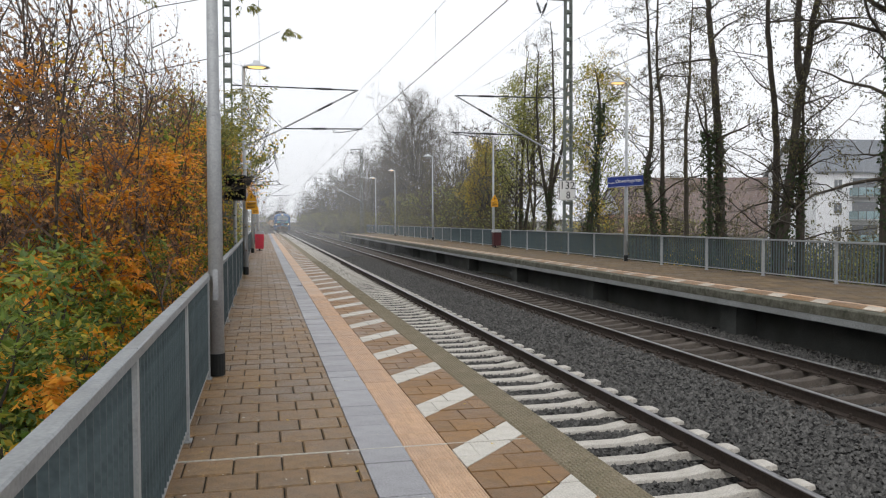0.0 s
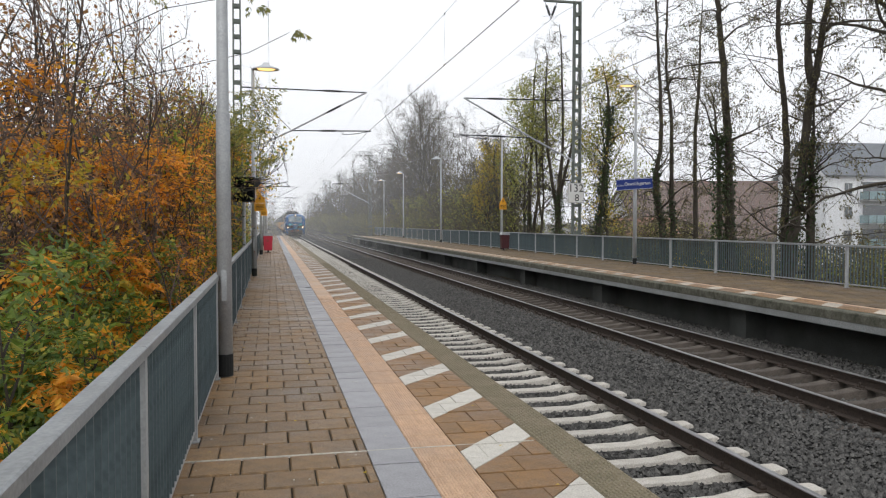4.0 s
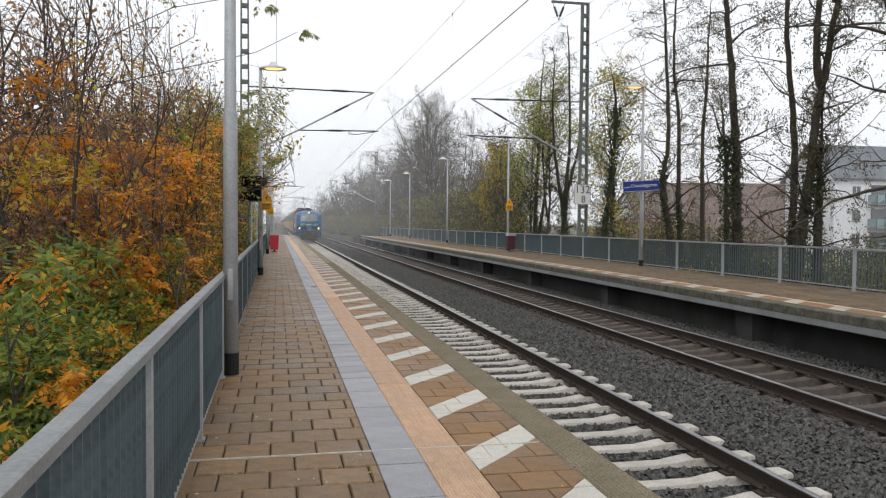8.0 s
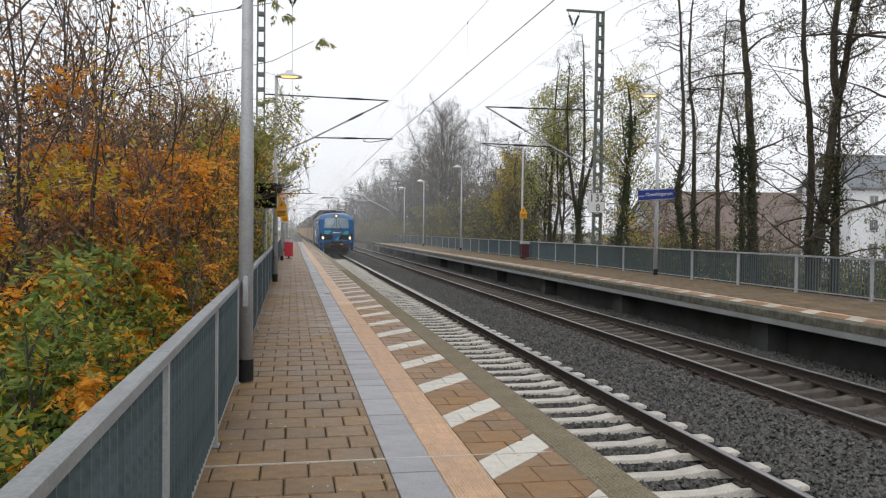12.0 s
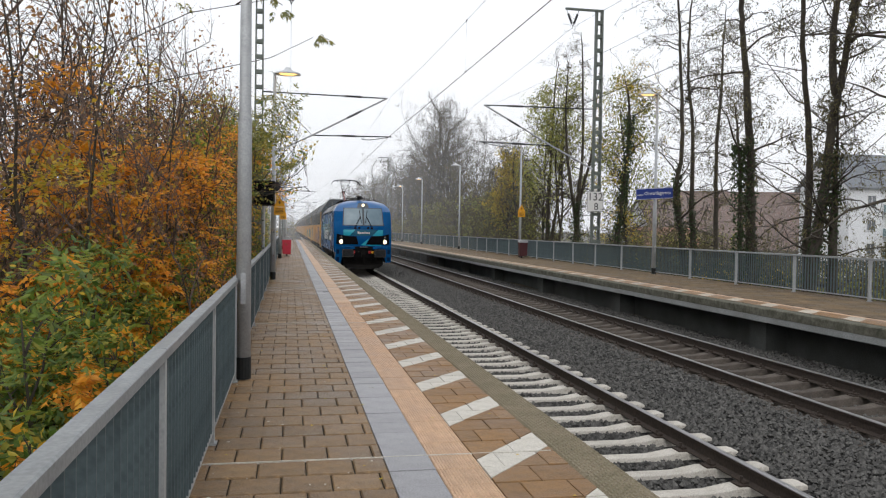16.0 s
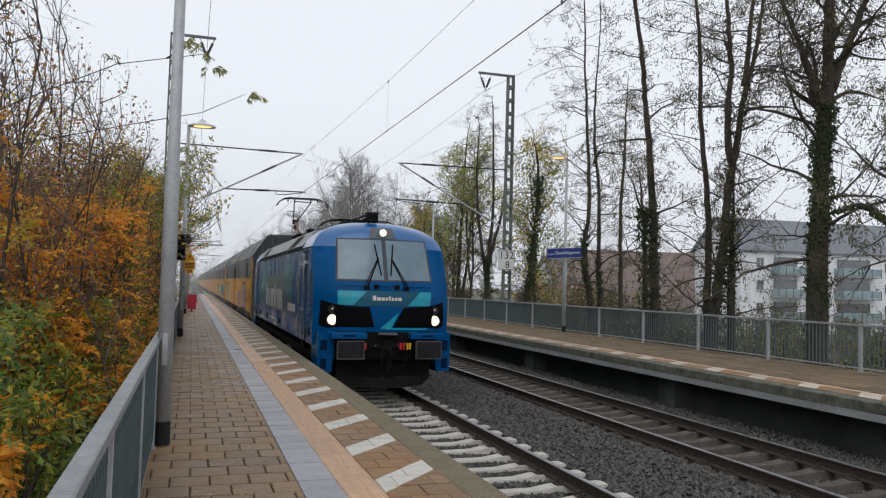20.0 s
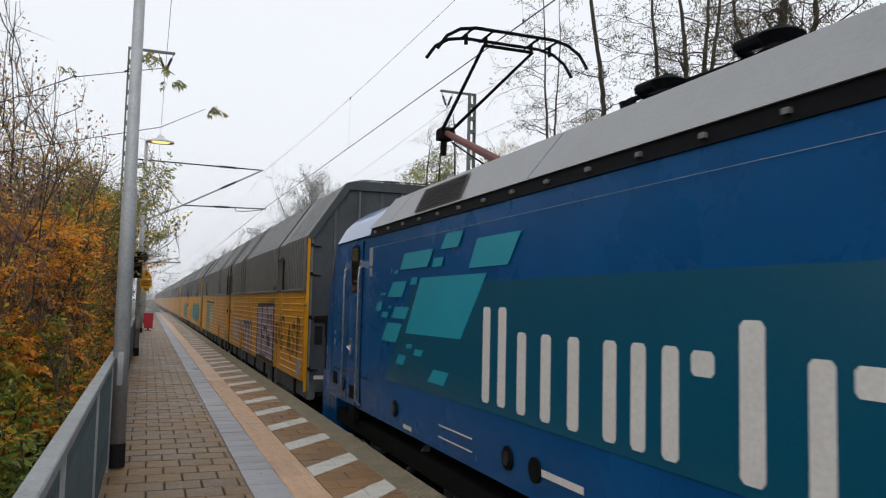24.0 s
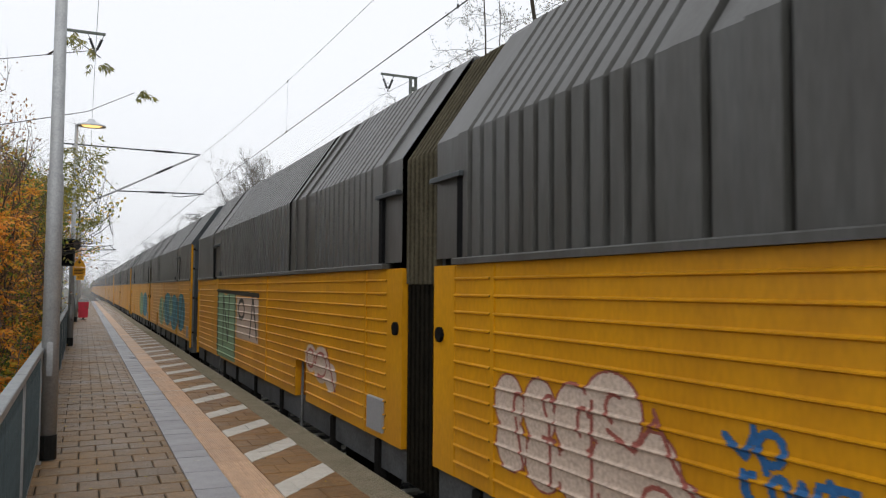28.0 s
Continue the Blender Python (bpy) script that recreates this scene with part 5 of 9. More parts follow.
def build_wagon():
    t = thing("wagon", "closed car-carrier wagon, yellow below and dark grey corrugated above", "wagon", "train of wagons")
    wheels = []
    for u in (0, 1):
        def Y(y):
            return WS * (y if not u else 24.32 - y)
        for s in (-1, 1):
            for a, b, foot in ((0.26, 2.40, 0.25), (2.79, 2.85, 0.25), (2.85, 3.12, 0.72), (3.12, 6.93, 0.25), (6.97, 8.55, 0.25), (8.55, 9.02, 0.69), (9.02, 10.97, 0.25), (11.02, 11.52, 0.25)):
                g = Geo()
                yellow_panel(g, s, *sorted((Y(a), Y(b))), foot)
                part("side_panel", g, M_YELLOW, t, "ridged yellow side panel")
            for a, b, d in ((2.40, 2.79, 0.004), (11.52, 11.86, 0.004), (6.93, 6.97, 0.012), (10.97, 11.02, 0.008)):
                g = Geo()
                g.box(*sorted((s * (WH - 0.05), s * (WH + d))), *sorted((Y(a), Y(b))), 0.25, 1.72 if d != 0.012 else 1.69)
                part("side_post", g, M_YELLOW, t, "plain yellow post")
            g = Geo()
            g.box(*sorted((s * (WH - 0.03), s * (WH + 0.012))), *sorted((Y(0.066), Y(0.096))), 0.10, 2.66)
            part("corner_post", g, M_YELLOW, t, "tall yellow corner post")
            g = Geo()
            g.box(*sorted((s * (WH - 0.11), s * (WH - 0.07))), *sorted((Y(0.13), Y(0.30))), 0.10, 1.72)
            part("corner_panel", g, M_YELLOW_RECESS, t, "rusty yellow recess, shade darkened into its colour")
            part("corner_cap", Geo().box(*sorted((s * (WH - 0.07), s * (WH + 0.003))), *sorted((Y(0.08), Y(0.259))), 1.575, 1.72, 0.006), M_YELLOW, t)
            part("hook", Geo().tube([(s * (WH - 0.07), Y(0.20), 1.49), (s * (WH + 0.01), Y(0.20), 1.48), (s * (WH + 0.02), Y(0.14), 1.50), (s * (WH + 0.01), Y(0.05), 1.50)], 0.012, 6), M_ROD, t)
            g = Geo()
            g.box(*sorted((s * (WH - 0.03), s * (WH + 0.045))), *sorted((Y(0.16), Y(2.36))), 1.722, 1.768, 0.008)
            g.box(*sorted((s * (WH - 0.03), s * (WH + 0.045))), *sorted((Y(2.80), Y(11.50))), 1.722, 1.768, 0.008)
            part("waist_ledge", g, M_WGREY, t)
            part("door_sill", Geo().box(*sorted((s * 1.36, s * 1.432)), *sorted((Y(2.30), Y(2.86))), 1.70, 1.80), M_WGREY, t)
            for a, b in ((0.30, 2.14), (3.10, 8.22), (9.39, 11.30)):
                g = Geo()
                corrugated(g, s, *sorted((Y(a), Y(b))))
                part("upper_panel", g, M_WGREY, t, "dark grey corrugated upper panel")
            for a, b in ((0.14, 0.30), (2.06, 2.16), (2.96, 3.10), (8.40, 8.53), (8.81, 8.98), (9.21, 9.39), (11.30, 11.44)):
                g = Geo()
                seam_band(g, s, *sorted((Y(a), Y(b))))
                part("seam_rib", g, M_WGREY, t)
            for a, b in ((2.16, 2.96), (8.22, 8.40), (8.53, 8.81), (8.98, 9.21), (11.44, 11.86)):
                g = Geo()
                gap = 0.03 if b - a < 0.5 else 0.0
                for lo, hi, d in ((a, b - gap, 0.022), (b - gap, b, 0.09)):
                    if hi > lo:
                        g.sheet([[(s * (x - (d if z < 3.55 else 0)), y, z - (0.5 * d if 3 < z < 3.55 else 0)) for y in sorted((Y(lo), Y(hi)))] for x, z in UPPER])
                part("plain_panel", g, M_WGREY, t)
            for a, b, z0, z1 in ((2.31, 2.98, 2.355, 2.40), (11.36, 11.84, 2.33, 2.37), (3.12, 3.24, 1.78, 1.86)):
                part("latch_bar", Geo().box(*sorted((s * 1.48, s * 1.53)), *sorted((Y(a), Y(b))), z0, z1, 0.01), M_WDARK, t)
            # black strips added where the door gaps would only be in shade
            for a, b, z0 in ((2.29, 2.36, 1.73), (11.37, 11.45, 1.77)):
                part("door_gap_shade", Geo().box(*sorted((s * 1.40, s * 1.497)), *sorted((Y(a), Y(b))), z0, 2.34), M_GUTTER, t)
            # lower fittings
            g = Geo()
            g.box(*sorted((s * 1.30, s * 1.42)), *sorted((Y(0.05), Y(11.86))), -0.02, 0.249)
            part("sole_bar", g, M_WUNDER, t, "grey steel sole bar")
            for a in (1.0, 3.4, 4.6, 6.1, 7.7, 9.9, 11.2):
                g = Geo()
                g.box(*sorted((s * 1.36, s * 1.45)), *sorted((Y(a), Y(a + 0.10))), -0.18, 0.22, 0.01)
                part("underside_bracket", g, M_UNDER, t)
            g = Geo()
            g.tube([(s * 1.44, Y(0.9), -0.05), (s * 1.46, Y(1.0), -0.25), (s * 1.44, Y(1.15), -0.05)], 0.02, 6)
            part("pull_loop", g, M_UNDER, t)
            g = Geo()
            g.box(*sorted((s * 1.30, s * 1.44)), *sorted((Y(5.0), Y(5.8))), -0.35, -0.03, 0.02)
            part("equipment_box", g, M_UNDER, t)
            for a, b, zt in ((8.55, 9.02, 0.69), (2.85, 3.12, 0.72)):
                g = Geo()
                g.box(*sorted((s * (WH - 0.21), s * (WH - 0.19))), *sorted((Y(a - 0.02), Y(b + 0.02))), 0.25, zt + 0.02)
                g.box(*sorted((s * (WH - 0.19), s * (WH - 0.01))), *sorted((Y(a - 0.02), Y(b + 0.02))), zt + 0.002, zt + 0.018)
                for e in (a - 0.019, b + 0.003):
                    g.box(*sorted((s * (WH - 0.19), s * (WH - 0.061))), *sorted((Y(e), Y(e + 0.016))), 0.25, zt)
                recess = part("step_recess", g, M_YELLOW_RECESS, t, "step recess in rusty yellow darkened for shade")
                ya = 0.5 * (a + b)
                part("step_rail", Geo().tube([(s * (WH - 0.03), Y(ya), zt), (s * (WH - 0.02), Y(ya), -0.15)], 0.015, 6), M_ROD, recess)
            if s < 0:
                g = Geo()
                g.box(-1.492, -1.46, *sorted((Y(0.43), Y(0.68))) if not u else sorted((Y(11.1), Y(11.47))), 0.31, 0.60, 0.012)
                part("notice_box", g, M_ROOFGREY, t, "pale grey box")
        # roof and floor
        g = Geo()
        g.box(-0.82, 0.82, *sorted((Y(0.06), Y(11.86))), 3.50, 3.574, 0.01)
        part("roof", g, M_WGREY, t)
        g = Geo()
        g.box(-1.40, 1.40, *sorted((Y(0.10), Y(11.8))), 0.02, 0.24)
        part("floor", g, M_UNDER, t)
        # end wall
        def YE(y):
            return Y(y + 0.045)
        g = Geo()
        prof = [(-1.435, 0.10), (1.435, 0.10), (1.435, 2.65), (0.84, 3.52), (-0.84, 3.52), (-1.435, 2.65)]
        g.prism(prof, "y", *sorted((YE(0.03), YE(0.10))))
        part("end_wall", g, M_WDARK, t, "dark grey end wall")
        part("inner_wall", Geo().prism([(x * 0.98, z - 0.02) for x, z in prof], "y", *sorted((Y(11.80), Y(11.86)))), M_WDARK, t)
        for k, x in enumerate((-1.415, -1.04, -0.64, -0.25, 0.10, 0.50, 0.88, 1.30)):
            zt = 3.46 if abs(x) < 0.84 else 3.46 - (abs(x) - 0.84) * 1.45
            g = Geo()
            if k % 2:
                g.box(x - 0.02, x + 0.02, *sorted((YE(0.012), YE(0.029))), 0.12, zt)
            else:
                g.tube([(x, YE(0.012), 0.12), (x, YE(0.012), zt)], 0.017, 8)
            rod = part("door_rod" if k % 2 == 0 else "door_channel", g, M_WUNDER if k % 2 else M_ROD, t)
            if k % 2 == 0:
                for z in (0.45, 1.28, 1.99, 2.46 if abs(x) > 1.2 else 2.71):
                    part("rod_guide", Geo().box(x - (0.02 if x < -1.2 else 0.09), x + (0.15 if x < -1.2 else 0.09), *sorted((YE(-0.012), YE(0.029))), z, z + 0.012, 0.004).box(x - 0.022, x + 0.022, *sorted((YE(-0.012), YE(0.029))), z + 0.014, z + 0.05, 0.006), M_GUTTER, rod)
        g = Geo()
        g.prism([(-1.5, 2.62), (-0.88, 3.55), (-0.70, 3.60), (0.70, 3.60), (0.88, 3.55), (1.5, 2.62), (1.42, 2.58), (0.82, 3.44), (-0.82, 3.44), (-1.42, 2.58)], "y", *sorted((YE(-0.02), YE(0.14))))
        part("end_rim", g, M_WDARK, t)
        for s in (-1, 1):
            g = Geo()
            g.tube([(s * 1.06, YE(0.05), 1.385), (s * 1.05, YE(-0.04), 1.39), (s * 0.86, YE(-0.06), 1.37), (s * 0.83, YE(-0.06), 1.32), (s * 0.83, YE(-0.06), 0.86), (s * 0.86, YE(-0.06), 0.81), (s * 1.05, YE(-0.04), 0.84), (s * 1.06, YE(0.05), 0.85)], 0.022, 8)
            part("grab_handle", g, M_RED_DULL, t, "red grab handle")
        for x0, x1, z0, z1, d, m_ in ((-1.34, -1.15, 1.24, 1.33, 0.03, M_UNDER), (-1.16, -1.08, 0.98, 1.34, 0.05, M_UNDER), (-1.14, -1.09, 0.15, 0.97, 0.02, M_UNDER), (-1.33, -1.20, 0.86, 1.16, 0.006, M_BUFFER), (-0.22, -0.10, 0.95, 1.20, 0.05, M_UNDER), (-0.05, 0.03, 0.95, 1.26, 0.03, M_WUNDER), (-0.18, -0.02, 1.425, 1.45, 0.06, M_RED_DULL), (-0.19, -0.03, 1.29, 1.42, 0.04, M_UNDER), (0.42, 0.60, 0.95, 1.26, 0.05, M_UNDER), (0.95, 1.25, 1.24, 1.33, 0.03, M_UNDER), (-1.32, -1.16, 0.30, 0.36, 0.004, M_CREAM), (-0.24, 0.9, 0.50, 0.53, 0.02, M_UNDER)):
            part("lock_case" if m_ is not M_CREAM else "notice_plate", Geo().box(x0, x1, *sorted((YE(0.029 - d), YE(0.029))), z0, z1, 0.004), m_, t)
        # buffers and coupling
        for s in (-1, 1):
            g = Geo()
            g.tube([(s * 0.87, Y(-0.62), 0.30), (s * 0.87, Y(-0.57), 0.30)], 0.23, 18)
            g.tube([(s * 0.87, Y(-0.58), 0.30), (s * 0.87, Y(0.10), 0.30)], [0.09, 0.12], 10)
            part("buffer", g, M_UNDER, t)
        g = Geo()
        g.tube([(0, Y(-0.55), 0.25), (0, Y(0.1), 0.25)], 0.05, 6)
        part("coupling", g, M_UNDER, t)
        for ya in (2.6, 9.6):
            g = Geo()
            for s in (-1, 1):
                g.tube([(s * 0.68, 0, 0), (s * 0.80, 0, 0)], [0.40, 0.39], 24)
                g.tube([(s * 0.66, 0, 0), (s * 0.69, 0, 0)], [0.425, 0.425], 24)
            g.tube([(-0.9, 0, 0), (0.9, 0, 0)], 0.07, 8)
            w = part("wheelset", g, M_RAIL, t, at=pose(0, Y(ya), RAIL_Z + 0.402))
            wheels.append((w, (0, Y(ya), RAIL_Z + 0.402), 0.402))
            for s in (-1, 1):
                g = Geo()
                g.box(*sorted((s * 0.90, s * 1.12)), Y(ya) - 0.16, Y(ya) + 0.16, -0.50, 0.0, 0.03)
                g.box(*sorted((s * 0.95, s * 1.05)), Y(ya) - 0.7, Y(ya) + 0.7, -0.22, -0.10, 0.02)
                part("axle_box", g, M_UNDER, t)
    upper = [(-1.455, 1.59), (1.455, 1.59), (1.455, 2.60), (0.84, 3.52), (-0.84, 3.52), (-1.455, 2.60)]
    for k in range(7):
        y = WS * (11.865 + k * 0.085)
        fold = part("bellows_fold", Geo().prism(upper, "y", y, y + 0.048), M_BELLOWS, t, "dirty olive-brown folded bellows between the halves")
        part("bellows_crease", Geo().prism([(x * 0.965, z - 0.03) for x, z in upper], "y", y + 0.049, y + 0.089), M_BELLOWS, fold)
        part("bellows_skirt", Geo().box(-1.44, 1.44, y, y + 0.048, 0.0, 1.585).box(-1.39, 1.39, y + 0.048, y + 0.089, 0.02, 1.58), M_RUBBER, t, "black rubber lower fold")
    for s in (-1, 1):
        g = Geo()
        for y in (11.74, 12.58):
            g.tube([(s * 1.46, WS * y, 1.22), (s * 1.50, WS * y, 1.22)], 0.055, 12)
        part("bellows_stop", g, M_GUTTER, t)
    return t, wheels


def spray(parent, material, inside, y0, y1, z0, z1, lift=0.0035, label="", step=0.0065):
    """Paint on the ridged side: a skin that follows the ridges wherever inside(y, z) holds."""
    g = Geo()
    z, dz = z0, 0.0072
    n = int((y1 - y0) / step)
    while z < z1:
        run = None
        for i in range(n + 1):
            y = y0 + i * step
            hit = i < n and inside(y + step / 2, z + dz / 2)
            if hit and run is None:
                run = y
            if not hit and run is not None:
                g.add([(-(WH + skin(z) + lift), WS * run, z), (-(WH + skin(z) + lift), WS * y, z), (-(WH + skin(z + dz) + lift), WS * y, z + dz), (-(WH + skin(z + dz) + lift), WS * run, z + dz)], [(0, 1, 2, 3)])
                run = None
        z += dz
    if g.v:
        tagged(part("graffiti", g, material, parent, label), kind="stuff")


def strokes(lines, width):
    """Inside test for a set of thick lines."""
    segs = [(a, b) for ln in lines for a, b in zip(ln, ln[1:])]

    def inside(y, z):
        for (ya, za), (yb, zb) in segs:
            d2 = (yb - ya) ** 2 + (zb - za) ** 2
            u = max(0.0, min(1.0, ((y - ya) * (yb - ya) + (z - za) * (zb - za)) / d2))
            if (y - ya - u * (yb - ya)) ** 2 + (z - za - u * (zb - za)) ** 2 < width * width / 4:
                return True
        return False
    return inside


def blobs(discs):
    return lambda y, z: any(((y - a) / r) ** 2 + ((z - b) / q) ** 2 < 1 for a, b, r, q in discs)


def either(one, other):
    return lambda y, z: one(y, z) or other(y, z)


def ring_of(discs, w):
    return lambda y, z: any(1 < ((y - a) / r) ** 2 + ((z - b) / q) ** 2 < (1 + w) ** 2 for a, b, r, q in discs)


def arc(yc, zc, ry, rz, a0, a1, n=12):
    return [(yc + ry * math.cos(radians(a0 + (a1 - a0) * k / n)), zc + rz * math.sin(radians(a0 + (a1 - a0) * k / n))) for k in range(n + 1)]


wagon, wagon_wheels = build_wagon()
wagons = [wagon] + [copy_thing(wagon, pose(0, 0, 0)) for _ in range(11)]

# paint on the first wagon: a mauve panel in a black frame, loose black loops, pale bubbles and blue strokes
def frame_of(y, z):
    return 3.31 - 0.08 * (1.5 - z) < y < 5.74 + 0.03 * (1.5 - z) + 0.01 * math.sin(11 * z) and 0.26 < z < 1.50 + 0.02 * noise.noise((y * 1.5, 0, 0)) - 0.03 * (y - 4.6)


spray(wagon, M_PAINT_BLACK, frame_of, 3.1, 5.9, 0.26, 1.66, 0.0030, "black sprayed frame")
spray(wagon, M_PAINT_SOOT, lambda y, z: 3.28 < y < 5.70 and 1.46 < z < 1.60 - 0.035 * (y - 3.3), 3.2, 5.8, 1.46, 1.62, 0.0028, "thin black overspray")
spray(wagon, M_PAINT_MAUVE, lambda y, z: any(a - 0.03 * (1.3 - z) < y < b + 0.01 * math.sin(7 * z) and z < t_ + 0.02 * noise.noise((y * 3, 5, 0)) for a, b, t_ in ((3.43, 4.19, 1.44), (4.28, 4.90, 1.43), (5.04, 5.64, 1.41))) and 0.36 + 0.03 * math.sin(3 * y) < z, 3.2, 5.8, 0.30, 1.5, 0.0055, "mauve sprayed panel")
spray(wagon, M_PAINT_OCHRE, blobs([(4.60, 1.36, 0.24, 0.018), (5.32, 1.31, 0.10, 0.02), (4.75, 0.92, 0.12, 0.04), (3.62, 0.86, 0.10, 0.04), (4.72, 0.62, 0.10, 0.03)]), 3.4, 5.7, 0.5, 1.42, 0.0075, "yellow showing through thin paint")
spray(wagon, M_PAINT_BLACK, strokes([arc(4.03, 1.10, 0.075, 0.15, 0, 190), [(3.96, 1.10), (3.95, 1.00)], arc(3.69, 1.10, 0.085, 0.17, 0, 190), [(3.60, 1.10), (3.59, 0.94)]], 0.065), 3.4, 4.25, 0.85, 1.4, 0.008, "black sprayed arches")
spray(wagon, M_PAINT_BLACK, either(blobs([(3.90, 0.72, 0.19, 0.14), (3.95, 0.80, 0.17, 0.05), (5.385, 0.99, 0.055, 0.05), (5.375, 0.79, 0.05, 0.08)]), strokes([[(4.68, 0.98), (4.26, 0.95)], [(4.97, 0.81), (4.57, 0.76)]], 0.085)), 3.4, 5.6, 0.5, 1.2, 0.008, "black sprayed marks")
LOOPS = [arc(3.02, 0.95, 0.11, 0.16, 0, 360), [(3.15, 0.80), (3.05, 0.74), (2.95, 0.80), (2.90, 1.0)], arc(2.82, 0.92, 0.14, 0.20, 0, 360), [(2.58, 1.19), (2.56, 1.0), (2.50, 0.80), (2.44, 0.66)], [(2.66, 0.93), (2.52, 0.94)], arc(2.22, 1.12, 0.15, 0.13, 170, -10), [(2.37, 1.12), (2.38, 0.80), (2.30, 0.68)], [(2.07, 1.16), (2.09, 1.04)], arc(2.24, 0.80, 0.10, 0.11, 0, 360)]
WORD = [[(1.69, 0.68), (1.60, 0.92), (1.54, 1.12), (1.48, 0.90), (1.35, 0.54)], [(1.64, 0.80), (1.40, 0.78)], [(0.99, 1.04), (1.02, 1.12), (1.14, 1.15), (1.27, 1.08), (1.27, 0.97), (1.15, 0.92), (1.04, 0.87), (1.04, 0.72), (1.12, 0.64), (1.22, 0.70), (1.18, 0.80)], [(0.79, 0.62), (0.80, 1.22), (0.70, 1.28), (0.61, 1.20), (0.62, 1.05), (0.70, 1.02), (0.66, 0.74)]]
spray(wagon, M_PAINT_SOOT, strokes(LOOPS[3:6], 0.085), 1.95, 3.25, 0.4, 1.4, 0.005, "thin black overspray")
spray(wagon, M_PAINT_BLACK, strokes(LOOPS, 0.042), 1.95, 3.25, 0.4, 1.4, 0.006, "black sprayed loops")
spray(wagon, M_PAINT_SOOT, strokes(WORD[:1] + WORD[3:], 0.10), 0.4, 1.85, 0.4, 1.4, 0.005, "thin black overspray")
spray(wagon, M_PAINT_BLACK, strokes(WORD, 0.046), 0.4, 1.85, 0.4, 1.4, 0.006, "black sprayed strokes")
spray(wagon, M_PAINT_SOOT, blobs([(0.52, 0.95, 0.06, 0.05), (1.55, 0.86, 0.15, 0.22), (0.72, 1.22, 0.12, 0.09), (1.95, 0.95, 0.05, 0.045), (2.50, 1.22, 0.06, 0.12), (1.1, 1.13, 0.14, 0.08)]), 0.3, 2.7, 0.4, 1.45, 0.0045, "thin black overspray")
pale = [(10.79, 0.86, 0.16, 0.17), (10.76, 0.62, 0.17, 0.16), (10.46, 0.86, 0.16, 0.18), (10.42, 0.58, 0.18, 0.16), (10.14, 0.86, 0.17, 0.19), (10.10, 0.58, 0.18, 0.16), (9.83, 0.95, 0.22, 0.19), (9.78, 0.66, 0.20, 0.20), (9.52, 0.70, 0.16, 0.20), (9.36, 0.58, 0.18, 0.14)]
spray(wagon, M_PAINT_WHITE, either(blobs(pale), blobs([(a, b, r_ * 1.04, q * 1.04) for a, b, r_, q in pale])), 9.0, 11.0, 0.3, 1.25, 0.004, "pale bubble shapes")
spray(wagon, M_PAINT_PINK, lambda y, z: ring_of(pale, 0.07)(y, z) and not blobs([(a, b, r_ * 0.95, q * 0.95) for a, b, r_, q in pale])(y, z), 9.0, 11.0, 0.3, 1.25, 0.0045, "dull red outlines")
spray(wagon, M_PAINT_PINK, strokes([arc(10.67, 0.86, 0.06, 0.07, -30, 120), [(10.71, 0.78), (10.62, 0.50)], arc(10.36, 0.90, 0.05, 0.06, -60, 200), [(10.42, 0.72), (10.30, 0.72)], [(10.36, 0.80), (10.34, 0.46)], arc(10.05, 0.86, 0.05, 0.08, -60, 150), [(9.98, 0.98), (9.98, 0.50)], arc(9.80, 0.97, 0.07, 0.07, -70, 120), [(9.86, 0.86), (9.66, 0.79), (9.52, 0.96)], [(9.53, 1.0), (9.40, 0.78), (9.24, 0.62)], arc(9.5, 0.60, 0.1, 0.06, 0, 360)], 0.024), 9.0, 11.0, 0.3, 1.2, 0.0065, "dull red inner lines")
spray(wagon, M_PAINT_BLUE, strokes([[(9.12, 0.97), (9.02, 0.90), (8.98, 0.99)], arc(8.90, 0.95, 0.06, 0.06, 0, 360), [(8.98, 1.02), (8.92, 0.86)], [(9.03, 0.84), (9.00, 0.73)], arc(8.98, 0.79, 0.05, 0.05, -90, 90), arc(8.86, 0.80, 0.04, 0.05, 0, 360), [(8.79, 0.76), (8.77, 0.85), (8.71, 0.76), (8.70, 0.86)], [(8.66, 0.88), (8.62, 0.78)], [(8.70, 0.86), (8.56, 0.87)], arc(8.50, 0.80, 0.05, 0.05, 0, 360), [(8.54, 0.70), (8.48, 0.62), (8.42, 0.72)], [(8.50, 0.58), (8.40, 0.50), (8.34, 0.62), (8.28, 0.50)]], 0.032), 8.2, 9.2, 0.4, 1.1, 0.006, "blue sprayed scrawl")
TALL = [[(8.20, 0.30), (8.20, 0.97), (8.07, 1.03), (7.94, 0.98), (7.93, 0.30)], [(7.80, 0.34), (7.84, 0.98), (7.72, 1.02), (7.60, 0.80), (7.50, 1.02), (7.24, 1.00), (7.22, 0.90), (7.34, 0.34)], [(7.12, 0.30), (7.08, 0.95), (6.92, 1.02), (6.78, 1.00), (6.70, 0.86), (6.66, 0.30)]]
spray(wagon, M_PAINT_PEACH, lambda y, z: 0.28 < z and (7.94 < y < 8.20 and z < 1.0 or 7.32 < y < 7.82 and z < 0.98 and not (7.54 < y < 7.68 and z > 0.82) or 6.70 < y < 7.10 and z < 0.98), 6.5, 8.4, 0.27, 1.1, 0.004, "peach sprayed letter shapes")
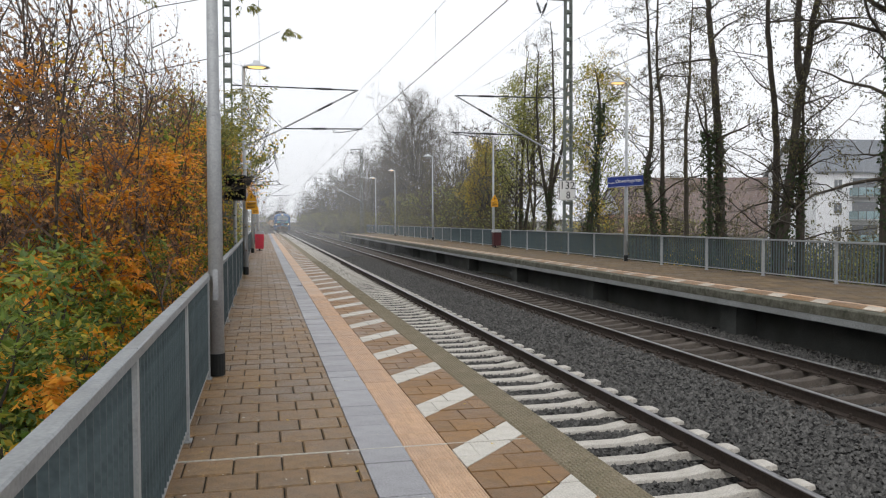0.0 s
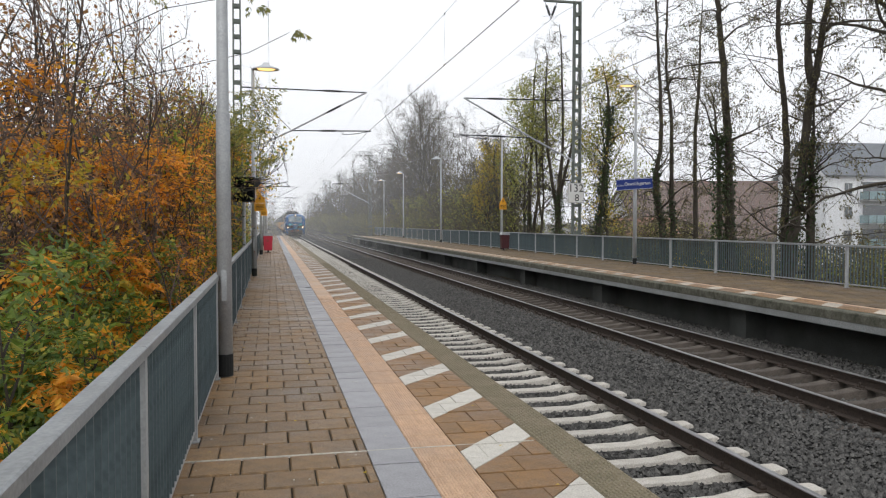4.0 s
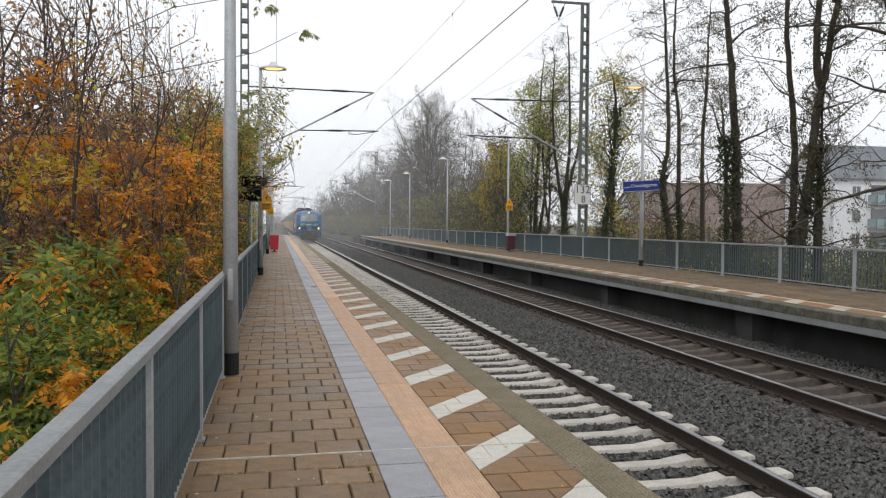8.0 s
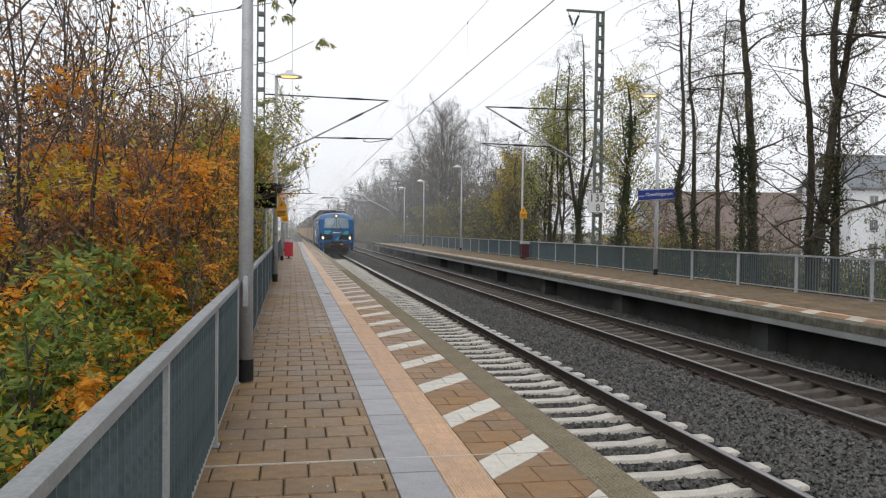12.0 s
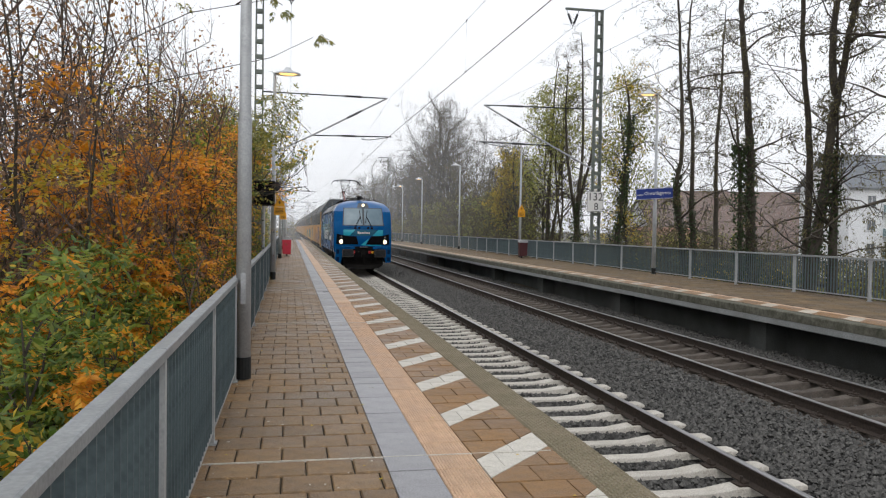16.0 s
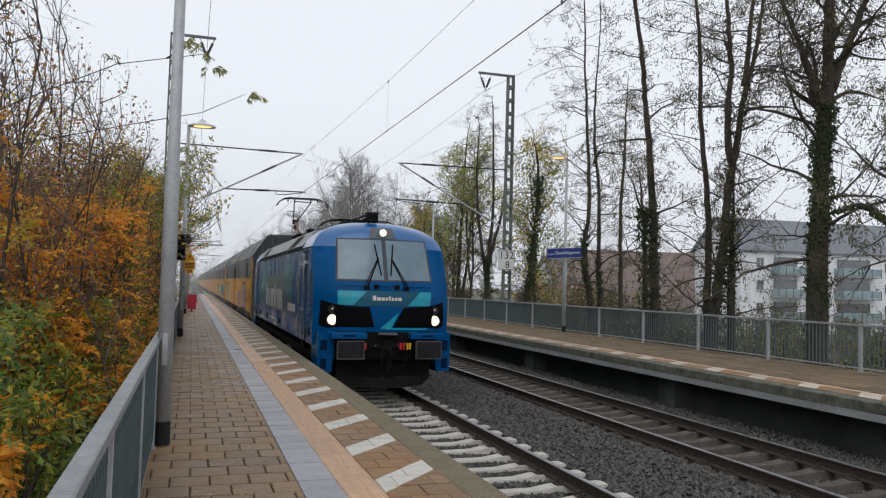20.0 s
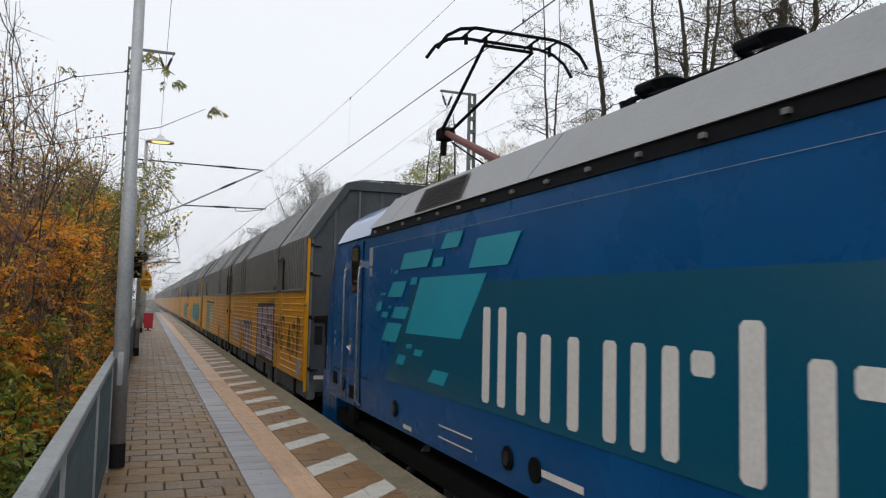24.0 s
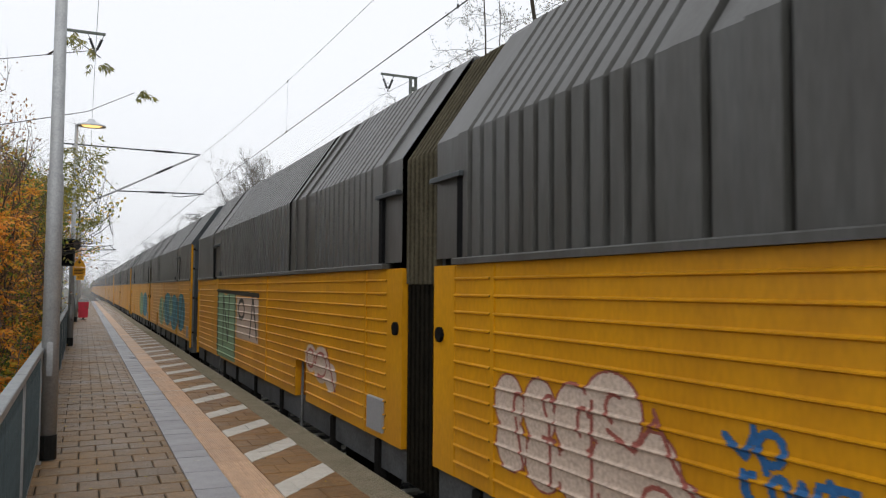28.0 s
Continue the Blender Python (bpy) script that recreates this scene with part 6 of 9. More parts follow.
spray(wagon, M_PAINT_WHITE, blobs([(8.00, 0.85, 0.03, 0.14), (7.36, 0.88, 0.05, 0.12), (6.84, 0.80, 0.06, 0.20), (7.72, 0.60, 0.05, 0.14)]), 6.6, 8.2, 0.4, 1.05, 0.005, "white sprayed highlights")
spray(wagon, M_PAINT_BLUE, either(strokes(TALL, 0.075), strokes([TALL[0][:4], TALL[1][3:7], TALL[2][1:]], 0.11)), 6.4, 8.4, 0.27, 1.12, 0.006, "blue sprayed outlines")
spray(wagon, M_PAINT_GREEN, lambda y, z: 19.7 < y < 21.6 and 0.28 < z < 1.46 + 0.04 * math.sin(6 * y), 19.6, 21.7, 0.28, 1.55, 0.004, "pale green sprayed block")
spray(wagon, M_PAINT_BLACK, strokes([[(21.6, 1.5), (17.9, 1.44)], [(21.5, 0.3), (21.5, 1.45)], [(20.9, 0.5), (20.9, 1.4), (20.4, 0.6), (20.3, 1.4)], [(19.75, 0.4), (19.75, 1.4)], arc(19.2, 1.2, 0.25, 0.15, 0, 360), [(18.5, 0.8), (18.3, 1.4), (18.0, 0.8)]], 0.07), 17.7, 21.7, 0.28, 1.55, 0.0065, "black sprayed lines", 0.02)
spray(wagon, M_PAINT_WHITE, lambda y, z: 17.9 < y < 19.6 and 0.72 < z < 1.40, 17.8, 19.7, 0.7, 1.42, 0.004, "white sprayed block", 0.02)
spray(wagon, M_PAINT_WHITE, blobs([(15.1, 0.76, 0.22, 0.16), (14.7, 0.72, 0.28, 0.2), (14.35, 0.62, 0.2, 0.15)]), 14.0, 15.4, 0.4, 1.0, 0.004, "pale bubble shapes", 0.02)
spray(wagon, M_PAINT_PINK, strokes([arc(15.1, 0.76, 0.15, 0.1, 0, 360), arc(14.7, 0.72, 0.2, 0.13, 0, 300), [(14.5, 0.9), (14.2, 0.5)]], 0.03), 14.0, 15.4, 0.4, 1.0, 0.006, "dull red lines", 0.02)
w2 = wagons[1]
spray(w2, M_PAINT_CYAN, blobs([(2.0, 0.9, 0.9, 0.5), (3.6, 0.85, 1.0, 0.5), (5.4, 0.9, 1.1, 0.5), (14.5, 0.85, 1.3, 0.5)]), 1.0, 16.0, 0.28, 1.45, 0.004, "sea-blue sprayed shapes", 0.03)
spray(w2, M_PAINT_GREEN, blobs([(7.2, 0.8, 0.9, 0.45), (16.6, 0.85, 1.2, 0.5), (4.5, 1.0, 0.5, 0.3)]), 4.0, 18.0, 0.28, 1.45, 0.005, "green sprayed shapes", 0.03)
spray(w2, M_PAINT_BLACK, strokes([[(1.2, 0.4), (1.6, 1.3), (2.2, 0.5), (2.9, 1.3), (3.5, 0.5), (4.4, 1.35), (5.2, 0.5), (6.1, 1.3), (7.0, 0.5), (7.9, 1.2)], [(13.3, 0.5), (14.2, 1.3), (15.2, 0.5), (16.4, 1.3), (17.6, 0.5)]], 0.08), 1.0, 18.0, 0.28, 1.45, 0.0065, "black sprayed outlines", 0.03)


# ---- masts and wires ----
def lattice(geo, x, y, z0, z1, w0, w1, d):
    """Two channels side by side with batten plates between them, narrowing upwards."""
    for s in (-1, 1):
        geo.add([(x + s * w0 / 2 + dx, y + dy, z0) for dx, dy in ((-0.025, -d / 2), (0.025, -d / 2), (0.025, d / 2), (-0.025, d / 2))] + [(x + s * w1 / 2 + dx, y + dy, z1) for dx, dy in ((-0.025, -d / 2), (0.025, -d / 2), (0.025, d / 2), (-0.025, d / 2))],
                [(0, 1, 5, 4), (1, 2, 6, 5), (2, 3, 7, 6), (3, 0, 4, 7), (4, 5, 6, 7)])
    z = z0 + 0.3
    while z < z1 - 0.1:
        w = w0 + (w1 - w0) * (z - z0) / (z1 - z0)
        for s in (-1, 1):
            geo.box(x - w / 2, x + w / 2, y + s * d / 2 - 0.006, y + s * d / 2 + 0.006, z, z + 0.12)
        z += 0.52


def catenary_mast(side, label, k_=1.0):
    """A catenary mast at the origin; its arm reaches out along side * x; k_: its size."""
    t = thing("catenary_mast", label, "catenary mast", "catenary masts")
    g = Geo()
    lattice(g, 0, 0, -1.3, 9.95, 0.30, 0.22, 0.22)
    part("lattice_mast", g, M_MAST, t, "green-grey battened steel mast")
    g = Geo()
    g.box(-0.45, 0.45, -0.45, 0.45, -1.4, -0.85, 0.03)
    part("foundation", g, M_CONC, t)
    g = Geo()
    g.box(*sorted((-side * 0.12, side * 1.35)), -0.04, 0.04, 9.88, 9.96)
    part("top_bracket", g, M_MAST, t)
    for dx, e in ((1.30, 1.06), (0.82, 1.06)):
        g = Geo()
        g.tube([(side * dx, 0, 9.88), (side * (dx + (e - dx) * 0.25), 0, 9.72)], 0.012, 5)
        for k in range(5):
            u = 0.25 + 0.12 * k
            g.tube([(side * (dx + (e - dx) * u), 0, 9.88 - 0.62 * u), (side * (dx + (e - dx) * (u + 0.1)), 0, 9.88 - 0.62 * (u + 0.1))], [0.055, 0.03], 8)
        g.tube([(side * (dx + (e - dx) * 0.85), 0, 9.36), (side * e, 0, 9.24)], 0.012, 5)
        part("insulator", g, M_DARKSTEEL, t, "dark ribbed insulator")
    X = lambda x: side * x
    g = Geo()
    g.tube([(X(0.1), 0, 6.19), (X(4.42), 0, 6.15)], 0.024, 8)
    part("top_tube", g, M_DARKSTEEL, t)
    g = Geo()
    g.tube([(X(0.1), 0, 3.88), (X(1.80), 0, 4.73), (X(4.46), 0, 6.16)], 0.032, 8)
    part("diagonal_tube", g, M_GALV, t)
    g = Geo()
    g.tube([(X(1.78), 0, 4.74), (X(4.62), 0, 4.79)], 0.022, 8)
    part("steady_tube", g, M_DARKSTEEL, t)
    g = Geo()
    g.tube([(X(3.56), 0, 4.77), (X(3.58), 0, 4.66), (X(3.85), 0, 4.65), (X(4.50), 0, 4.76)], 0.014, 6)
    part("registration_arm", g, M_DARKSTEEL, t)
    g = Geo()
    g.tube([(X(0.45), 0, 6.18), (X(1.80), 0, 4.76)], 0.010, 5)
    part("stay_wire", g, M_DARKSTEEL, t)
    for p, q in (((2.95, 6.165), (3.55, 6.16)), ((3.05, 5.40), (3.55, 5.67)), ((2.85, 4.76), (3.35, 4.768))):
        g = Geo()
        line, rad = [], []
        for k in range(15):
            u = k / 14
            line.append((X(p[0] + (q[0] - p[0]) * u), 0, p[1] + (q[1] - p[1]) * u))
            rad.append(0.05 if k % 2 else 0.03)
        g.tube(line, rad, 8)
        part("rod_insulator", g, M_DARKSTEEL, t)
    if k_ != 1.0:
        for ob in t.children:
            for v in ob.data.vertices:
                v.co = Vector((v.co.x * k_, v.co.y * k_, 1.52 + (v.co.z - 1.52) * k_))
    return t


mast_l = catenary_mast(1, "green-grey lattice catenary mast with its arm over the near track")
mast_l.matrix_basis = pose(-1.10, 28.0, 0)
for y in (103.0, 178.0, -12.0):
    copy_thing(mast_l, pose(-1.10, y, 0))
FAR_K = 1.165
FAR_Y = 28.4 * FAR_K
mast_r = catenary_mast(-1, "green-grey lattice catenary mast behind the opposite railing", FAR_K)
mast_r.matrix_basis = pose(11.48 * FAR_K, FAR_Y, 0)
for y in (FAR_Y + 75, FAR_Y + 150, FAR_Y - 52):
    copy_thing(mast_r, pose(11.48 * FAR_K, y, 0))


def wire_run(label, x, z, hang, stagger, spans, sag, shift):
    """A contact wire under a sagging carrier with droppers."""
    t = thing("overhead_line", label, "overhead wire", "overhead lines")
    c, m = Geo(), Geo()
    for k, (a, b) in enumerate(spans):
        xa, xb = x + stagger * (-1) ** k, x - stagger * (-1) ** k
        s = sag * ((b - a) / 75.0 if k else 1.0)
        top = lambda u: (x + shift, a + (b - a) * u, z + hang - 4 * s * u * (1 - u))
        c.tube([(xa, a, z), (xb, b, z)], 0.008, 5)
        m.tube([top(i / 14) for i in range(15)], 0.0038, 5)
        n = max(4, int((b - a) / 7.5))
        for i in range(1, n + 1):
            u = (i - 0.5) / n
            d = Geo()
            low, high = Vector((xa + (xb - xa) * u, a + (b - a) * u, z)), Vector(top(u))
            d.tube([low, high], 0.0022, 4)
            d.tube([low - Vector((0, 0, 0.015)), low + Vector((0, 0, 0.035))], 0.014, 6)
            d.tube([high - Vector((0, 0, 0.03)), high + Vector((0, 0, 0.02))], 0.012, 6)
            part("dropper", d, M_WIRE, t)
    part("contact_wire", c, M_WIRE, t)
    part("carrier_wire", m, M_WIRE, t)


NEAR_SPANS = [(-12.0, 28.0), (28.0, 103.0), (103.0, 178.0), (178.0, 253.0)]
FAR_SPANS = [(FAR_Y - 52, FAR_Y), (FAR_Y, FAR_Y + 75), (FAR_Y + 75, FAR_Y + 150), (FAR_Y + 150, FAR_Y + 225)]
wire_run("dark contact wire hung from a thin carrier over the near track", 3.62, 4.78, 1.52, 0.20, NEAR_SPANS, 0.54, -0.07)
wire_run("dark contact wire hung from a thin carrier over the far track", 7.25 * FAR_K, 1.52 + 3.26 * FAR_K, 1.36 * FAR_K, -0.25, FAR_SPANS, 0.6, 0.0)
for x, z, spans in ((-0.04, 9.24, NEAR_SPANS), (10.42 * FAR_K, 1.52 + 7.72 * FAR_K, FAR_SPANS)):
    g = Geo()
    for a, b in spans:
        g.tube([(x, a + (b - a) * i / 12, z - 4 * 0.8 * (i / 12) * (1 - i / 12)) for i in range(13)], 0.007, 5)
    tagged(part("feeder_wire", g, M_WIRE), "thin dark feeder wire between the mast tops", "overhead wire", "overhead lines")


# ---- signs ----
M_SIGNBLUE = mat("station_sign_blue", (0.022, 0.045, 0.22), (0.018, 0.038, 0.19), rough=0.4, scale=3, fine=0.04)
M_SIGNWHITE = mat("sign_white", (0.74, 0.74, 0.72), (0.62, 0.62, 0.58), rough=0.5, scale=5, fine=0.05)
M_SIGNBLACK = mat("sign_black", (0.015, 0.015, 0.015), rough=0.5, scale=5)
M_SIGNYELLOW = mat("warning_sign_orange_yellow", (0.75, 0.36, 0.02), (0.68, 0.30, 0.02), rough=0.5, scale=5, fine=0.05)
M_BINDARK = mat("dark_red_bin_paint", (0.07, 0.022, 0.025), (0.05, 0.018, 0.02), rough=0.5, scale=5)
M_BINRED = mat("red_bin_paint", (0.50, 0.035, 0.06), (0.40, 0.03, 0.05), rough=0.5, scale=5)


def lettering(text, size, parent, material, m, name="lettering"):
    """Raised letters that stand upright and face -y."""
    cu = bpy.data.curves.new("lettering", "FONT")
    cu.body, cu.size, cu.extrude, cu.align_x, cu.align_y = text, size, 0.002, "CENTER", "CENTER"
    cu.resolution_u = 3
    tmp = bpy.data.objects.new("lettering", cu)
    me = bpy.data.meshes.new_from_object(tmp)
    bpy.data.objects.remove(tmp)
    me.materials.clear()
    me.materials.append(material)
    return part(name, me, None, parent, at=m)


sign = thing("station_sign", "blue station name board with white letters on a lamp pole", "station sign")
g = Geo()
g.box(-0.70, 0.70, -0.03, 0.03, -0.20, 0.20, 0.0)
part("board", g, M_SIGNBLUE, sign)
g = Geo()
for z in (-0.19, 0.178):
    g.box(-0.69, 0.69, -0.034, -0.031, z, z + 0.012)
part("rim", g, M_SIGNWHITE, sign)
lettering("Oswaldsgarten", 0.172, sign, M_SIGNWHITE, pose(0.10, -0.034, 0.01, 90, 0, 0))
lettering("Gießen", 0.085, sign, M_SIGNWHITE, pose(-0.57, -0.034, -0.03, 90, 0, 0))
g = Geo()
g.box(-0.05, 0.05, 0.03, 0.12, -0.10, -0.04)
g.box(-0.05, 0.05, 0.03, 0.12, 0.05, 0.11)
part("clamp", g, M_GALV, sign)
sign.matrix_basis = pose(12.96, 26.48, 2.93, 0, -4, 0)

km = thing("kilometre_board", "white kilometre board with black numbers 132 and 8", "kilometre sign")
g = Geo()
g.box(-0.33, 0.33, -0.015, 0.015, -0.385, 0.385)
part("board", g, M_SIGNWHITE, km)
g = Geo()
for x0, x1, z0, z1 in ((-0.32, 0.32, 0.365, 0.38), (-0.32, 0.32, -0.38, -0.365), (-0.325, -0.312, -0.38, 0.38), (0.312, 0.325, -0.38, 0.38)):
    g.box(x0, x1, -0.019, -0.016, z0, z1)
part("rim", g, M_SIGNBLACK, km)
lettering("132", 0.42, km, M_SIGNBLACK, pose(0, -0.018, 0.17, 90, 0, 0))
lettering("8", 0.38, km, M_SIGNBLACK, pose(0.04, -0.018, -0.20, 90, 0, 0))
g = Geo()
g.box(-0.03, 0.03, 0.016, 0.10, -0.2, -0.14)
g.box(-0.03, 0.03, 0.016, 0.10, 0.2, 0.26)
part("clamp", g, M_GALV, km)
for ob in km.children:
    ob.matrix_basis = Matrix.Diagonal((FAR_K, 1, FAR_K, 1)) @ ob.matrix_basis
km.matrix_basis = pose(11.34 * FAR_K, 28.10 * FAR_K, 1.52 + 1.135 * FAR_K)


def warning_sign(at, s=1.0):
    t = thing("warning_sign", "orange-yellow warning triangle over a small notice plate", "warning sign", "warning signs")
    g = Geo()
    g.prism([(-0.20 * s, 0.0), (0.20 * s, 0.0), (0.0, 0.34 * s)], "y", -0.01, 0.01)
    part("triangle", g, M_SIGNYELLOW, t)
    g = Geo()
    g.prism([(-0.03 * s, 0.06 * s), (0.05 * s, 0.15 * s), (0.005 * s, 0.15 * s), (0.03 * s, 0.24 * s), (-0.05 * s, 0.13 * s), (0.0, 0.13 * s)], "y", -0.014, -0.011)
    part("flash_mark", g, M_SIGNBLACK, t)
    g = Geo()
    g.box(-0.18 * s, 0.18 * s, -0.01, 0.01, -0.27 * s, -0.01)
    part("plate", g, M_SIGNYELLOW, t)
    for k in range(4):
        part("text_bar", Geo().box(-0.14 * s, (0.14 - 0.03 * (k % 2)) * s, -0.014, -0.011, (-0.08 - 0.045 * k) * s, (-0.06 - 0.045 * k) * s), M_SIGNBLACK, t)
    g = Geo()
    g.box(-0.02, 0.02, 0.01, 0.08, -0.15, -0.11)
    part("clamp", g, M_GALV, t)
    t.matrix_basis = at
    return t


ws = warning_sign(pose(-0.30, 22.82, 2.08), 0.85)
copy_thing(ws, pose(-0.33, 38.45, 2.1))
warning_sign(pose(12.98, 43.15, 2.60), 1.15)


def bin_(at, label, paint):
    t = thing("litter_bin", label, "litter bin", "litter bins")
    g = Geo()
    g.prism([(-0.20, 0.12), (0.20, 0.12), (0.23, 0.85), (-0.23, 0.85)], "y", -0.17, 0.17)
    part("container", g, paint, t, "red container")
    g = Geo()
    g.prism([(-0.25, 0.86), (0.25, 0.86), (0.25, 0.90), (0.18, 1.0), (-0.18, 1.0), (-0.25, 0.90)], "y", -0.19, 0.19)
    part("lid", g, M_GALV, t)
    g = Geo()
    g.box(-0.04, 0.04, 0.17, 0.23, 0.0, 0.95)
    g.box(-0.15, 0.15, 0.05, 0.25, 0.0, 0.02)
    part("stand", g, M_BLACK, t)
    t.matrix_basis = at
    return t


bin_(pose(-0.16, 41.0, 0), "red platform litter bin with a grey lid", M_BINRED)
bin_(pose(12.62, 41.6, 0), "dark red litter bin with grey lid on the opposite platform", M_BINDARK)

disp = thing("display_board", "black two-field display board on a steel post behind the railing", "display board")
g = Geo()
g.box(-0.28, 0.28, -0.06, 0.06, 2.10, 2.76, 0.0)
part("case", g, M_BLACK, disp)
for z in (2.13, 2.45):
    g = Geo()
    g.box(-0.24, 0.24, -0.068, -0.061, z, z + 0.27)
    part("field", g, M_BLACKGLOSS, disp)
g = Geo()
g.tube([(0, 0.08, -0.9), (0, 0.08, 2.8)], 0.04, 10)
part("post", g, M_GALV, disp)
disp.matrix_basis = pose(-0.68, 21.0, -0.05)
spk = thing("loudspeaker", "dark loudspeaker horn on the lamp pole", "loudspeaker", "loudspeakers")
g = Geo()
g.tube([(0, 0.0, 0), (0, -0.12, 0), (0, -0.30, -0.02)], [0.05, 0.06, 0.13], 14)
part("horn", g, M_DARKSTEEL, spk)
g = Geo()
g.box(-0.03, 0.03, -0.02, 0.08, -0.04, 0.04)
part("bracket", g, M_GALV, spk)
spk.matrix_basis = pose(-0.40, 22.82, 2.66)
copy_thing(spk, pose(-0.40, 38.45, 2.66))

# small cover plates on the grey strip
for x, y in ((0.88, 18.6), (0.86, 45.0)):
    g = Geo()
    g.box(x - 0.10, x + 0.02, y - 0.06, y + 0.06, 0.001, 0.008, 0.002)
    tagged(part("cover_plate", g, M_DARKSTEEL), "small dark cover plate let into the paving", "cover plate", "cover plates")

# ---- houses beyond the far side ----
M_WALLWHITE = mat("white_render_wall", (0.82, 0.83, 0.85), (0.70, 0.71, 0.73), rough=0.85, scale=0.5, mix=0.7, fine=0.05)
# distance haze is put into the slate's lighter, bluer colour
M_SLATE_ROOF = mat("haze_lightened_slate_roof", (0.16, 0.175, 0.195), (0.13, 0.14, 0.155), rough=0.6, scale=2, mix=0.7)
M_ORANGEROOF = mat("orange_clay_tiles", (0.30, 0.135, 0.08), (0.20, 0.095, 0.062), rough=0.8, scale=3, mix=0.9, bump=0.4, bscale=8)
M_REDROOF = mat("red_clay_tiles", (0.15, 0.078, 0.052), (0.08, 0.05, 0.04), rough=0.8, scale=3, mix=0.9, bump=0.4, bscale=8)
M_BRICK = mat("dull_brick_wall", (0.14, 0.09, 0.068), (0.11, 0.075, 0.06), rough=0.85, scale=4, mix=0.8)
M_WINDOW = mat("far_window_glass", (0.05, 0.06, 0.07), (0.09, 0.10, 0.11), rough=0.12, scale=0.6, spec=0.8, coat=0.6)
M_FRAMEW = mat("white_window_frame", (0.70, 0.70, 0.69), rough=0.6, scale=4)


def house(label, length, depth, z0, eave, ridge, wall, roof, at, cols, rows_z, win=(1.1, 1.35), balconies=(), stacks=(0.3, 0.72)):
    t = thing("house", label, "house", "houses behind the trees")
    g = Geo()
    g.box(0, length, 0, depth, z0, eave)
    g.add([(0, 0, eave), (0, depth, eave), (0, depth / 2, ridge - 0.15)], [(0, 1, 2)])
    g.add([(length, 0, eave), (length, depth, eave), (length, depth / 2, ridge - 0.15)], [(0, 2, 1)])
    part("wall", g, wall, t)
    g = Geo()
    e = 0.5
    drop = (ridge - eave) / (depth / 2) * e
    for s, ya in ((0, -e), (1, depth + e)):
        p = [(-e, ya, eave - drop), (length + e, ya, eave - drop), (length + e, depth / 2, ridge), (-e, depth / 2, ridge)]
        g.add(p + [(x, y, z + 0.18) for x, y, z in p], [(0, 1, 2, 3), (4, 5, 6, 7), (0, 1, 5, 4), (1, 2, 6, 5), (3, 0, 4, 7)])
    rf = part("roof", g, roof, t)
    for fx in stacks:
        g = Geo()
        g.box(length * fx, length * fx + 0.6, depth / 2 - 1.1, depth / 2 - 0.5, ridge - 1.0, ridge + 0.7)
        part("chimney", g, M_BRICK, rf)
    for z in rows_z:
        for c in cols:
            fr = part("window", Geo().box(c - win[0] / 2 - 0.09, c + win[0] / 2 + 0.09, -0.03, 0.05, z - 0.09, z + win[1] + 0.09), M_FRAMEW, t)
            part("pane", Geo().box(c - win[0] / 2, c - 0.03, -0.045, -0.031, z, z + win[1]).box(c + 0.03, c + win[0] / 2, -0.045, -0.031, z, z + win[1]), M_WINDOW, fr)
            part("sill", Geo().box(c - win[0] / 2 - 0.15, c + win[0] / 2 + 0.15, -0.14, -0.031, z - 0.16, z - 0.10), M_BAND, fr)
    for c, w in balconies:
        for z in rows_z:
            b = part("balcony", Geo().box(c - w / 2, c + w / 2, -1.5, -0.01, z - 0.95, z - 0.75), M_BAND, t)
            part("balcony_door", Geo().box(c - w / 2 + 0.4, c + w / 2 - 0.4, -0.06, -0.02, z - 0.72, z + 1.4), M_WINDOW, b)
            part("balustrade", Geo().box(c - w / 2, c + w / 2, -1.5, -1.46, z - 0.70, z + 0.22).box(c - w / 2, c - w / 2 + 0.04, -1.45, -0.02, z - 0.70, z + 0.22), M_BALUS, b, "bluish glass balustrade")
            for k in range(5):
                part("baluster", Geo().box(c - w / 2 + (w - 0.06) * k / 4, c - w / 2 + (w - 0.06) * k / 4 + 0.06, -1.55, -1.51, z - 0.95, z + 0.27), M_DARKSTEEL, b)
    t.matrix_basis = at
    return t


M_BALUS = mat("bluish_balustrade_glass", (0.22, 0.33, 0.35), (0.17, 0.27, 0.29), rough=0.2, scale=2, spec=0.7)
house("white rendered apartment house with slate roof and glazed balconies", 46, 9.5, -5.0, 7.4, 11.35, M_WALLWHITE, M_SLATE_ROOF, pose(63.9, 80.6, 0, 0, 0, -2), (2.9, 10.6, 12.0, 22.5, 24.5, 33, 36, 43), (-3.4, -0.6, 2.2, 5.0), (1.0, 1.2), balconies=((6.6, 4.3), (17.0, 6.0), (29.0, 5.0), (39.5, 4.5)), stacks=())
house("small white gabled house with a red tile roof", 14, 5.2, -4.5, 0.9, 6.3, M_WALLWHITE, M_REDROOF, pose(49.5, 100.8, 0, 0, 0, 34), (2.5, 6.0, 9.5), (-3.2, -0.8), (1.0, 1.1), stacks=())
house("brick house with a broad brown-red tile roof", 28, 13, -4.5, -0.4, 8.5, M_BRICK, M_REDROOF, pose(58.5, 117, 0, 0, 0, -12), (3, 8, 14, 20), (-3.0,), (1.2, 1.1), stacks=())
house("dull brick house with a low tile roof", 7.5, 8, -4.5, -0.4, 2.0, M_BRICK, M_ORANGEROOF, pose(41.4, 90, 0, 0, 0, -20), (2, 5), (-3.0,), (1.2, 1.1), stacks=())


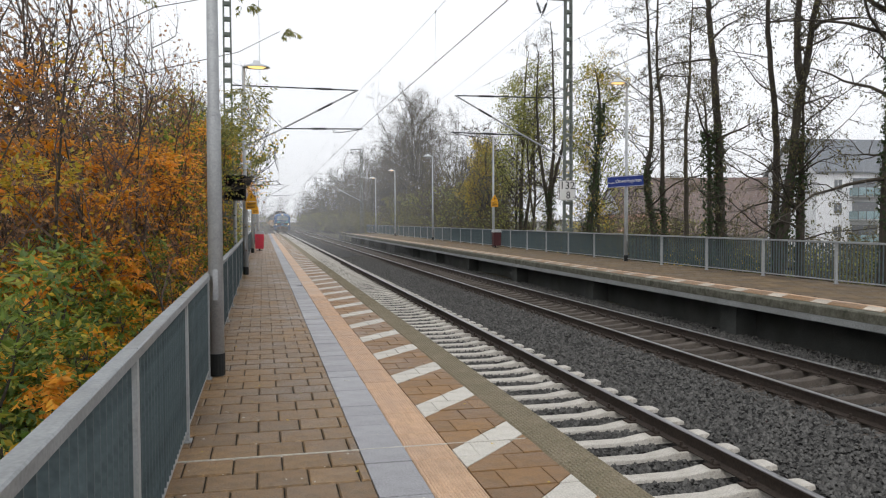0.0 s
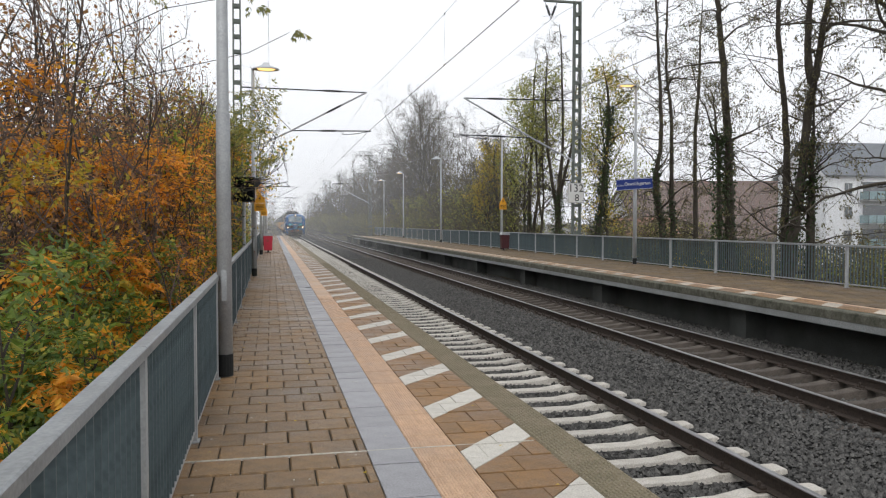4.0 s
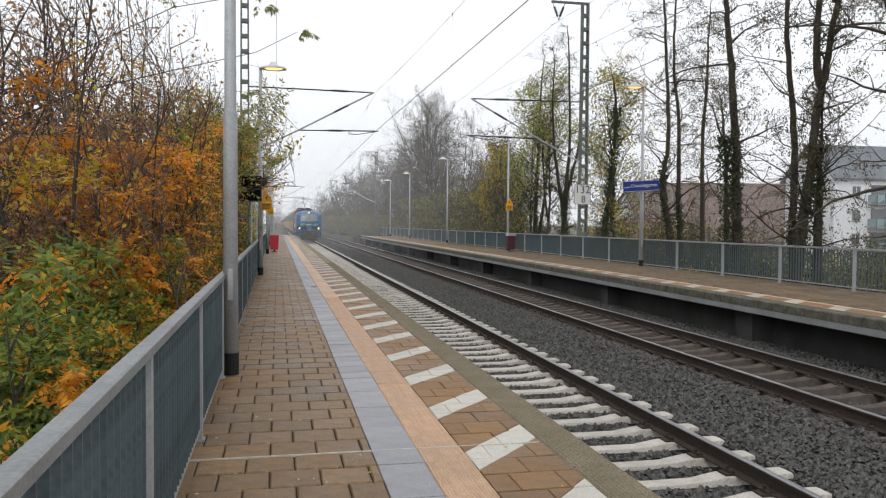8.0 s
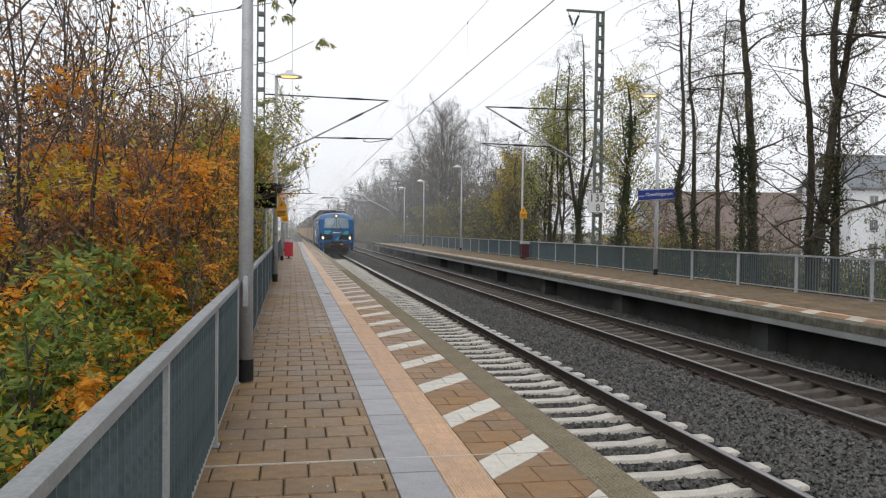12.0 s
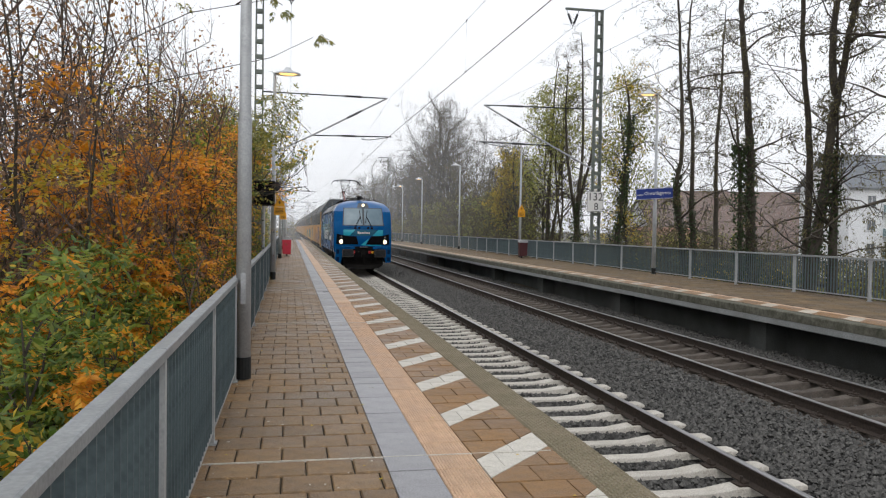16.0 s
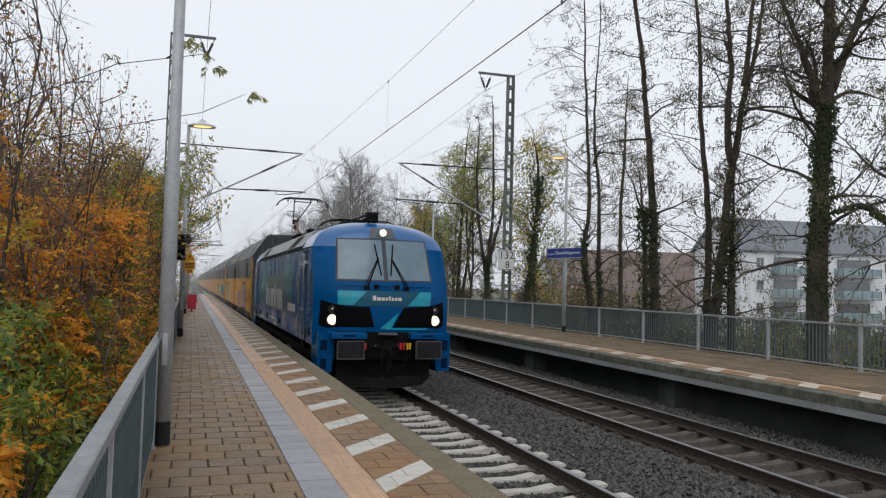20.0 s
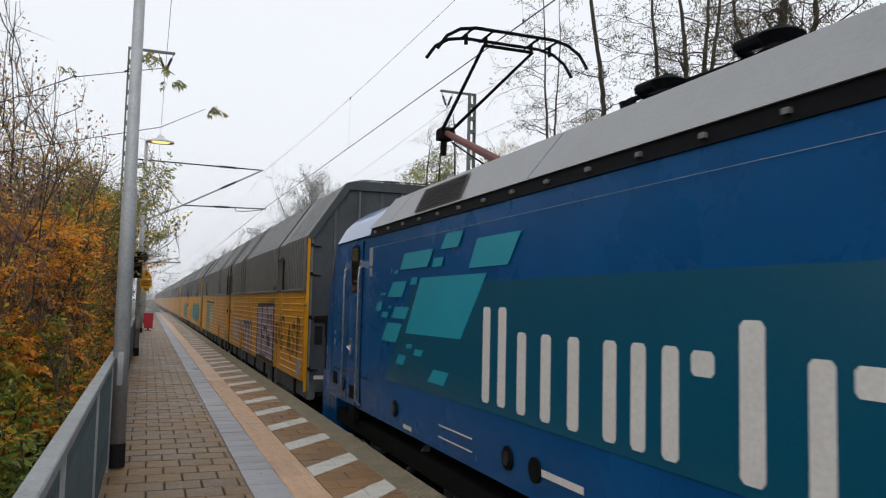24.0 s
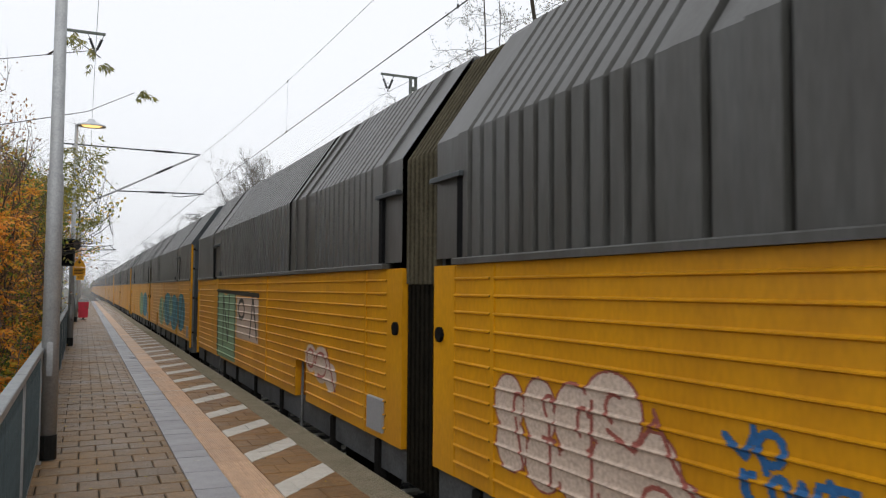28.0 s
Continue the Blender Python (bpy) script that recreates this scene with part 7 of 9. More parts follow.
# ---- trees and shrubs ----
def unit(r):
    while True:
        v = Vector((r.uniform(-1, 1), r.uniform(-1, 1), r.uniform(-1, 1)))
        if 0.05 < v.length < 1:
            return v.normalized()


def limb(r, start, way, length, r0, r1, bend, steps, lift=0.0):
    """A bending limb as points and radii."""
    pts, rad = [start.copy()], [r0]
    p, d = start.copy(), way.normalized()
    for k in range(steps):
        d = (d + bend * unit(r) + Vector((0, 0, lift))).normalized()
        p = p + d * (length / steps)
        pts.append(p.copy())
        rad.append(r0 + (r1 - r0) * (k + 1) / steps)
    return pts, rad


free_limb = limb


def along_limb(pts, u):
    k = min(int(u * (len(pts) - 1)), len(pts) - 2)
    f = u * (len(pts) - 1) - k
    return pts[k].lerp(pts[k + 1], f), (pts[k + 1] - pts[k]).normalized()


def side_way(r, d, angle):
    a = d.cross(unit(r)).normalized()
    return (d * math.cos(angle) + a * math.sin(angle)).normalized()


def grow(r, height, r0, lean, first, limbs, branches, twigs, spread, fork=1, limb_len=0.34, rise=0.06, tw=0.006):
    """Trunk wood, fine wood and the twig tips of one bare tree."""
    wood, fine, tips = Geo(), Geo(), []
    trunks = []
    base = Vector((0, 0, -0.6))
    tp, tr = limb(r, base, Vector((lean, r.uniform(-0.03, 0.03), 1)), height * (0.34 if fork > 1 else 1.0), r0, r0 * (0.62 if fork > 1 else 0.12), 0.055, 12 if fork == 1 else 4, 0.06)
    if fork > 1:
        wood.tube(tp, tr, 10)
        for k in range(fork):
            a = 6.283 * k / fork + r.uniform(-0.5, 0.5)
            q = limb(r, tp[-1], Vector((0.15 * math.cos(a), 0.15 * math.sin(a), 1)), height * 0.72, r0 * 0.58, r0 * 0.06, 0.10, 12, 0.07)
            trunks.append(q)
    else:
        trunks.append((tp, tr))
    for pts, rad in trunks:
        wood.tube(pts, rad, 9)
        for k in range(limbs):
            u = first + (0.97 - first) * (k + r.random()) / limbs
            p, d = along_limb(pts, u)
            ln = height * limb_len * (1.15 - 0.75 * u) * r.uniform(0.6, 1.2)
            rb = max(0.012, r0 * 0.30 * (1.1 - u))
            lp, lr = limb(r, p, side_way(r, d, radians(r.uniform(35, spread))), ln, rb, rb * 0.2, 0.16, 6, rise)
            wood.tube(lp, lr, 5, cap=False)
            for j in range(branches):
                v = 0.2 + 0.8 * (j + r.random()) / branches
                p2, d2 = along_limb(lp, min(v, 0.99))
                bl = ln * r.uniform(0.25, 0.5) * (1.2 - 0.6 * v)
                bp, br = limb(r, p2, side_way(r, d2, radians(r.uniform(25, 65))), bl, max(tw, rb * 0.35), tw * 0.8, 0.22, 2, 0.04)
                fine.tube(bp, br, 3, cap=False)
                for i in range(twigs):
                    w = 0.15 + 0.85 * (i + r.random()) / twigs
                    p3, d3 = along_limb(bp, min(w, 0.99))
                    tl = bl * r.uniform(0.3, 0.65)
                    q, qr = limb(r, p3, side_way(r, d3, radians(r.uniform(20, 60))), tl, tw, 0.003, 0.25, 2, 0.03)
                    spike(fine, q, qr[0] * 1.2)
                    tips.append((q[-1], (q[-1] - q[0]).normalized()))
                    if r.random() < 0.5:
                        tips.append((q[1], (q[-1] - q[0]).normalized()))
    return wood, fine, tips


def leaf(geo, p, d, n, ln, wd):
    """One pointed leaf, broadest below the middle, folded along the middle."""
    s = d.cross(n)
    if s.length < 1e-4:
        return
    s.normalize()
    m = d.cross(s) * (wd * 0.3)
    mid = p + d * (ln * 0.42) + m
    geo.add([p, mid + s * wd, p + d * ln, mid - s * wd], [(0, 1, 2), (0, 2, 3)])


def spike(geo, pts, r0):
    """A thin twig that runs out to a point."""
    p, q = pts[0], pts[-1]
    d = (q - p).normalized()
    a = d.cross(Vector((0.31, 0.17, 0.93)))
    if a.length < 0.05:
        a = d.cross(Vector((1, 0, 0)))
    a.normalize()
    b = d.cross(a)
    geo.add([p + r0 * a, p + r0 * (-0.5 * a + 0.87 * b), p + r0 * (-0.5 * a - 0.87 * b), q], [(0, 1, 3), (1, 2, 3), (2, 0, 3)])


def leaves_at(r, tips, count, size, droop=0.3, scatter=0.06, slim=1.0):
    g = Geo()
    for _ in range(count):
        p, d = tips[r.randrange(len(tips))]
        w = (d + 0.9 * unit(r) + Vector((0, 0, -droop))).normalized()
        leaf(g, p + scatter * unit(r), w, unit(r), size * r.uniform(0.7, 1.3), slim * size * r.uniform(0.22, 0.36))
    return g


def fronds_at(r, tips, count, length, pairs=6, droop=0.45, slim=0.055):
    """Feathered leaves: narrow leaflets in pairs along a drooping stalk."""
    g = Geo()
    for _ in range(count):
        p, d = tips[r.randrange(len(tips))]
        ln = length * r.uniform(0.65, 1.25)
        way = (d * 0.5 + 0.9 * unit(r) + Vector((0, 0, -0.05))).normalized()
        n = Vector((r.uniform(-0.5, 0.5), r.uniform(-0.5, 0.5), 1)).normalized()
        p = p + 0.05 * unit(r)
        for k in range(pairs):
            way = (way + Vector((0, 0, -droop / pairs))).normalized()
            p = p + way * (ln / pairs)
            s = way.cross(n)
            if s.length < 0.05:
                continue
            s.normalize()
            for q in (-1, 1):
                if r.random() < 0.12:
                    continue
                leaf(g, p, (q * s * 0.8 + way * 0.5 + Vector((0, 0, r.uniform(-0.6, 0.0)))).normalized(), (n + 0.6 * unit(r)).normalized(), ln * r.uniform(0.22, 0.36), ln * slim)
        leaf(g, p, way, n, ln * 0.3, ln * slim)
    return g


def ivy_on(r, height, r0, lean, count, thick=0.35, size=0.11):
    g = Geo()
    for _ in range(count):
        z = height * r.random() ** 1.2
        a = r.uniform(0, 6.283)
        rad = r0 + thick * r.random() * (1 - 0.5 * z / height) * (0.7 + 0.5 * math.sin(z * 2.1 + a))
        p = Vector((lean * z + rad * math.cos(a), rad * math.sin(a), z - 0.5))
        n = Vector((math.cos(a), math.sin(a), 0.4))
        leaf(g, p, (unit(r) + Vector((0, 0, -0.8))).normalized(), n, size * r.uniform(0.7, 1.4), size * 0.42)
    return g


def tree_thing(name, label, category, group, seed, at, bark, twig, grown, leaves=(), ivy=None):
    t = thing(name, label, category, group)
    wood, fine, tips = grown
    part("trunk", wood.mesh("trunk", bark, True), None, t)
    tagged(part("twig_mass", fine.mesh("twig_mass", twig), None, t, "fine bare twigs"), kind="stuff")
    for g, m, lb in leaves:
        if g.v:
            tagged(part("foliage", g.mesh("foliage", m), None, t, lb), kind="stuff")
    if ivy:
        tagged(part("ivy", ivy.mesh("ivy", M_IVY), None, t, "dark ivy round the trunk"), kind="stuff")
    t.matrix_basis = at
    return t


def smooth_stem(r, ctrl, top, wander):
    """Points along a wavy stem through a few places (x, z), drawn on up to its top."""
    (xa, za), (xb, zb) = ctrl[-2], ctrl[-1]
    slope = max(-0.12, min(0.12, (xb - xa) / max(0.5, zb - za)))
    c = [(x, 0.0, z) for x, z in ctrl]
    z = zb
    while z < top - 0.5:
        z = min(top, z + 2.2)
        c.append((c[-1][0] + slope * 2.2 + r.uniform(-0.18, 0.18), c[-1][1] + r.uniform(-0.25, 0.25), z))
    c = [Vector(p) for p in c]
    pts = []
    for k in range(len(c) - 1):
        p0, p1, p2, p3 = c[max(0, k - 1)], c[k], c[k + 1], c[min(len(c) - 1, k + 2)]
        for i in range(4):
            u = i / 4
            q = 0.5 * (2 * p1 + (p2 - p0) * u + (2 * p0 - 5 * p1 + 4 * p2 - p3) * u * u + (3 * p1 - p0 - 3 * p2 + p3) * u ** 3)
            pts.append(q + Vector((r.uniform(-wander, wander), r.uniform(-wander, wander), 0)))
    return pts + [c[-1]]


def stemmed_tree(seed, y, stems, label, limbs=26, leaf_n=3000, ivy=(), reach=2.4, mat_leaf=None):
    """A slender tree: stems (base radius, top, places x and z), short drooping side limbs, twigs and hanging leaves."""
    r = random.Random(seed)
    wood, fine, tips, vine = Geo(), Geo(), [], Geo()
    base = ground_height(stems[0][2][0][0], y)
    for r0, top, ctrl in stems:
        short = r0 < 0.08 or len(ctrl) < 4 and top <= ctrl[-1][1] + 0.6
        pts = smooth_stem(r, ctrl, top, 0.025)
        n = len(pts)
        rad = [max(0.015, r0 * (1.0 - 0.93 * (k / (n - 1)) ** 0.8) * (1 + 0.35 * math.exp(-k * 0.8)) * r.uniform(0.94, 1.06)) for k in range(n)]
        wood.tube(pts, rad, 10)
        number = limbs // 4 if short else limbs if r0 > 0.125 else limbs // 2
        for k in range(number):
            u = 0.12 + 0.86 * (k + r.random()) / number
            p, d = along_limb(pts, u)
            rs = r0 * (1 - 0.85 * u)
            ln = reach * (1.2 - 0.7 * u) * (0.6 if short else 1.0) * r.choice((0.35, 0.6, 0.8, 1.0, 1.3, 1.6))
            rb = max(0.010, min(0.060, rs * 0.26 * r.uniform(0.5, 1.5)))
            lp, lr = limb(r, p, side_way(r, d, radians(r.uniform(45, 88))), ln, rb, 0.006, 0.27, 8, r.choice((0.05, -0.02, -0.07)))
            wood.tube(lp, lr, 5, cap=False)
            for j in range(5):
                v = 0.12 + 0.87 * (j + r.random()) / 5
                p2, d2 = along_limb(lp, min(v, 0.99))
                bl = (0.35 + 0.32 * ln) * r.uniform(0.5, 1.1) * (1.2 - 0.5 * v)
                bp, br = limb(r, p2, side_way(r, d2, radians(r.uniform(25, 75))), bl, rb * 0.35 + 0.002, 0.004, 0.28, 4, r.uniform(-0.06, 0.06))
                fine.tube(bp, br, 3, cap=False)
                for i in range(5):
                    w = 0.2 + 0.79 * (i + r.random()) / 5
                    p3, d3 = along_limb(bp, min(w, 0.99))
                    q, qr = limb(r, p3, side_way(r, d3, radians(r.uniform(20, 70))), bl * r.uniform(0.25, 0.6), 0.005, 0.003, 0.3, 2, -0.05)
                    spike(fine, q, qr[0] * 1.2)
                    tips.append((q[-1], (q[-1] - q[0]).normalized()))
                    tips.append((q[1], (q[-1] - q[0]).normalized()))
    hubs = [tips[r.randrange(len(tips))] for _ in range(max(30, leaf_n // 4))]
    lv = leaves_at(r, hubs, int(leaf_n * 1.25), 0.105, 1.1, 0.15, 0.6)
    for k, z0, z1, count, thick in ivy:
        r0, top, ctrl = stems[k]
        pts = smooth_stem(random.Random(seed), ctrl, top, 0.0)
        inside = [p for p in pts if z0 - 1.0 <= p.z <= z1 + 0.5]
        for _ in range(count):
            j = r.randrange(len(inside) - 1)
            p = inside[j].lerp(inside[j + 1], r.random())
            a_ = r.uniform(0, 6.283)
            out = Vector((math.cos(a_), math.sin(a_), 0))
            lump = 0.45 + 0.55 * noise.noise((p.z * 0.9 + seed, a_ * 0.6, 1.0))
            leaf(vine, p + out * (r0 * 0.6 + thick * max(0.05, lump) * r.random() ** 0.6), (0.8 * unit(r) + Vector((0, 0, -0.7))).normalized(), out + 0.5 * unit(r), r.uniform(0.07, 0.14), 0.042)
    t = thing("tree", label, "tree", "trees behind the opposite platform")
    part("trunk", wood.mesh("trunk", M_BARK, True), None, t)
    tagged(part("twig_mass", fine.mesh("twig_mass", M_TWIG), None, t, "fine bare twigs"), kind="stuff")
    tagged(part("foliage", lv.mesh("foliage", mat_leaf or M_LEAF_OLIVE), None, t, "sparse withered hanging leaves"), kind="stuff")
    if vine.v:
        tagged(part("ivy", vine.mesh("ivy", M_IVY), None, t, "dark ivy round the trunk"), kind="stuff")
    t.matrix_basis = pose(0, y, 0)
    return t


BARE = "tall slender tree with dark trunk and sparse withered leaves"
IVIED = "tall dark tree with ivy-clad trunk and sparse withered leaves"
stemmed_tree(101, 32.0, [(0.16, 17, [(17.2, -2.3), (17.06, 1.02), (16.76, 2.52), (16.68, 3.52), (16.93, 5.03), (16.89, 6.77), (16.77, 8.75), (16.69, 10.23), (16.58, 11.7)]), (0.14, 16, [(17.4, -2.3), (17.55, 1.03), (17.44, 2.53), (17.45, 4.79), (17.36, 6.54), (17.13, 8.52), (17.15, 10.26), (17.2, 11.75)]), (0.07, 8.2, [(17.15, 7.4), (17.47, 7.91), (18.57, 7.92), (19.68, 8.19)])], "pair of slender trunks from one foot with sparse leaves", 38, 4200, [(0, -1.5, 4.5, 900, 0.30), (1, -1.5, 3.0, 500, 0.25)])
stemmed_tree(102, 26.5, [(0.21, 22, [(16.95, -2.3), (16.9, 0.7), (16.81, 2.82), (16.77, 4.29), (16.62, 5.97), (16.52, 7.43), (16.32, 8.88), (16.23, 10.12)]), (0.12, 6.36, [(16.45, -1.5), (16.42, 1.12), (16.36, 3.86), (16.22, 5.12), (16.11, 6.16), (16.03, 6.36)])], IVIED, 28, 4400, [(0, -1.5, 5.0, 1000, 0.30), (1, -1.5, 4.6, 1800, 0.70)])
stemmed_tree(103, 23.3, [(0.15, 21, [(16.9, -2.3), (16.88, 0.81), (16.93, 2.7), (16.92, 4.05), (16.80, 5.6), (16.59, 7.1), (16.52, 8.5), (16.53, 9.7), (16.42, 11.01), (16.27, 12.23)])], BARE, 28, 3000, [(0, -1.5, 1.5, 300, 0.3)])
stemmed_tree(104, 22.3, [(0.20, 21, [(16.2, -2.3), (16.40, 0.6), (16.55, 1.54), (16.73, 3.08), (16.89, 4.45), (17.01, 5.43), (17.15, 6.03), (17.36, 7.23), (17.52, 8.25), (17.78, 9.07), (18.03, 9.91), (18.22, 11.15), (18.39, 12.2)]), (0.14, 20, [(17.15, 6.03), (16.93, 6.61), (16.93, 7.99), (17.02, 9.39), (16.92, 10.57), (16.77, 11.95)]), (0.12, 19, [(17.59, 8.75), (17.69, 9.47), (17.78, 10.69), (17.93, 12.13)]), (0.19, 6.3, [(17.05, -2.3), (17.09, 1.55), (17.11, 3.1), (17.15, 4.46), (17.15, 6.2)]), (0.075, 8.12, [(17.55, 7.75), (17.95, 7.97), (18.81, 8.11), (19.69, 8.12), (20.45, 7.82)])], "dark twin-stemmed tree with sparse withered leaves", 34, 7600, [(0, -1.5, 3.8, 700, 0.25), (3, -1.5, 4.2, 700, 0.28)])
stemmed_tree(105, 18.2, [(0.34, 21, [(16.8, -2.3), (16.80, 0.9), (16.84, 2.92), (16.93, 4.09), (16.98, 5.43), (17.07, 6.45), (17.16, 7.48), (17.21, 8.68), (17.26, 9.72), (17.31, 10.59)]), (0.14, 17, [(17.01, 7.04), (16.74, 7.43), (16.57, 7.92), (16.28, 8.57), (16.03, 9.13), (15.74, 9.68), (15.5, 10.32)]), (0.17, 18, [(17.29, 7.66), (17.64, 8.39), (17.93, 8.94), (18.26, 9.68), (18.49, 10.24), (18.63, 10.79)]), (0.078, 9.2, [(16.9, 7.11), (16.74, 8.28), (16.53, 8.77), (16.22, 9.07), (15.91, 9.19)]), (0.078, 10.24, [(18.26, 9.6), (18.94, 9.95), (19.63, 10.19), (20.33, 10.18), (21.23, 10.24)]), (0.078, 7.6, [(17.29, 7.24), (17.81, 7.55), (18.47, 7.62), (19.14, 7.51), (19.94, 7.56)]), (0.078, 13, [(17.23, 8.86), (17.6, 9.42), (17.93, 9.99), (18.09, 10.54)])], "large dark tree with forked crown and ivy-clad trunk", 38, 10500, [(0, -1.5, 6.8, 3000, 0.30)], 3.0)
stemmed_tree(106, 39.0, [(0.20, 9.6, [(17.0, -2.3), (17.0, 1.0), (17.35, 4.0), (17.6, 7.14), (17.44, 8.95)])], "leaning trunk wrapped in ivy with yellowing leaves", 22, 2600, [(0, -1.5, 7.6, 3200, 0.55)], 1.7, M_LEAF_YELLOW)
stemmed_tree(107, 45.0, [(0.22, 13.5, [(17.0, -2.3), (17.0, 1.3), (17.1, 4.0), (17.3, 6.0), (17.2, 11.4)]), (0.15, 11, [(17.0, 2.4), (17.2, 3.6), (17.9, 6.2), (18.1, 9.0)]), (0.14, 12, [(17.0, 2.0), (16.7, 3.6), (16.3, 6.5), (16.2, 9.0)])], "bare tree with upright dark stems and a leafy foot", 24, 1800, [(0, -1.5, 3.0, 1600, 0.55)], 1.8)
stemmed_tree(108, 16.0, [(0.30, 15, [(19.5, -2.6), (19.4, -0.04), (19.02, 2.44), (18.53, 3.51), (18.17, 4.43), (17.91, 4.95), (18.23, 5.76), (18.67, 6.82), (18.97, 8.46), (19.11, 10.09)]), (0.079, 5.1, [(17.91, 4.91), (17.46, 5.03), (17.16, 5.08), (16.77, 5.1)]), (0.079, 6.06, [(18.08, 5.43), (17.78, 6.03), (17.17, 6.06), (16.58, 5.82)]), (0.06, 6.67, [(17.78, 6.11), (17.62, 6.38), (17.55, 6.63), (17.18, 6.67)]), (0.12, 3.97, [(18.98, 2.6), (17.95, 3.03), (16.95, 3.59), (16.17, 3.97), (15.31, 3.73)]), (0.075, 8.34, [(18.67, 6.98), (18.22, 7.41), (17.6, 7.5), (17.2, 7.92), (16.8, 8.34)])], "gnarled dark tree with crooked mossy limbs and withered leaves", 22, 4000, [(0, -1.5, 4.0, 900, 0.35), (4, 2.0, 4.4, 700, 0.14)], 2.4)
stemmed_tree(112, 36.0, [(0.17, 13, [(21.0, -3.4), (21.0, 1.0), (20.9, 5.0), (21.1, 9.0)])], BARE, 30, 2200, [], 2.2)
stemmed_tree(115, 50.4, [(0.20, 13, [(17.0, -2.3), (17.0, 1.28), (17.1, 5.0), (17.3, 10.67)]), (0.13, 12, [(17.1, 0.0), (17.6, 3.0), (17.9, 7.0), (18.0, 9.5)])], "upright half-bare tree with dark stems", 24, 1500, [(0, -1.5, 2.5, 700, 0.5)], 1.8)


# half-bare yellow-green trees and a far row of bare ones, copied along the line
def leafy_tree(seed, h, r0, n, m, label):
    r = random.Random(seed)
    gr = grow(r, h, r0, 0.0, 0.06, 22, 6, 5, 60, 2, 0.25, 0.10)
    return tree_thing("tree", label, "tree", "trees behind the opposite platform", seed, pose(0, 0, 0), M_BARK, M_TWIG, gr, [(leaves_at(r, gr[2], n, 0.14, 1.2, 0.30), m, "hanging autumn leaves")])


w1 = leafy_tree(201, 12.5, 0.13, 5200, M_WILLOW, "slender tree with hanging yellow-green leaves")
w1.matrix_basis = pose(16.6, 47.5, ground_height(16.6, 47.5))
copy_thing(w1, pose(17.4, 52.0, ground_height(17, 52), 0, 0, 130))
copy_thing(w1, pose(18.5, 41.0, ground_height(18, 41) - 1.0, 0, 0, 250))
w2t = leafy_tree(202, 9, 0.12, 7000, M_LEAF_YELLOW, "half-bare tree with thin yellow leaves")
w2t.matrix_basis = pose(16.4, 58.0, ground_height(16, 58))

bare = []
for sd, h in ((301, 17.0), (302, 15.5), (303, 18.5)):
    r = random.Random(sd)
    gr = grow(r, h, 0.15, 0.0, 0.03, 15, 6, 6, 74, 3, 0.34, 0.09, 0.011)
    b = tree_thing("tree", "bare grey-brown tree with dense fine twigs in a row", "tree", "row of bare trees along the line", sd, pose(0, 0, 0), M_BARK, M_TWIG_PALE, gr, [(leaves_at(r, gr[2], 500, 0.14, 0.5, 0.15), M_LEAF_OLIVE, "few withered leaves")])
    bare.append(b)
bare[0].matrix_basis = pose(17.5, 88.0, -2.0)
bare[1].matrix_basis = pose(19.5, 96.0, -1.5)
bare[2].matrix_basis = pose(18.5, 104.0, -1.0)
copy_thing(bare[0], pose(19.0, 99.0, 0.2, 0, 0, 140))
copy_thing(bare[1], pose(17.6, 92.0, -1.0, 0, 0, 200))
r = random.Random(304)
gr = grow(r, 10.5, 0.10, 0.0, 0.03, 14, 6, 7, 62, 3, 0.27, 0.10, 0.009)
low_tree = tree_thing("tree", "small bare grey-brown tree with fine twigs in a row", "tree", "row of bare trees along the line", 304, pose(0, 0, 0), M_BARK, M_TWIG_PALE, gr, [(leaves_at(r, gr[2], 900, 0.13, 0.5, 0.15), M_LEAF_OLIVE, "few withered leaves")])
low_tree.matrix_basis = pose(17.0, 57.0, -2.2)
r = random.Random(5)
for k in range(7):
    copy_thing(low_tree, pose(r.uniform(16.2, 21.0), 60 + 3.4 * k + r.uniform(-1, 1), -2.4 + r.uniform(-1.0, 0.2), 0, 0, r.uniform(0, 360)))
for k in range(28):
    y = 90 + 5.0 * k + r.uniform(-1.5, 1.5)
    copy_thing(bare[k % 3], pose(r.uniform(16.5, 24.0), y, -3.0 + r.uniform(-1.8, 0.2), 0, 0, r.uniform(0, 360)))
for k in range(12):
    y = 62 + 11.0 * k + r.uniform(-2, 2)
    copy_thing(bare[k % 3], pose(r.uniform(-9.5, -5.0), y, -4.2 + r.uniform(-1.5, 0), 0, 0, r.uniform(0, 360)))


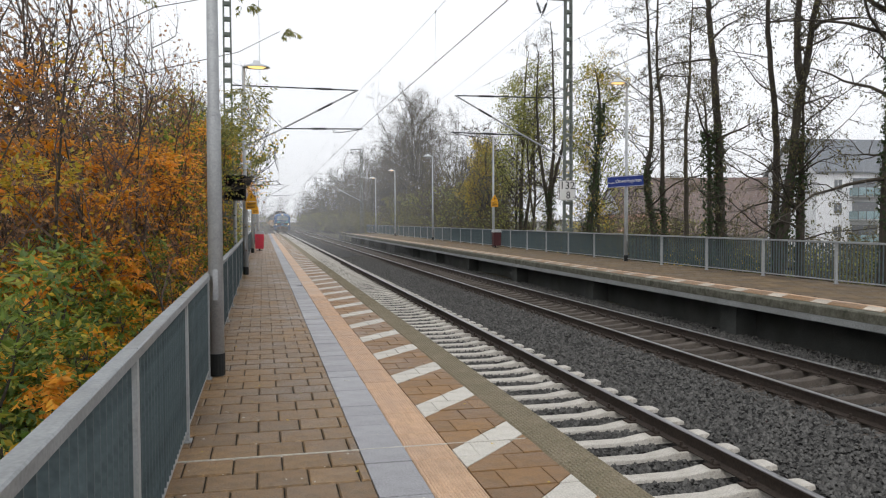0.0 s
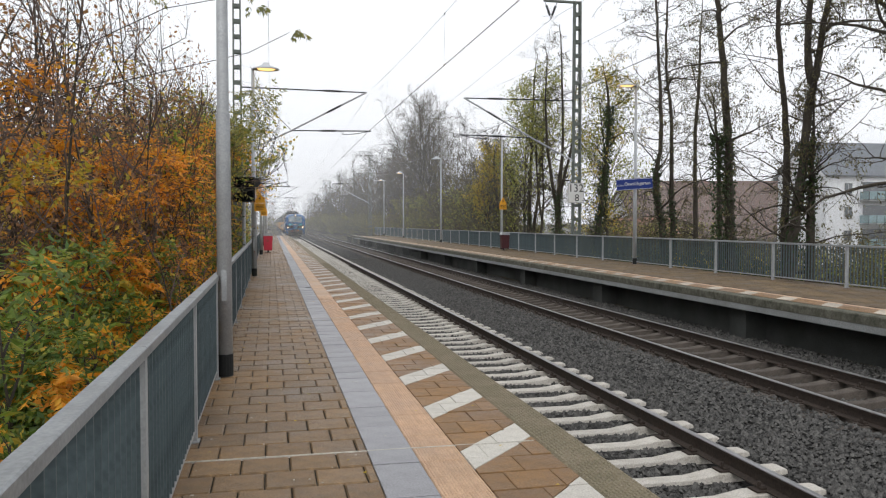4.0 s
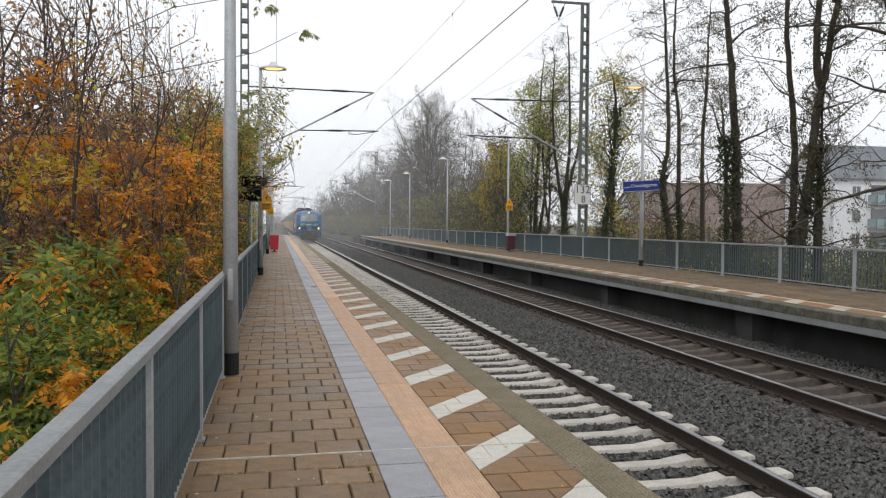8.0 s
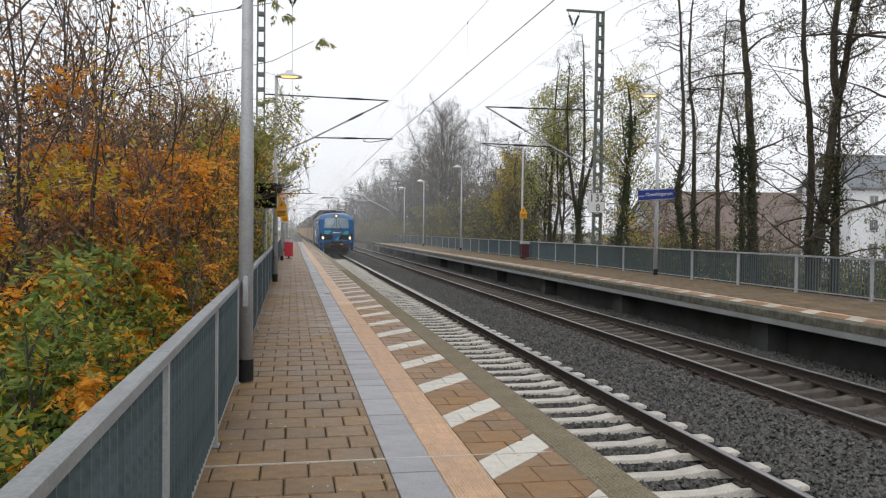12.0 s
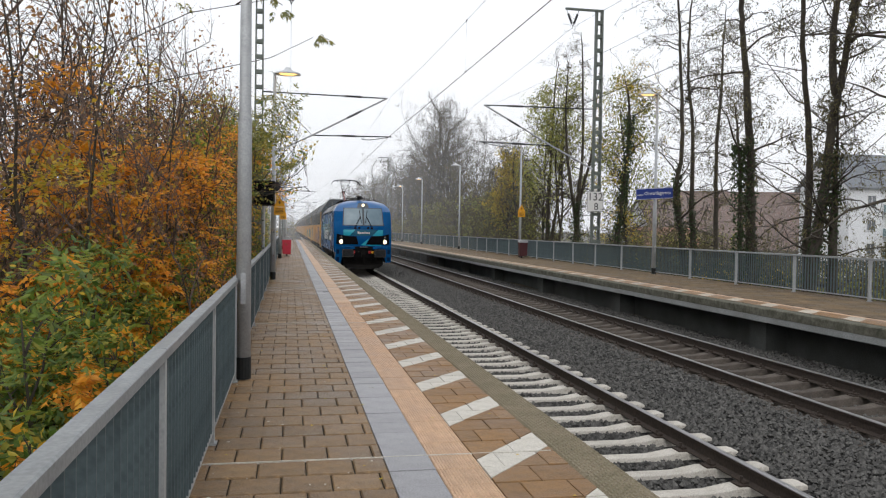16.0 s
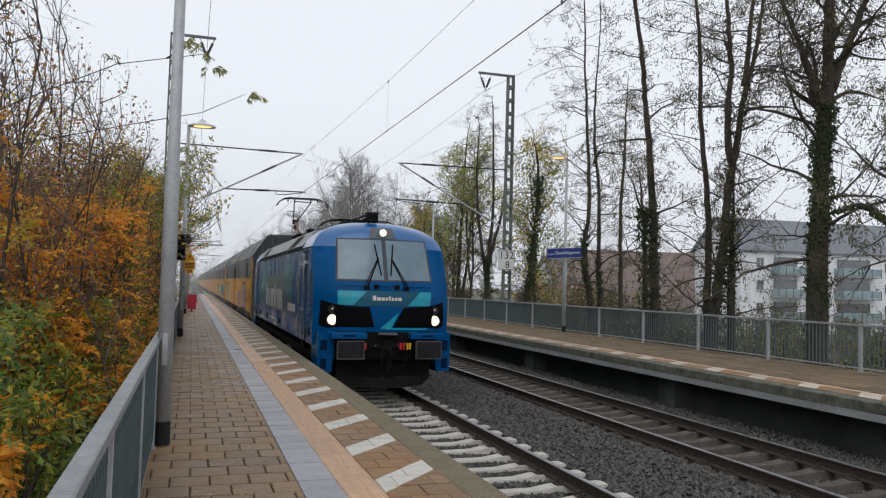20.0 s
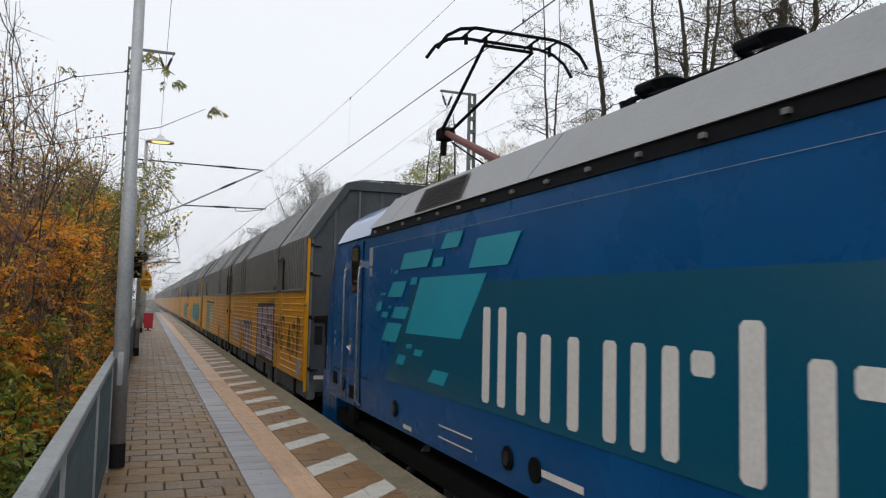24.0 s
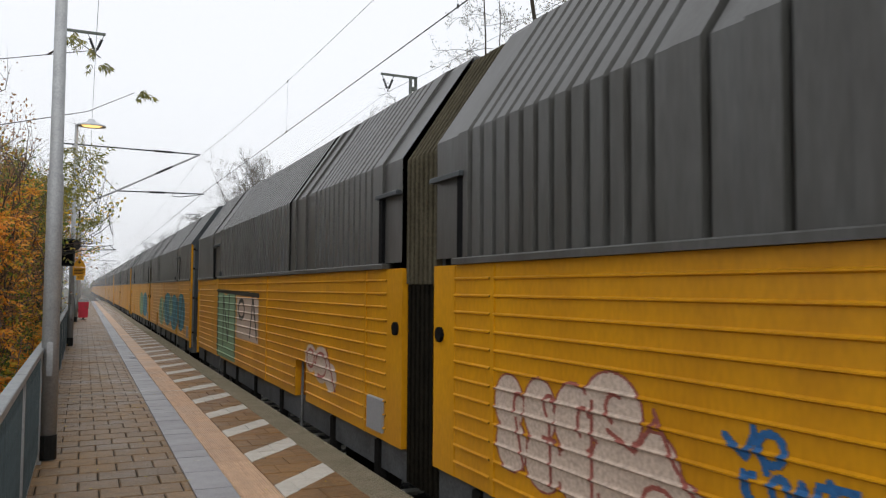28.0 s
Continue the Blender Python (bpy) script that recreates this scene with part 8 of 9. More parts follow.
def bush(seed, h, spread, stems, twig_m, kinds, label, group, fine_n=(7, 6), reach=99.0, over=None):
    """A many-stemmed shrub; kinds: leaf kind, number, size, material, words, lowest and highest part of its height."""
    r = random.Random(seed)
    wood, fine, tips = Geo(), Geo(), []

    def limb(r, start, way, length, r0, r1, bend, steps, lift=0.0):
        # nothing grows past the reach on the platform's side
        pts, rad = free_limb(r, start, way, length, r0, r1, bend, steps, lift)
        for p in pts:
            most = over[1] if over and p.z > over[0] else reach
            if p.x > most:
                p.x = most - 0.35 * (p.x - most)
        return pts, rad

    for k in range(stems):
        a = 6.283 * k / stems + r.uniform(-0.4, 0.4)
        lp, lr = limb(r, Vector((0.35 * math.cos(a), 0.35 * math.sin(a), -0.4)), Vector((spread * math.cos(a) * r.uniform(0.3, 1), spread * math.sin(a) * r.uniform(0.3, 1), 1)), h * r.uniform(0.75, 1.1), r.uniform(0.018, 0.036), 0.005, 0.16, 9, 0.03)
        wood.tube(lp, lr, 5, cap=False)
        for j in range(fine_n[0]):
            u = 0.18 + 0.8 * (j + r.random()) / fine_n[0]
            p, d = along_limb(lp, min(u, 0.99))
            bl = h * r.uniform(0.16, 0.34) * (1.15 - 0.5 * u)
            bp, br = limb(r, p, side_way(r, d, radians(r.uniform(30, 75))), bl, 0.011, 0.004, 0.2, 5, 0.05)
            fine.tube(bp, br, 3, cap=False)
            for i in range(fine_n[1]):
                w = 0.2 + 0.8 * (i + r.random()) / fine_n[1]
                p3, d3 = along_limb(bp, min(w, 0.99))
                q, qr = limb(r, p3, side_way(r, d3, radians(r.uniform(25, 70))), bl * r.uniform(0.25, 0.6), 0.004, 0.002, 0.25, 2, 0.05)
                spike(fine, q, qr[0] * 1.2)
                tips.append((q[-1], (q[-1] - q[0]).normalized()))
                tips.append((q[1], (q[-1] - q[0]).normalized()))
    lv = []
    for kind, n, size, m, lb, lo, hi in kinds:
        some = [q for q in tips if lo * h <= q[0].z <= hi * h]
        if kind == "spray":
            # bunches only on the side facing the camera, to fit its view
            some = [q for q in some if q[0].x > -0.15 * h * 0.5 and q[0].y < 0.12 * h] or some
        if len(some) < 4:
            continue
        if kind in ("frond", "spray"):
            # feathered leaves sit in flat sprays
            hubs = [some[r.randrange(len(some))] for _ in range(max(5, n // (26 if kind == "spray" else 13)))]
            near_ = []
            for q in hubs:
                near_ += [(q[0] + Vector((r.uniform(-0.27, 0.27), r.uniform(-0.3, 0.3), r.uniform(-0.045, 0.045))), q[1]) for _ in range(8)]
            near_ = [q for q in near_ if q[0].x < (over[1] if over and q[0].z > over[0] else reach) - 0.05]
            lv.append((fronds_at(r, near_, n, size, slim=0.075 if kind == "spray" else 0.055), m, lb))
        else:
            lv.append((leaves_at(r, some, n, size, 0.3, 0.12), m, lb))
    t = tree_thing("shrub", label, "shrub", group, seed, pose(0, 0, 0), M_BARK, twig_m, (wood, fine, tips), lv)
    return t


LEFT = "autumn shrubs beside the platform"
orange = bush(401, 5.0, 0.55, 13, M_TWIG_RED, [("spray", 480, 0.24, M_LEAF_ORANGE, "orange feathered leaves", 0.20, 0.64), ("leaf", 2600, 0.05, M_LEAF_RUST, "rust-brown leaves", 0.4, 1.2), ("frond", 260, 0.24, M_LEAF_GREEN, "green feathered leaves", 0.0, 0.5), ("spray", 220, 0.20, M_LEAF_YELLOW, "yellow feathered leaves", 0.1, 0.7), ("leaf", 700, 0.06, M_LEAF_YELLOW, "yellow-green leaves", 0.1, 0.75), ("leaf", 700, 0.07, M_LEAF_GREEN, "green leaves", 0.0, 0.5)], "tall shrub with bright orange feathered leaves", LEFT, (9, 8), 0.95)
orange_b = bush(411, 4.4, 0.6, 12, M_TWIG_RED, [("spray", 430, 0.24, M_LEAF_ORANGE, "orange feathered leaves", 0.24, 0.80), ("spray", 260, 0.20, M_LEAF_YELLOW, "yellow feathered leaves", 0.2, 0.7), ("leaf", 900, 0.065, M_LEAF_GREEN, "green leaves", 0.0, 0.5), ("leaf", 1900, 0.05, M_LEAF_RUST, "rust-brown leaves", 0.4, 1.2), ("leaf", 900, 0.06, M_LEAF_YELLOW, "yellow-green leaves", 0.2, 0.8)], "spreading shrub with orange and yellow feathered leaves", LEFT, (9, 8), 0.95)
rust = bush(402, 6.0, 0.5, 12, M_TWIG_RED, [("leaf", 3000, 0.055, M_LEAF_RUST, "rust-brown withered leaves", 0.30, 1.0), ("spray", 90, 0.24, M_LEAF_ORANGE, "orange feathered leaves", 0.4, 0.8), ("leaf", 500, 0.06, M_LEAF_YELLOW, "yellow leaves", 0.1, 0.6)], "tall thin shrub with rust-brown leaves and bare tops", LEFT, (10, 9), 0.9)
green = bush(403, 2.4, 0.7, 15, M_TWIG, [("frond", 1100, 0.28, M_LEAF_GREEN, "green feathered leaves", 0.0, 1.0), ("leaf", 4200, 0.055, M_LEAF_GREEN, "broad green leaves", 0.0, 0.9), ("leaf", 1500, 0.055, M_LEAF_YELLOW, "yellowing leaves", 0.1, 1.0), ("spray", 70, 0.21, M_LEAF_ORANGE, "orange feathered leaves", 0.45, 1.1)], "low dense green shrub with yellowing leaves", LEFT, (8, 7), 0.62)
yell = bush(404, 5.4, 0.38, 13, M_TWIG, [("leaf", 1700, 0.07, M_LEAF_YELLOW, "yellow leaves", 0.1, 1.0), ("leaf", 2200, 0.075, M_LEAF_GREEN, "green leaves", 0.0, 0.8), ("leaf", 1300, 0.055, M_LEAF_RUST, "rust-brown leaves", 0.3, 1.1), ("spray", 350, 0.22, M_LEAF_ORANGE, "orange feathered leaves", 0.3, 0.9)], "tall shrub with yellow and green leaves", LEFT, (8, 7), 0.95)
ash = bush(407, 6.2, 0.42, 13, M_TWIG, [("frond", 640, 0.40, M_ASH, "hanging feathered ash leaves", 0.55, 1.1), ("leaf", 900, 0.10, M_LEAF_YELLOW, "yellow leaves", 0.5, 1.0), ("frond", 60, 0.3, M_LEAF_ORANGE, "orange feathered leaves", 0.5, 0.8), ("leaf", 500, 0.10, M_LEAF_GREEN, "green leaves", 0.5, 1.0)], "young ash with hanging green-yellow feathered leaves over the railing", LEFT, (9, 6), 0.55, (3.5, 2.05))

sumac = bush(417, 4.2, 0.55, 10, M_TWIG_RED, [("spray", 400, 0.23, M_LEAF_ORANGE, "deep orange feathered leaves in flat sprays", 0.25, 0.95), ("leaf", 1400, 0.05, M_LEAF_RUST, "rust-brown leaves", 0.5, 1.2)], "shrub with flat sprays of deep orange feathered leaves", LEFT, (8, 6), 0.95)
bramble = bush(418, 5.8, 0.5, 14, M_TWIG_RED, [("leaf", 900, 0.07, M_LEAF_RUST, "rust-brown withered leaves", 0.1, 1.1), ("leaf", 1200, 0.07, M_LEAF_YELLOW, "yellow-green leaves", 0.1, 0.9), ("leaf", 1600, 0.07, M_IVY, "dark evergreen leaves", 0.0, 0.5)], "dense dark thicket of reddish twigs with withered leaves", LEFT, (11, 9), 1.6)
twiggy = bush(409, 7.4, 0.55, 9, M_TWIG, [("leaf", 900, 0.055, M_LEAF_RUST, "few rust-brown leaves", 0.45, 1.0), ("spray", 60, 0.2, M_LEAF_YELLOW, "few yellow leaves", 0.3, 0.6)], "tall nearly bare shrub with dark crossing branches", LEFT, (11, 8), 0.9)
yell_far = bush(414, 5.4, 0.40, 10, M_TWIG, [("leaf", 900, 0.14, M_LEAF_YELLOW, "yellow leaves", 0.1, 1.1), ("leaf", 900, 0.14, M_LEAF_GREEN, "green leaves", 0.0, 0.8)], "tall shrub with yellow and green leaves farther along the line", LEFT, (6, 5), 0.95)
green_far = bush(413, 2.4, 0.7, 11, M_TWIG, [("leaf", 1500, 0.12, M_LEAF_GREEN, "broad green leaves", 0.0, 1.0), ("leaf", 500, 0.11, M_LEAF_YELLOW, "yellowing leaves", 0.2, 1.0)], "low green shrub farther along the railing", LEFT, (6, 5), 0.6)


def put(src, spots):
    """Sets a shrub and copies of it: x, y, sink, turn."""
    for k, (x, y, dz, a) in enumerate(spots):
        m = pose(x, y, ground_height(x, y) - dz, 0, 0, a)
        if k == 0:
            src.matrix_basis = m
        else:
            copy_thing(src, m)


put(orange, [(-2.25, 8.2, 0.2, 0), (-2.3, 12.6, 0.4, 14), (-2.3, 17.2, 0.3, -10)])
put(sumac, [(-1.9, 12.0, 0.1, 12), (-2.0, 14.6, 0.0, -5), (-1.85, 9.8, 0.3, -9), (-1.9, 17.5, 0.0, 9)])
put(bramble, [(-3.2, 16.6, 0.0, 70), (-2.9, 20.0, 0.2, -50), (-2.8, 23.5, 0.3, 20)])
put(orange_b, [(-1.85, 9.0, 1.6, 5), (-1.85, 11.4, 1.3, -6), (-2.0, 13.2, 1.2, 4), (-2.4, 10.4, 0.1, -8), (-2.4, 15.0, 0.3, 10)])
put(ash, [(-1.75, 25.6, 0.0, 0), (-1.75, 21.0, 0.3, 8), (-2.0, 30.5, 0.2, -10)])
put(twiggy, [(-3.3, 9.8, 0.2, 0), (-2.8, 12.6, 0.5, -12)])
put(rust, [(-2.2, 10.2, 0.5, 8), (-2.1, 13.8, 0.7, -10), (-2.0, 17.8, 0.8, 5), (-2.9, 8.6, 0.2, 10)])
put(green, [(-1.62, 5.6, 0.3, 0), (-2.6, 4.3, 0.0, 30), (-1.62, 7.6, 0.3, -12), (-1.62, 9.8, 0.3, 10), (-3.2, 5.6, -0.1, 110), (-1.65, 12.0, 0.2, -5), (-1.7, 3.6, 0.4, 12), (-4.0, 4.4, -0.3, 200), (-1.65, 15.0, 0.2, 15), (-3.0, 2.8, 0.1, 60), (-1.65, 18.5, 0.1, -10)])
put(green_far, [(-1.7, 22.0, 0, 5), (-1.7, 26.5, 0, -14), (-1.75, 31.5, 0, 8), (-1.8, 37, 0, -6), (-1.9, 44, 0, 10)])
put(yell, [(-1.95, 11.6, 0.6, 3), (-2.05, 14.6, 0.0, 5), (-2.0, 17.4, -0.4, -8), (-2.3, 20.5, 0.2, 0), (-2.25, 25.0, 0.4, 12), (-2.4, 29.0, 0.3, -10), (-2.5, 33.5, 0.4, 16)])
put(yell_far, [(-2.6, 38.0, 0.5, -14), (-2.7, 43.0, 0.5, 5), (-2.8, 48.0, 0.6, 20), (-2.9, 54.0, 0.6, -20), (-3.0, 61.0, 0.6, 12), (-3.0, 68.0, 0.6, -6), (-3.2, 76.0, 0.7, 14), (-3.2, 84.0, 0.7, -12)])

# undergrowth behind the far railing
RIGHT = "undergrowth behind the opposite railing"
under = bush(405, 3.6, 0.6, 12, M_TWIG, [("leaf", 1500, 0.09, M_LEAF_OLIVE, "withered olive leaves", 0.1, 1.1), ("leaf", 700, 0.09, M_IVY, "dark evergreen leaves", 0.0, 0.5)], "bare brown shrub with withered leaves", RIGHT, (8, 7))
dark = bush(406, 2.6, 0.6, 12, M_TWIG, [("leaf", 3400, 0.10, M_IVY, "dark evergreen leaves", 0.0, 1.1), ("leaf", 500, 0.09, M_LEAF_YELLOW, "a few yellow leaves", 0.3, 1.1)], "dark evergreen shrub behind the railing", RIGHT)
put(under, [(16.0, 31.0, 0, 0), (18.5, 29.0, 0, 90), (16.2, 37.0, 0, 30), (18.0, 34.0, 0, 140), (16.2, 41.0, 0, 300), (16.0, 50.0, 0, 20), (16.0, 55.0, 0, 120), (16.2, 61.0, -0.4, 200)] + [(15.6 + 1.3 * (k % 3), 64 + 3.4 * k, -0.5 * (k % 2), 70 * k) for k in range(26)])
put(dark, [(16.8, 27.3, 0.0, 0), (16.6, 33.0, 0.2, 100), (17.6, 28.6, -0.3, 220), (16.0, 45.0, 0, 60), (18.5, 17.2, 0, 150), (16.5, 39.3, 0, 270)])

thicket = bush(408, 6.5, 0.5, 14, M_TWIG_PALE, [("leaf", 1700, 0.17, M_LEAF_OLIVE, "withered olive leaves", 0.0, 1.1), ("leaf", 800, 0.16, M_WILLOW, "yellow-green leaves", 0.0, 0.7)], "dense brown thicket along the line with withered leaves", "thicket along the line", (8, 7))
r = random.Random(9)
put(thicket, [(15.6 + 2.2 * r.random() + 2.0 * (k % 2), 53 + 4.0 * k + r.uniform(-0.8, 0.8), r.uniform(0.0, 1.2), r.uniform(0, 360)) for k in range(36)])
for k in range(15):
    # woods that close the view where the line ends in the mist
    copy_thing(bare[k % 3], pose(-40 + 6.6 * k + r.uniform(-1, 1), 262 + r.uniform(-14, 14), -7.0 + r.uniform(-2, 1), 0, 0, r.uniform(0, 360)))
    copy_thing(thicket, pose(-40 + 6.6 * k + r.uniform(-1, 1), 246 + r.uniform(-6, 6), -1.5, 0, 0, r.uniform(0, 360)))
for k in range(14):
    # the woods draw in towards the line where it fades
    y = 128 + 8.5 * k
    copy_thing(thicket, pose(r.uniform(11.0, 15.5), y, -1.6, 0, 0, r.uniform(0, 360)))
    copy_thing(bare[k % 3], pose(r.uniform(11.5, 17.0), y + 14, -9.5 + r.uniform(-1.5, 1.5), 0, 0, r.uniform(0, 360)))
for k in range(8):
    copy_thing(thicket, pose(16.5 + 2.5 * r.random(), 58 + 5.5 * k, -0.2, 0, 0, r.uniform(0, 360)))
    copy_thing(thicket, pose(24.5 + 1.2 * k + r.uniform(-1, 1), 56 - 2.6 * k + r.uniform(-2, 2), -3.0 if k < 3 else -4.9, 0, 0, r.uniform(0, 360)))
for k in range(9):
    copy_thing(thicket, pose(31 + 2.6 * k + r.uniform(-1, 1), 66 - 2.2 * k + r.uniform(-2, 2), -3.2 if k < 2 else -5.2, 0, 0, r.uniform(0, 360)))
for x, y in ((19.0, 30.5), (18.8, 32.5), (19.8, 35.6), (20.5, 38.0), (21.5, 40.5), (23.0, 43.5), (20.0, 42.0), (22.0, 38.5)):
    copy_thing(under, pose(x, y, ground_height(x, y), 0, 0, 97 * x + 31 * y))

# an ash branch that reaches over the platform with a few last leaves
br = thing("overhanging_branch", "thin bare branch with a few green-yellow leaves over the railing", "branch")
r = random.Random(77)
g, tips = Geo(), []
for pts in ([(-2.9, 8.4, 2.3), (-1.9, 8.2, 2.75), (-0.9, 8.05, 3.0), (-0.2, 8.0, 3.18), (0.20, 8.0, 3.40)], [(-2.9, 8.6, 2.6), (-1.9, 8.4, 3.2), (-1.0, 8.2, 3.62), (-0.15, 8.05, 3.78)], [(-0.55, 8.1, 3.70), (-0.32, 8.02, 3.85), (-0.10, 8.0, 3.70)]):
    g.tube([Vector(p) for p in pts], [0.009, 0.006, 0.0045, 0.0035, 0.003][: len(pts)], 5, cap=False)
part("stem", g, M_TWIG, br)
g = Geo()
for c, n in (((0.26, 8.0, 3.43), 5), ((-0.22, 8.0, 3.82), 4), ((-0.14, 8.02, 3.64), 4), ((-0.36, 8.0, 3.90), 3), ((-1.1, 8.2, 3.7), 2)):
    for _ in range(n):
        # a feathered leaf hanging from the tip
        p = Vector(c) + 0.045 * unit(r)
        way = (Vector((r.uniform(-0.5, 0.8), 0.3 * r.uniform(-1, 1), -0.55)) + 0.4 * unit(r)).normalized()
        for k in range(4):
            p = p + way * 0.022
            way = (way + Vector((0, 0, -0.12))).normalized()
            s = way.cross(Vector((0, 1, 0.3))).normalized()
            for q in (-1, 1):
                leaf(g, p, (0.7 * q * s + 0.6 * way + Vector((0, 0, -0.4))).normalized(), unit(r), r.uniform(0.040, 0.070), 0.010)
        leaf(g, p, way, unit(r), 0.06, 0.011)
tagged(part("foliage", g, M_ASH, br, "narrow hanging leaflets"), kind="stuff")


# ---- distance haze as upright see-through sheets ----
M_HAZE = bpy.data.materials.new("haze_sheet_white")
M_HAZE.use_nodes = True
mn, ml = M_HAZE.node_tree.nodes, M_HAZE.node_tree.links
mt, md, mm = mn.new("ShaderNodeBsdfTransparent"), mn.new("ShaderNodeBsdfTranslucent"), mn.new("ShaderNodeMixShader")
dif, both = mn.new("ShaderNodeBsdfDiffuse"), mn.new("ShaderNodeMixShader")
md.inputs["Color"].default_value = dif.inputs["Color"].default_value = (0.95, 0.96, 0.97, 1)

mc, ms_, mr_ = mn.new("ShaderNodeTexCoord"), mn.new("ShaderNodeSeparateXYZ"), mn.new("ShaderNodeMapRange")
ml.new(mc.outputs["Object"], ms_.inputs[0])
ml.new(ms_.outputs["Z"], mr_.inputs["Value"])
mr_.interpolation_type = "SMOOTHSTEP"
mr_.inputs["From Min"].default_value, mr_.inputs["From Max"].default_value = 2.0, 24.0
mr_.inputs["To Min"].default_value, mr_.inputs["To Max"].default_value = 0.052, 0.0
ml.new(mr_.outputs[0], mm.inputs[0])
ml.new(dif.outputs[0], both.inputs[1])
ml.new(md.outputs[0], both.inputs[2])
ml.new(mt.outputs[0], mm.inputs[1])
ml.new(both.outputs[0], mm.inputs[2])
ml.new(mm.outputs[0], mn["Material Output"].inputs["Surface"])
# translucent sheets added across the line to pale whatever lies behind them
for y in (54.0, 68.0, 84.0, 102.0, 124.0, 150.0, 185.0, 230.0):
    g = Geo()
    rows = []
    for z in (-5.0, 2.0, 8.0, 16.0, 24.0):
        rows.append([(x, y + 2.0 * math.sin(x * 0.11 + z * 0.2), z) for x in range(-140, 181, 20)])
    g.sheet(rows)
    tagged(part("mist_bank", g.mesh("mist_bank", M_HAZE), None), "upright translucent sheet that imitates distant haze", "mist", "mist banks", "stuff")


# ---- paving of the near platform, piece by piece ----
def flat_piece(name, sx, sy, material, ch=0.006, z0=-0.013):
    g = Geo()
    g.box(-sx / 2, sx / 2, -sy / 2, sy / 2, z0, 0.0, ch)
    return cleaned(g.mesh(name, material))


rp = random.Random(21)
NEAR0, NEAR1 = 2.2, 9.6
STEP, ROW = 0.298, 0.3075
rest = {}


def lay(name, x0, x1, y0, y1, material, tilt=0.25, ch=0.006):
    """One piece: an object of its own near the camera's stand, else joined with the rest."""
    gap = 0.009
    sx, sy = x1 - x0 - gap, y1 - y0 - (0.020 if name == "paver" else 0.007)
    if sx < 0.02:
        return
    xc, yc = (x0 + x1) / 2, (y0 + y1) / 2
    if NEAR0 <= yc < NEAR1:
        key = (name, round(sx, 3), round(sy, 3))
        if key not in shapes:
            shapes[key] = flat_piece(name, sx, sy, material, ch)
        part(name, shapes[key], None, near, at=pose(xc, yc, rp.uniform(-0.003, 0.002), rp.uniform(-tilt, tilt), rp.uniform(-tilt, tilt), 0))
    else:
        dz = rp.uniform(-0.003, 0.002)
        rest.setdefault(name, (Geo(), material))[0].box(xc - sx / 2, xc + sx / 2, yc - sy / 2, yc + sy / 2, -0.013 + dz, dz, 0.006 if yc < 40 else 0)


shapes = {}
row = 0
y = P0
while y < P1:
    off = 0.147 if row % 2 else 0.0
    x = -0.634 - STEP - off
    while x < 0.59:
        lay("paver", max(x, -0.70), min(x + STEP, 0.622), y, min(y + ROW, P1), M_PAVER, 0.3, 0.008)
        x += STEP
    lay("grey_slab", 0.6165, 0.922, y, min(y + ROW, P1), M_SLATE, 0.05, 0.002)
    y += ROW
    row += 1

# ribbed salmon guide slabs
rib = Geo()
rib.box(-0.147, 0.147, -0.151, 0.151, -0.013, -0.004, 0.002)
for k in range(15):
    x = -0.1365 + 0.0195 * k
    rib.add([(x - 0.007, -0.150, -0.004), (x - 0.004, -0.149, 0.001), (x + 0.004, -0.149, 0.001), (x + 0.007, -0.150, -0.004), (x - 0.007, 0.150, -0.004), (x - 0.004, 0.149, 0.001), (x + 0.004, 0.149, 0.001), (x + 0.007, 0.150, -0.004)], [(0, 1, 5, 4), (1, 2, 6, 5), (2, 3, 7, 6), (0, 3, 2, 1), (4, 5, 6, 7)])
rib_me = cleaned(rib.mesh("guide_slab", M_SALMON))
far_rib = Geo()
y = P0
while y < P1:
    if NEAR0 <= y + 0.15 < 16:
        part("guide_slab", rib_me, None, near, at=pose(1.07, y + 0.15, rp.uniform(-0.002, 0.001)))
    else:
        far_rib.box(0.922, 1.218, y + 0.002, y + ROW - 0.002, -0.013, 0.0)
    y += ROW
tagged(part("guide_strip", far_rib, M_SALMON, near, "run of salmon guide slabs"), kind="stuff")


# striped zone: russet pavers with white slanting bands; the bands cut the pavers
def clip_poly(poly, a, b, c):
    """Keeps the part of a polygon where a*x + b*y >= c."""
    out = []
    for p, q in zip(poly, poly[1:] + poly[:1]):
        fp, fq = a * p[0] + b * p[1] - c, a * q[0] + b * q[1] - c
        if fp >= 0:
            out.append(p)
        if fp * fq < 0:
            u = fp / (fp - fq)
            out.append((p[0] + (q[0] - p[0]) * u, p[1] + (q[1] - p[1]) * u))
    return out


def area(poly):
    return abs(sum(p[0] * q[1] - q[0] * p[1] for p, q in zip(poly, poly[1:] + poly[:1]))) / 2


SLOPE = 1.11
PERIOD = 1.285


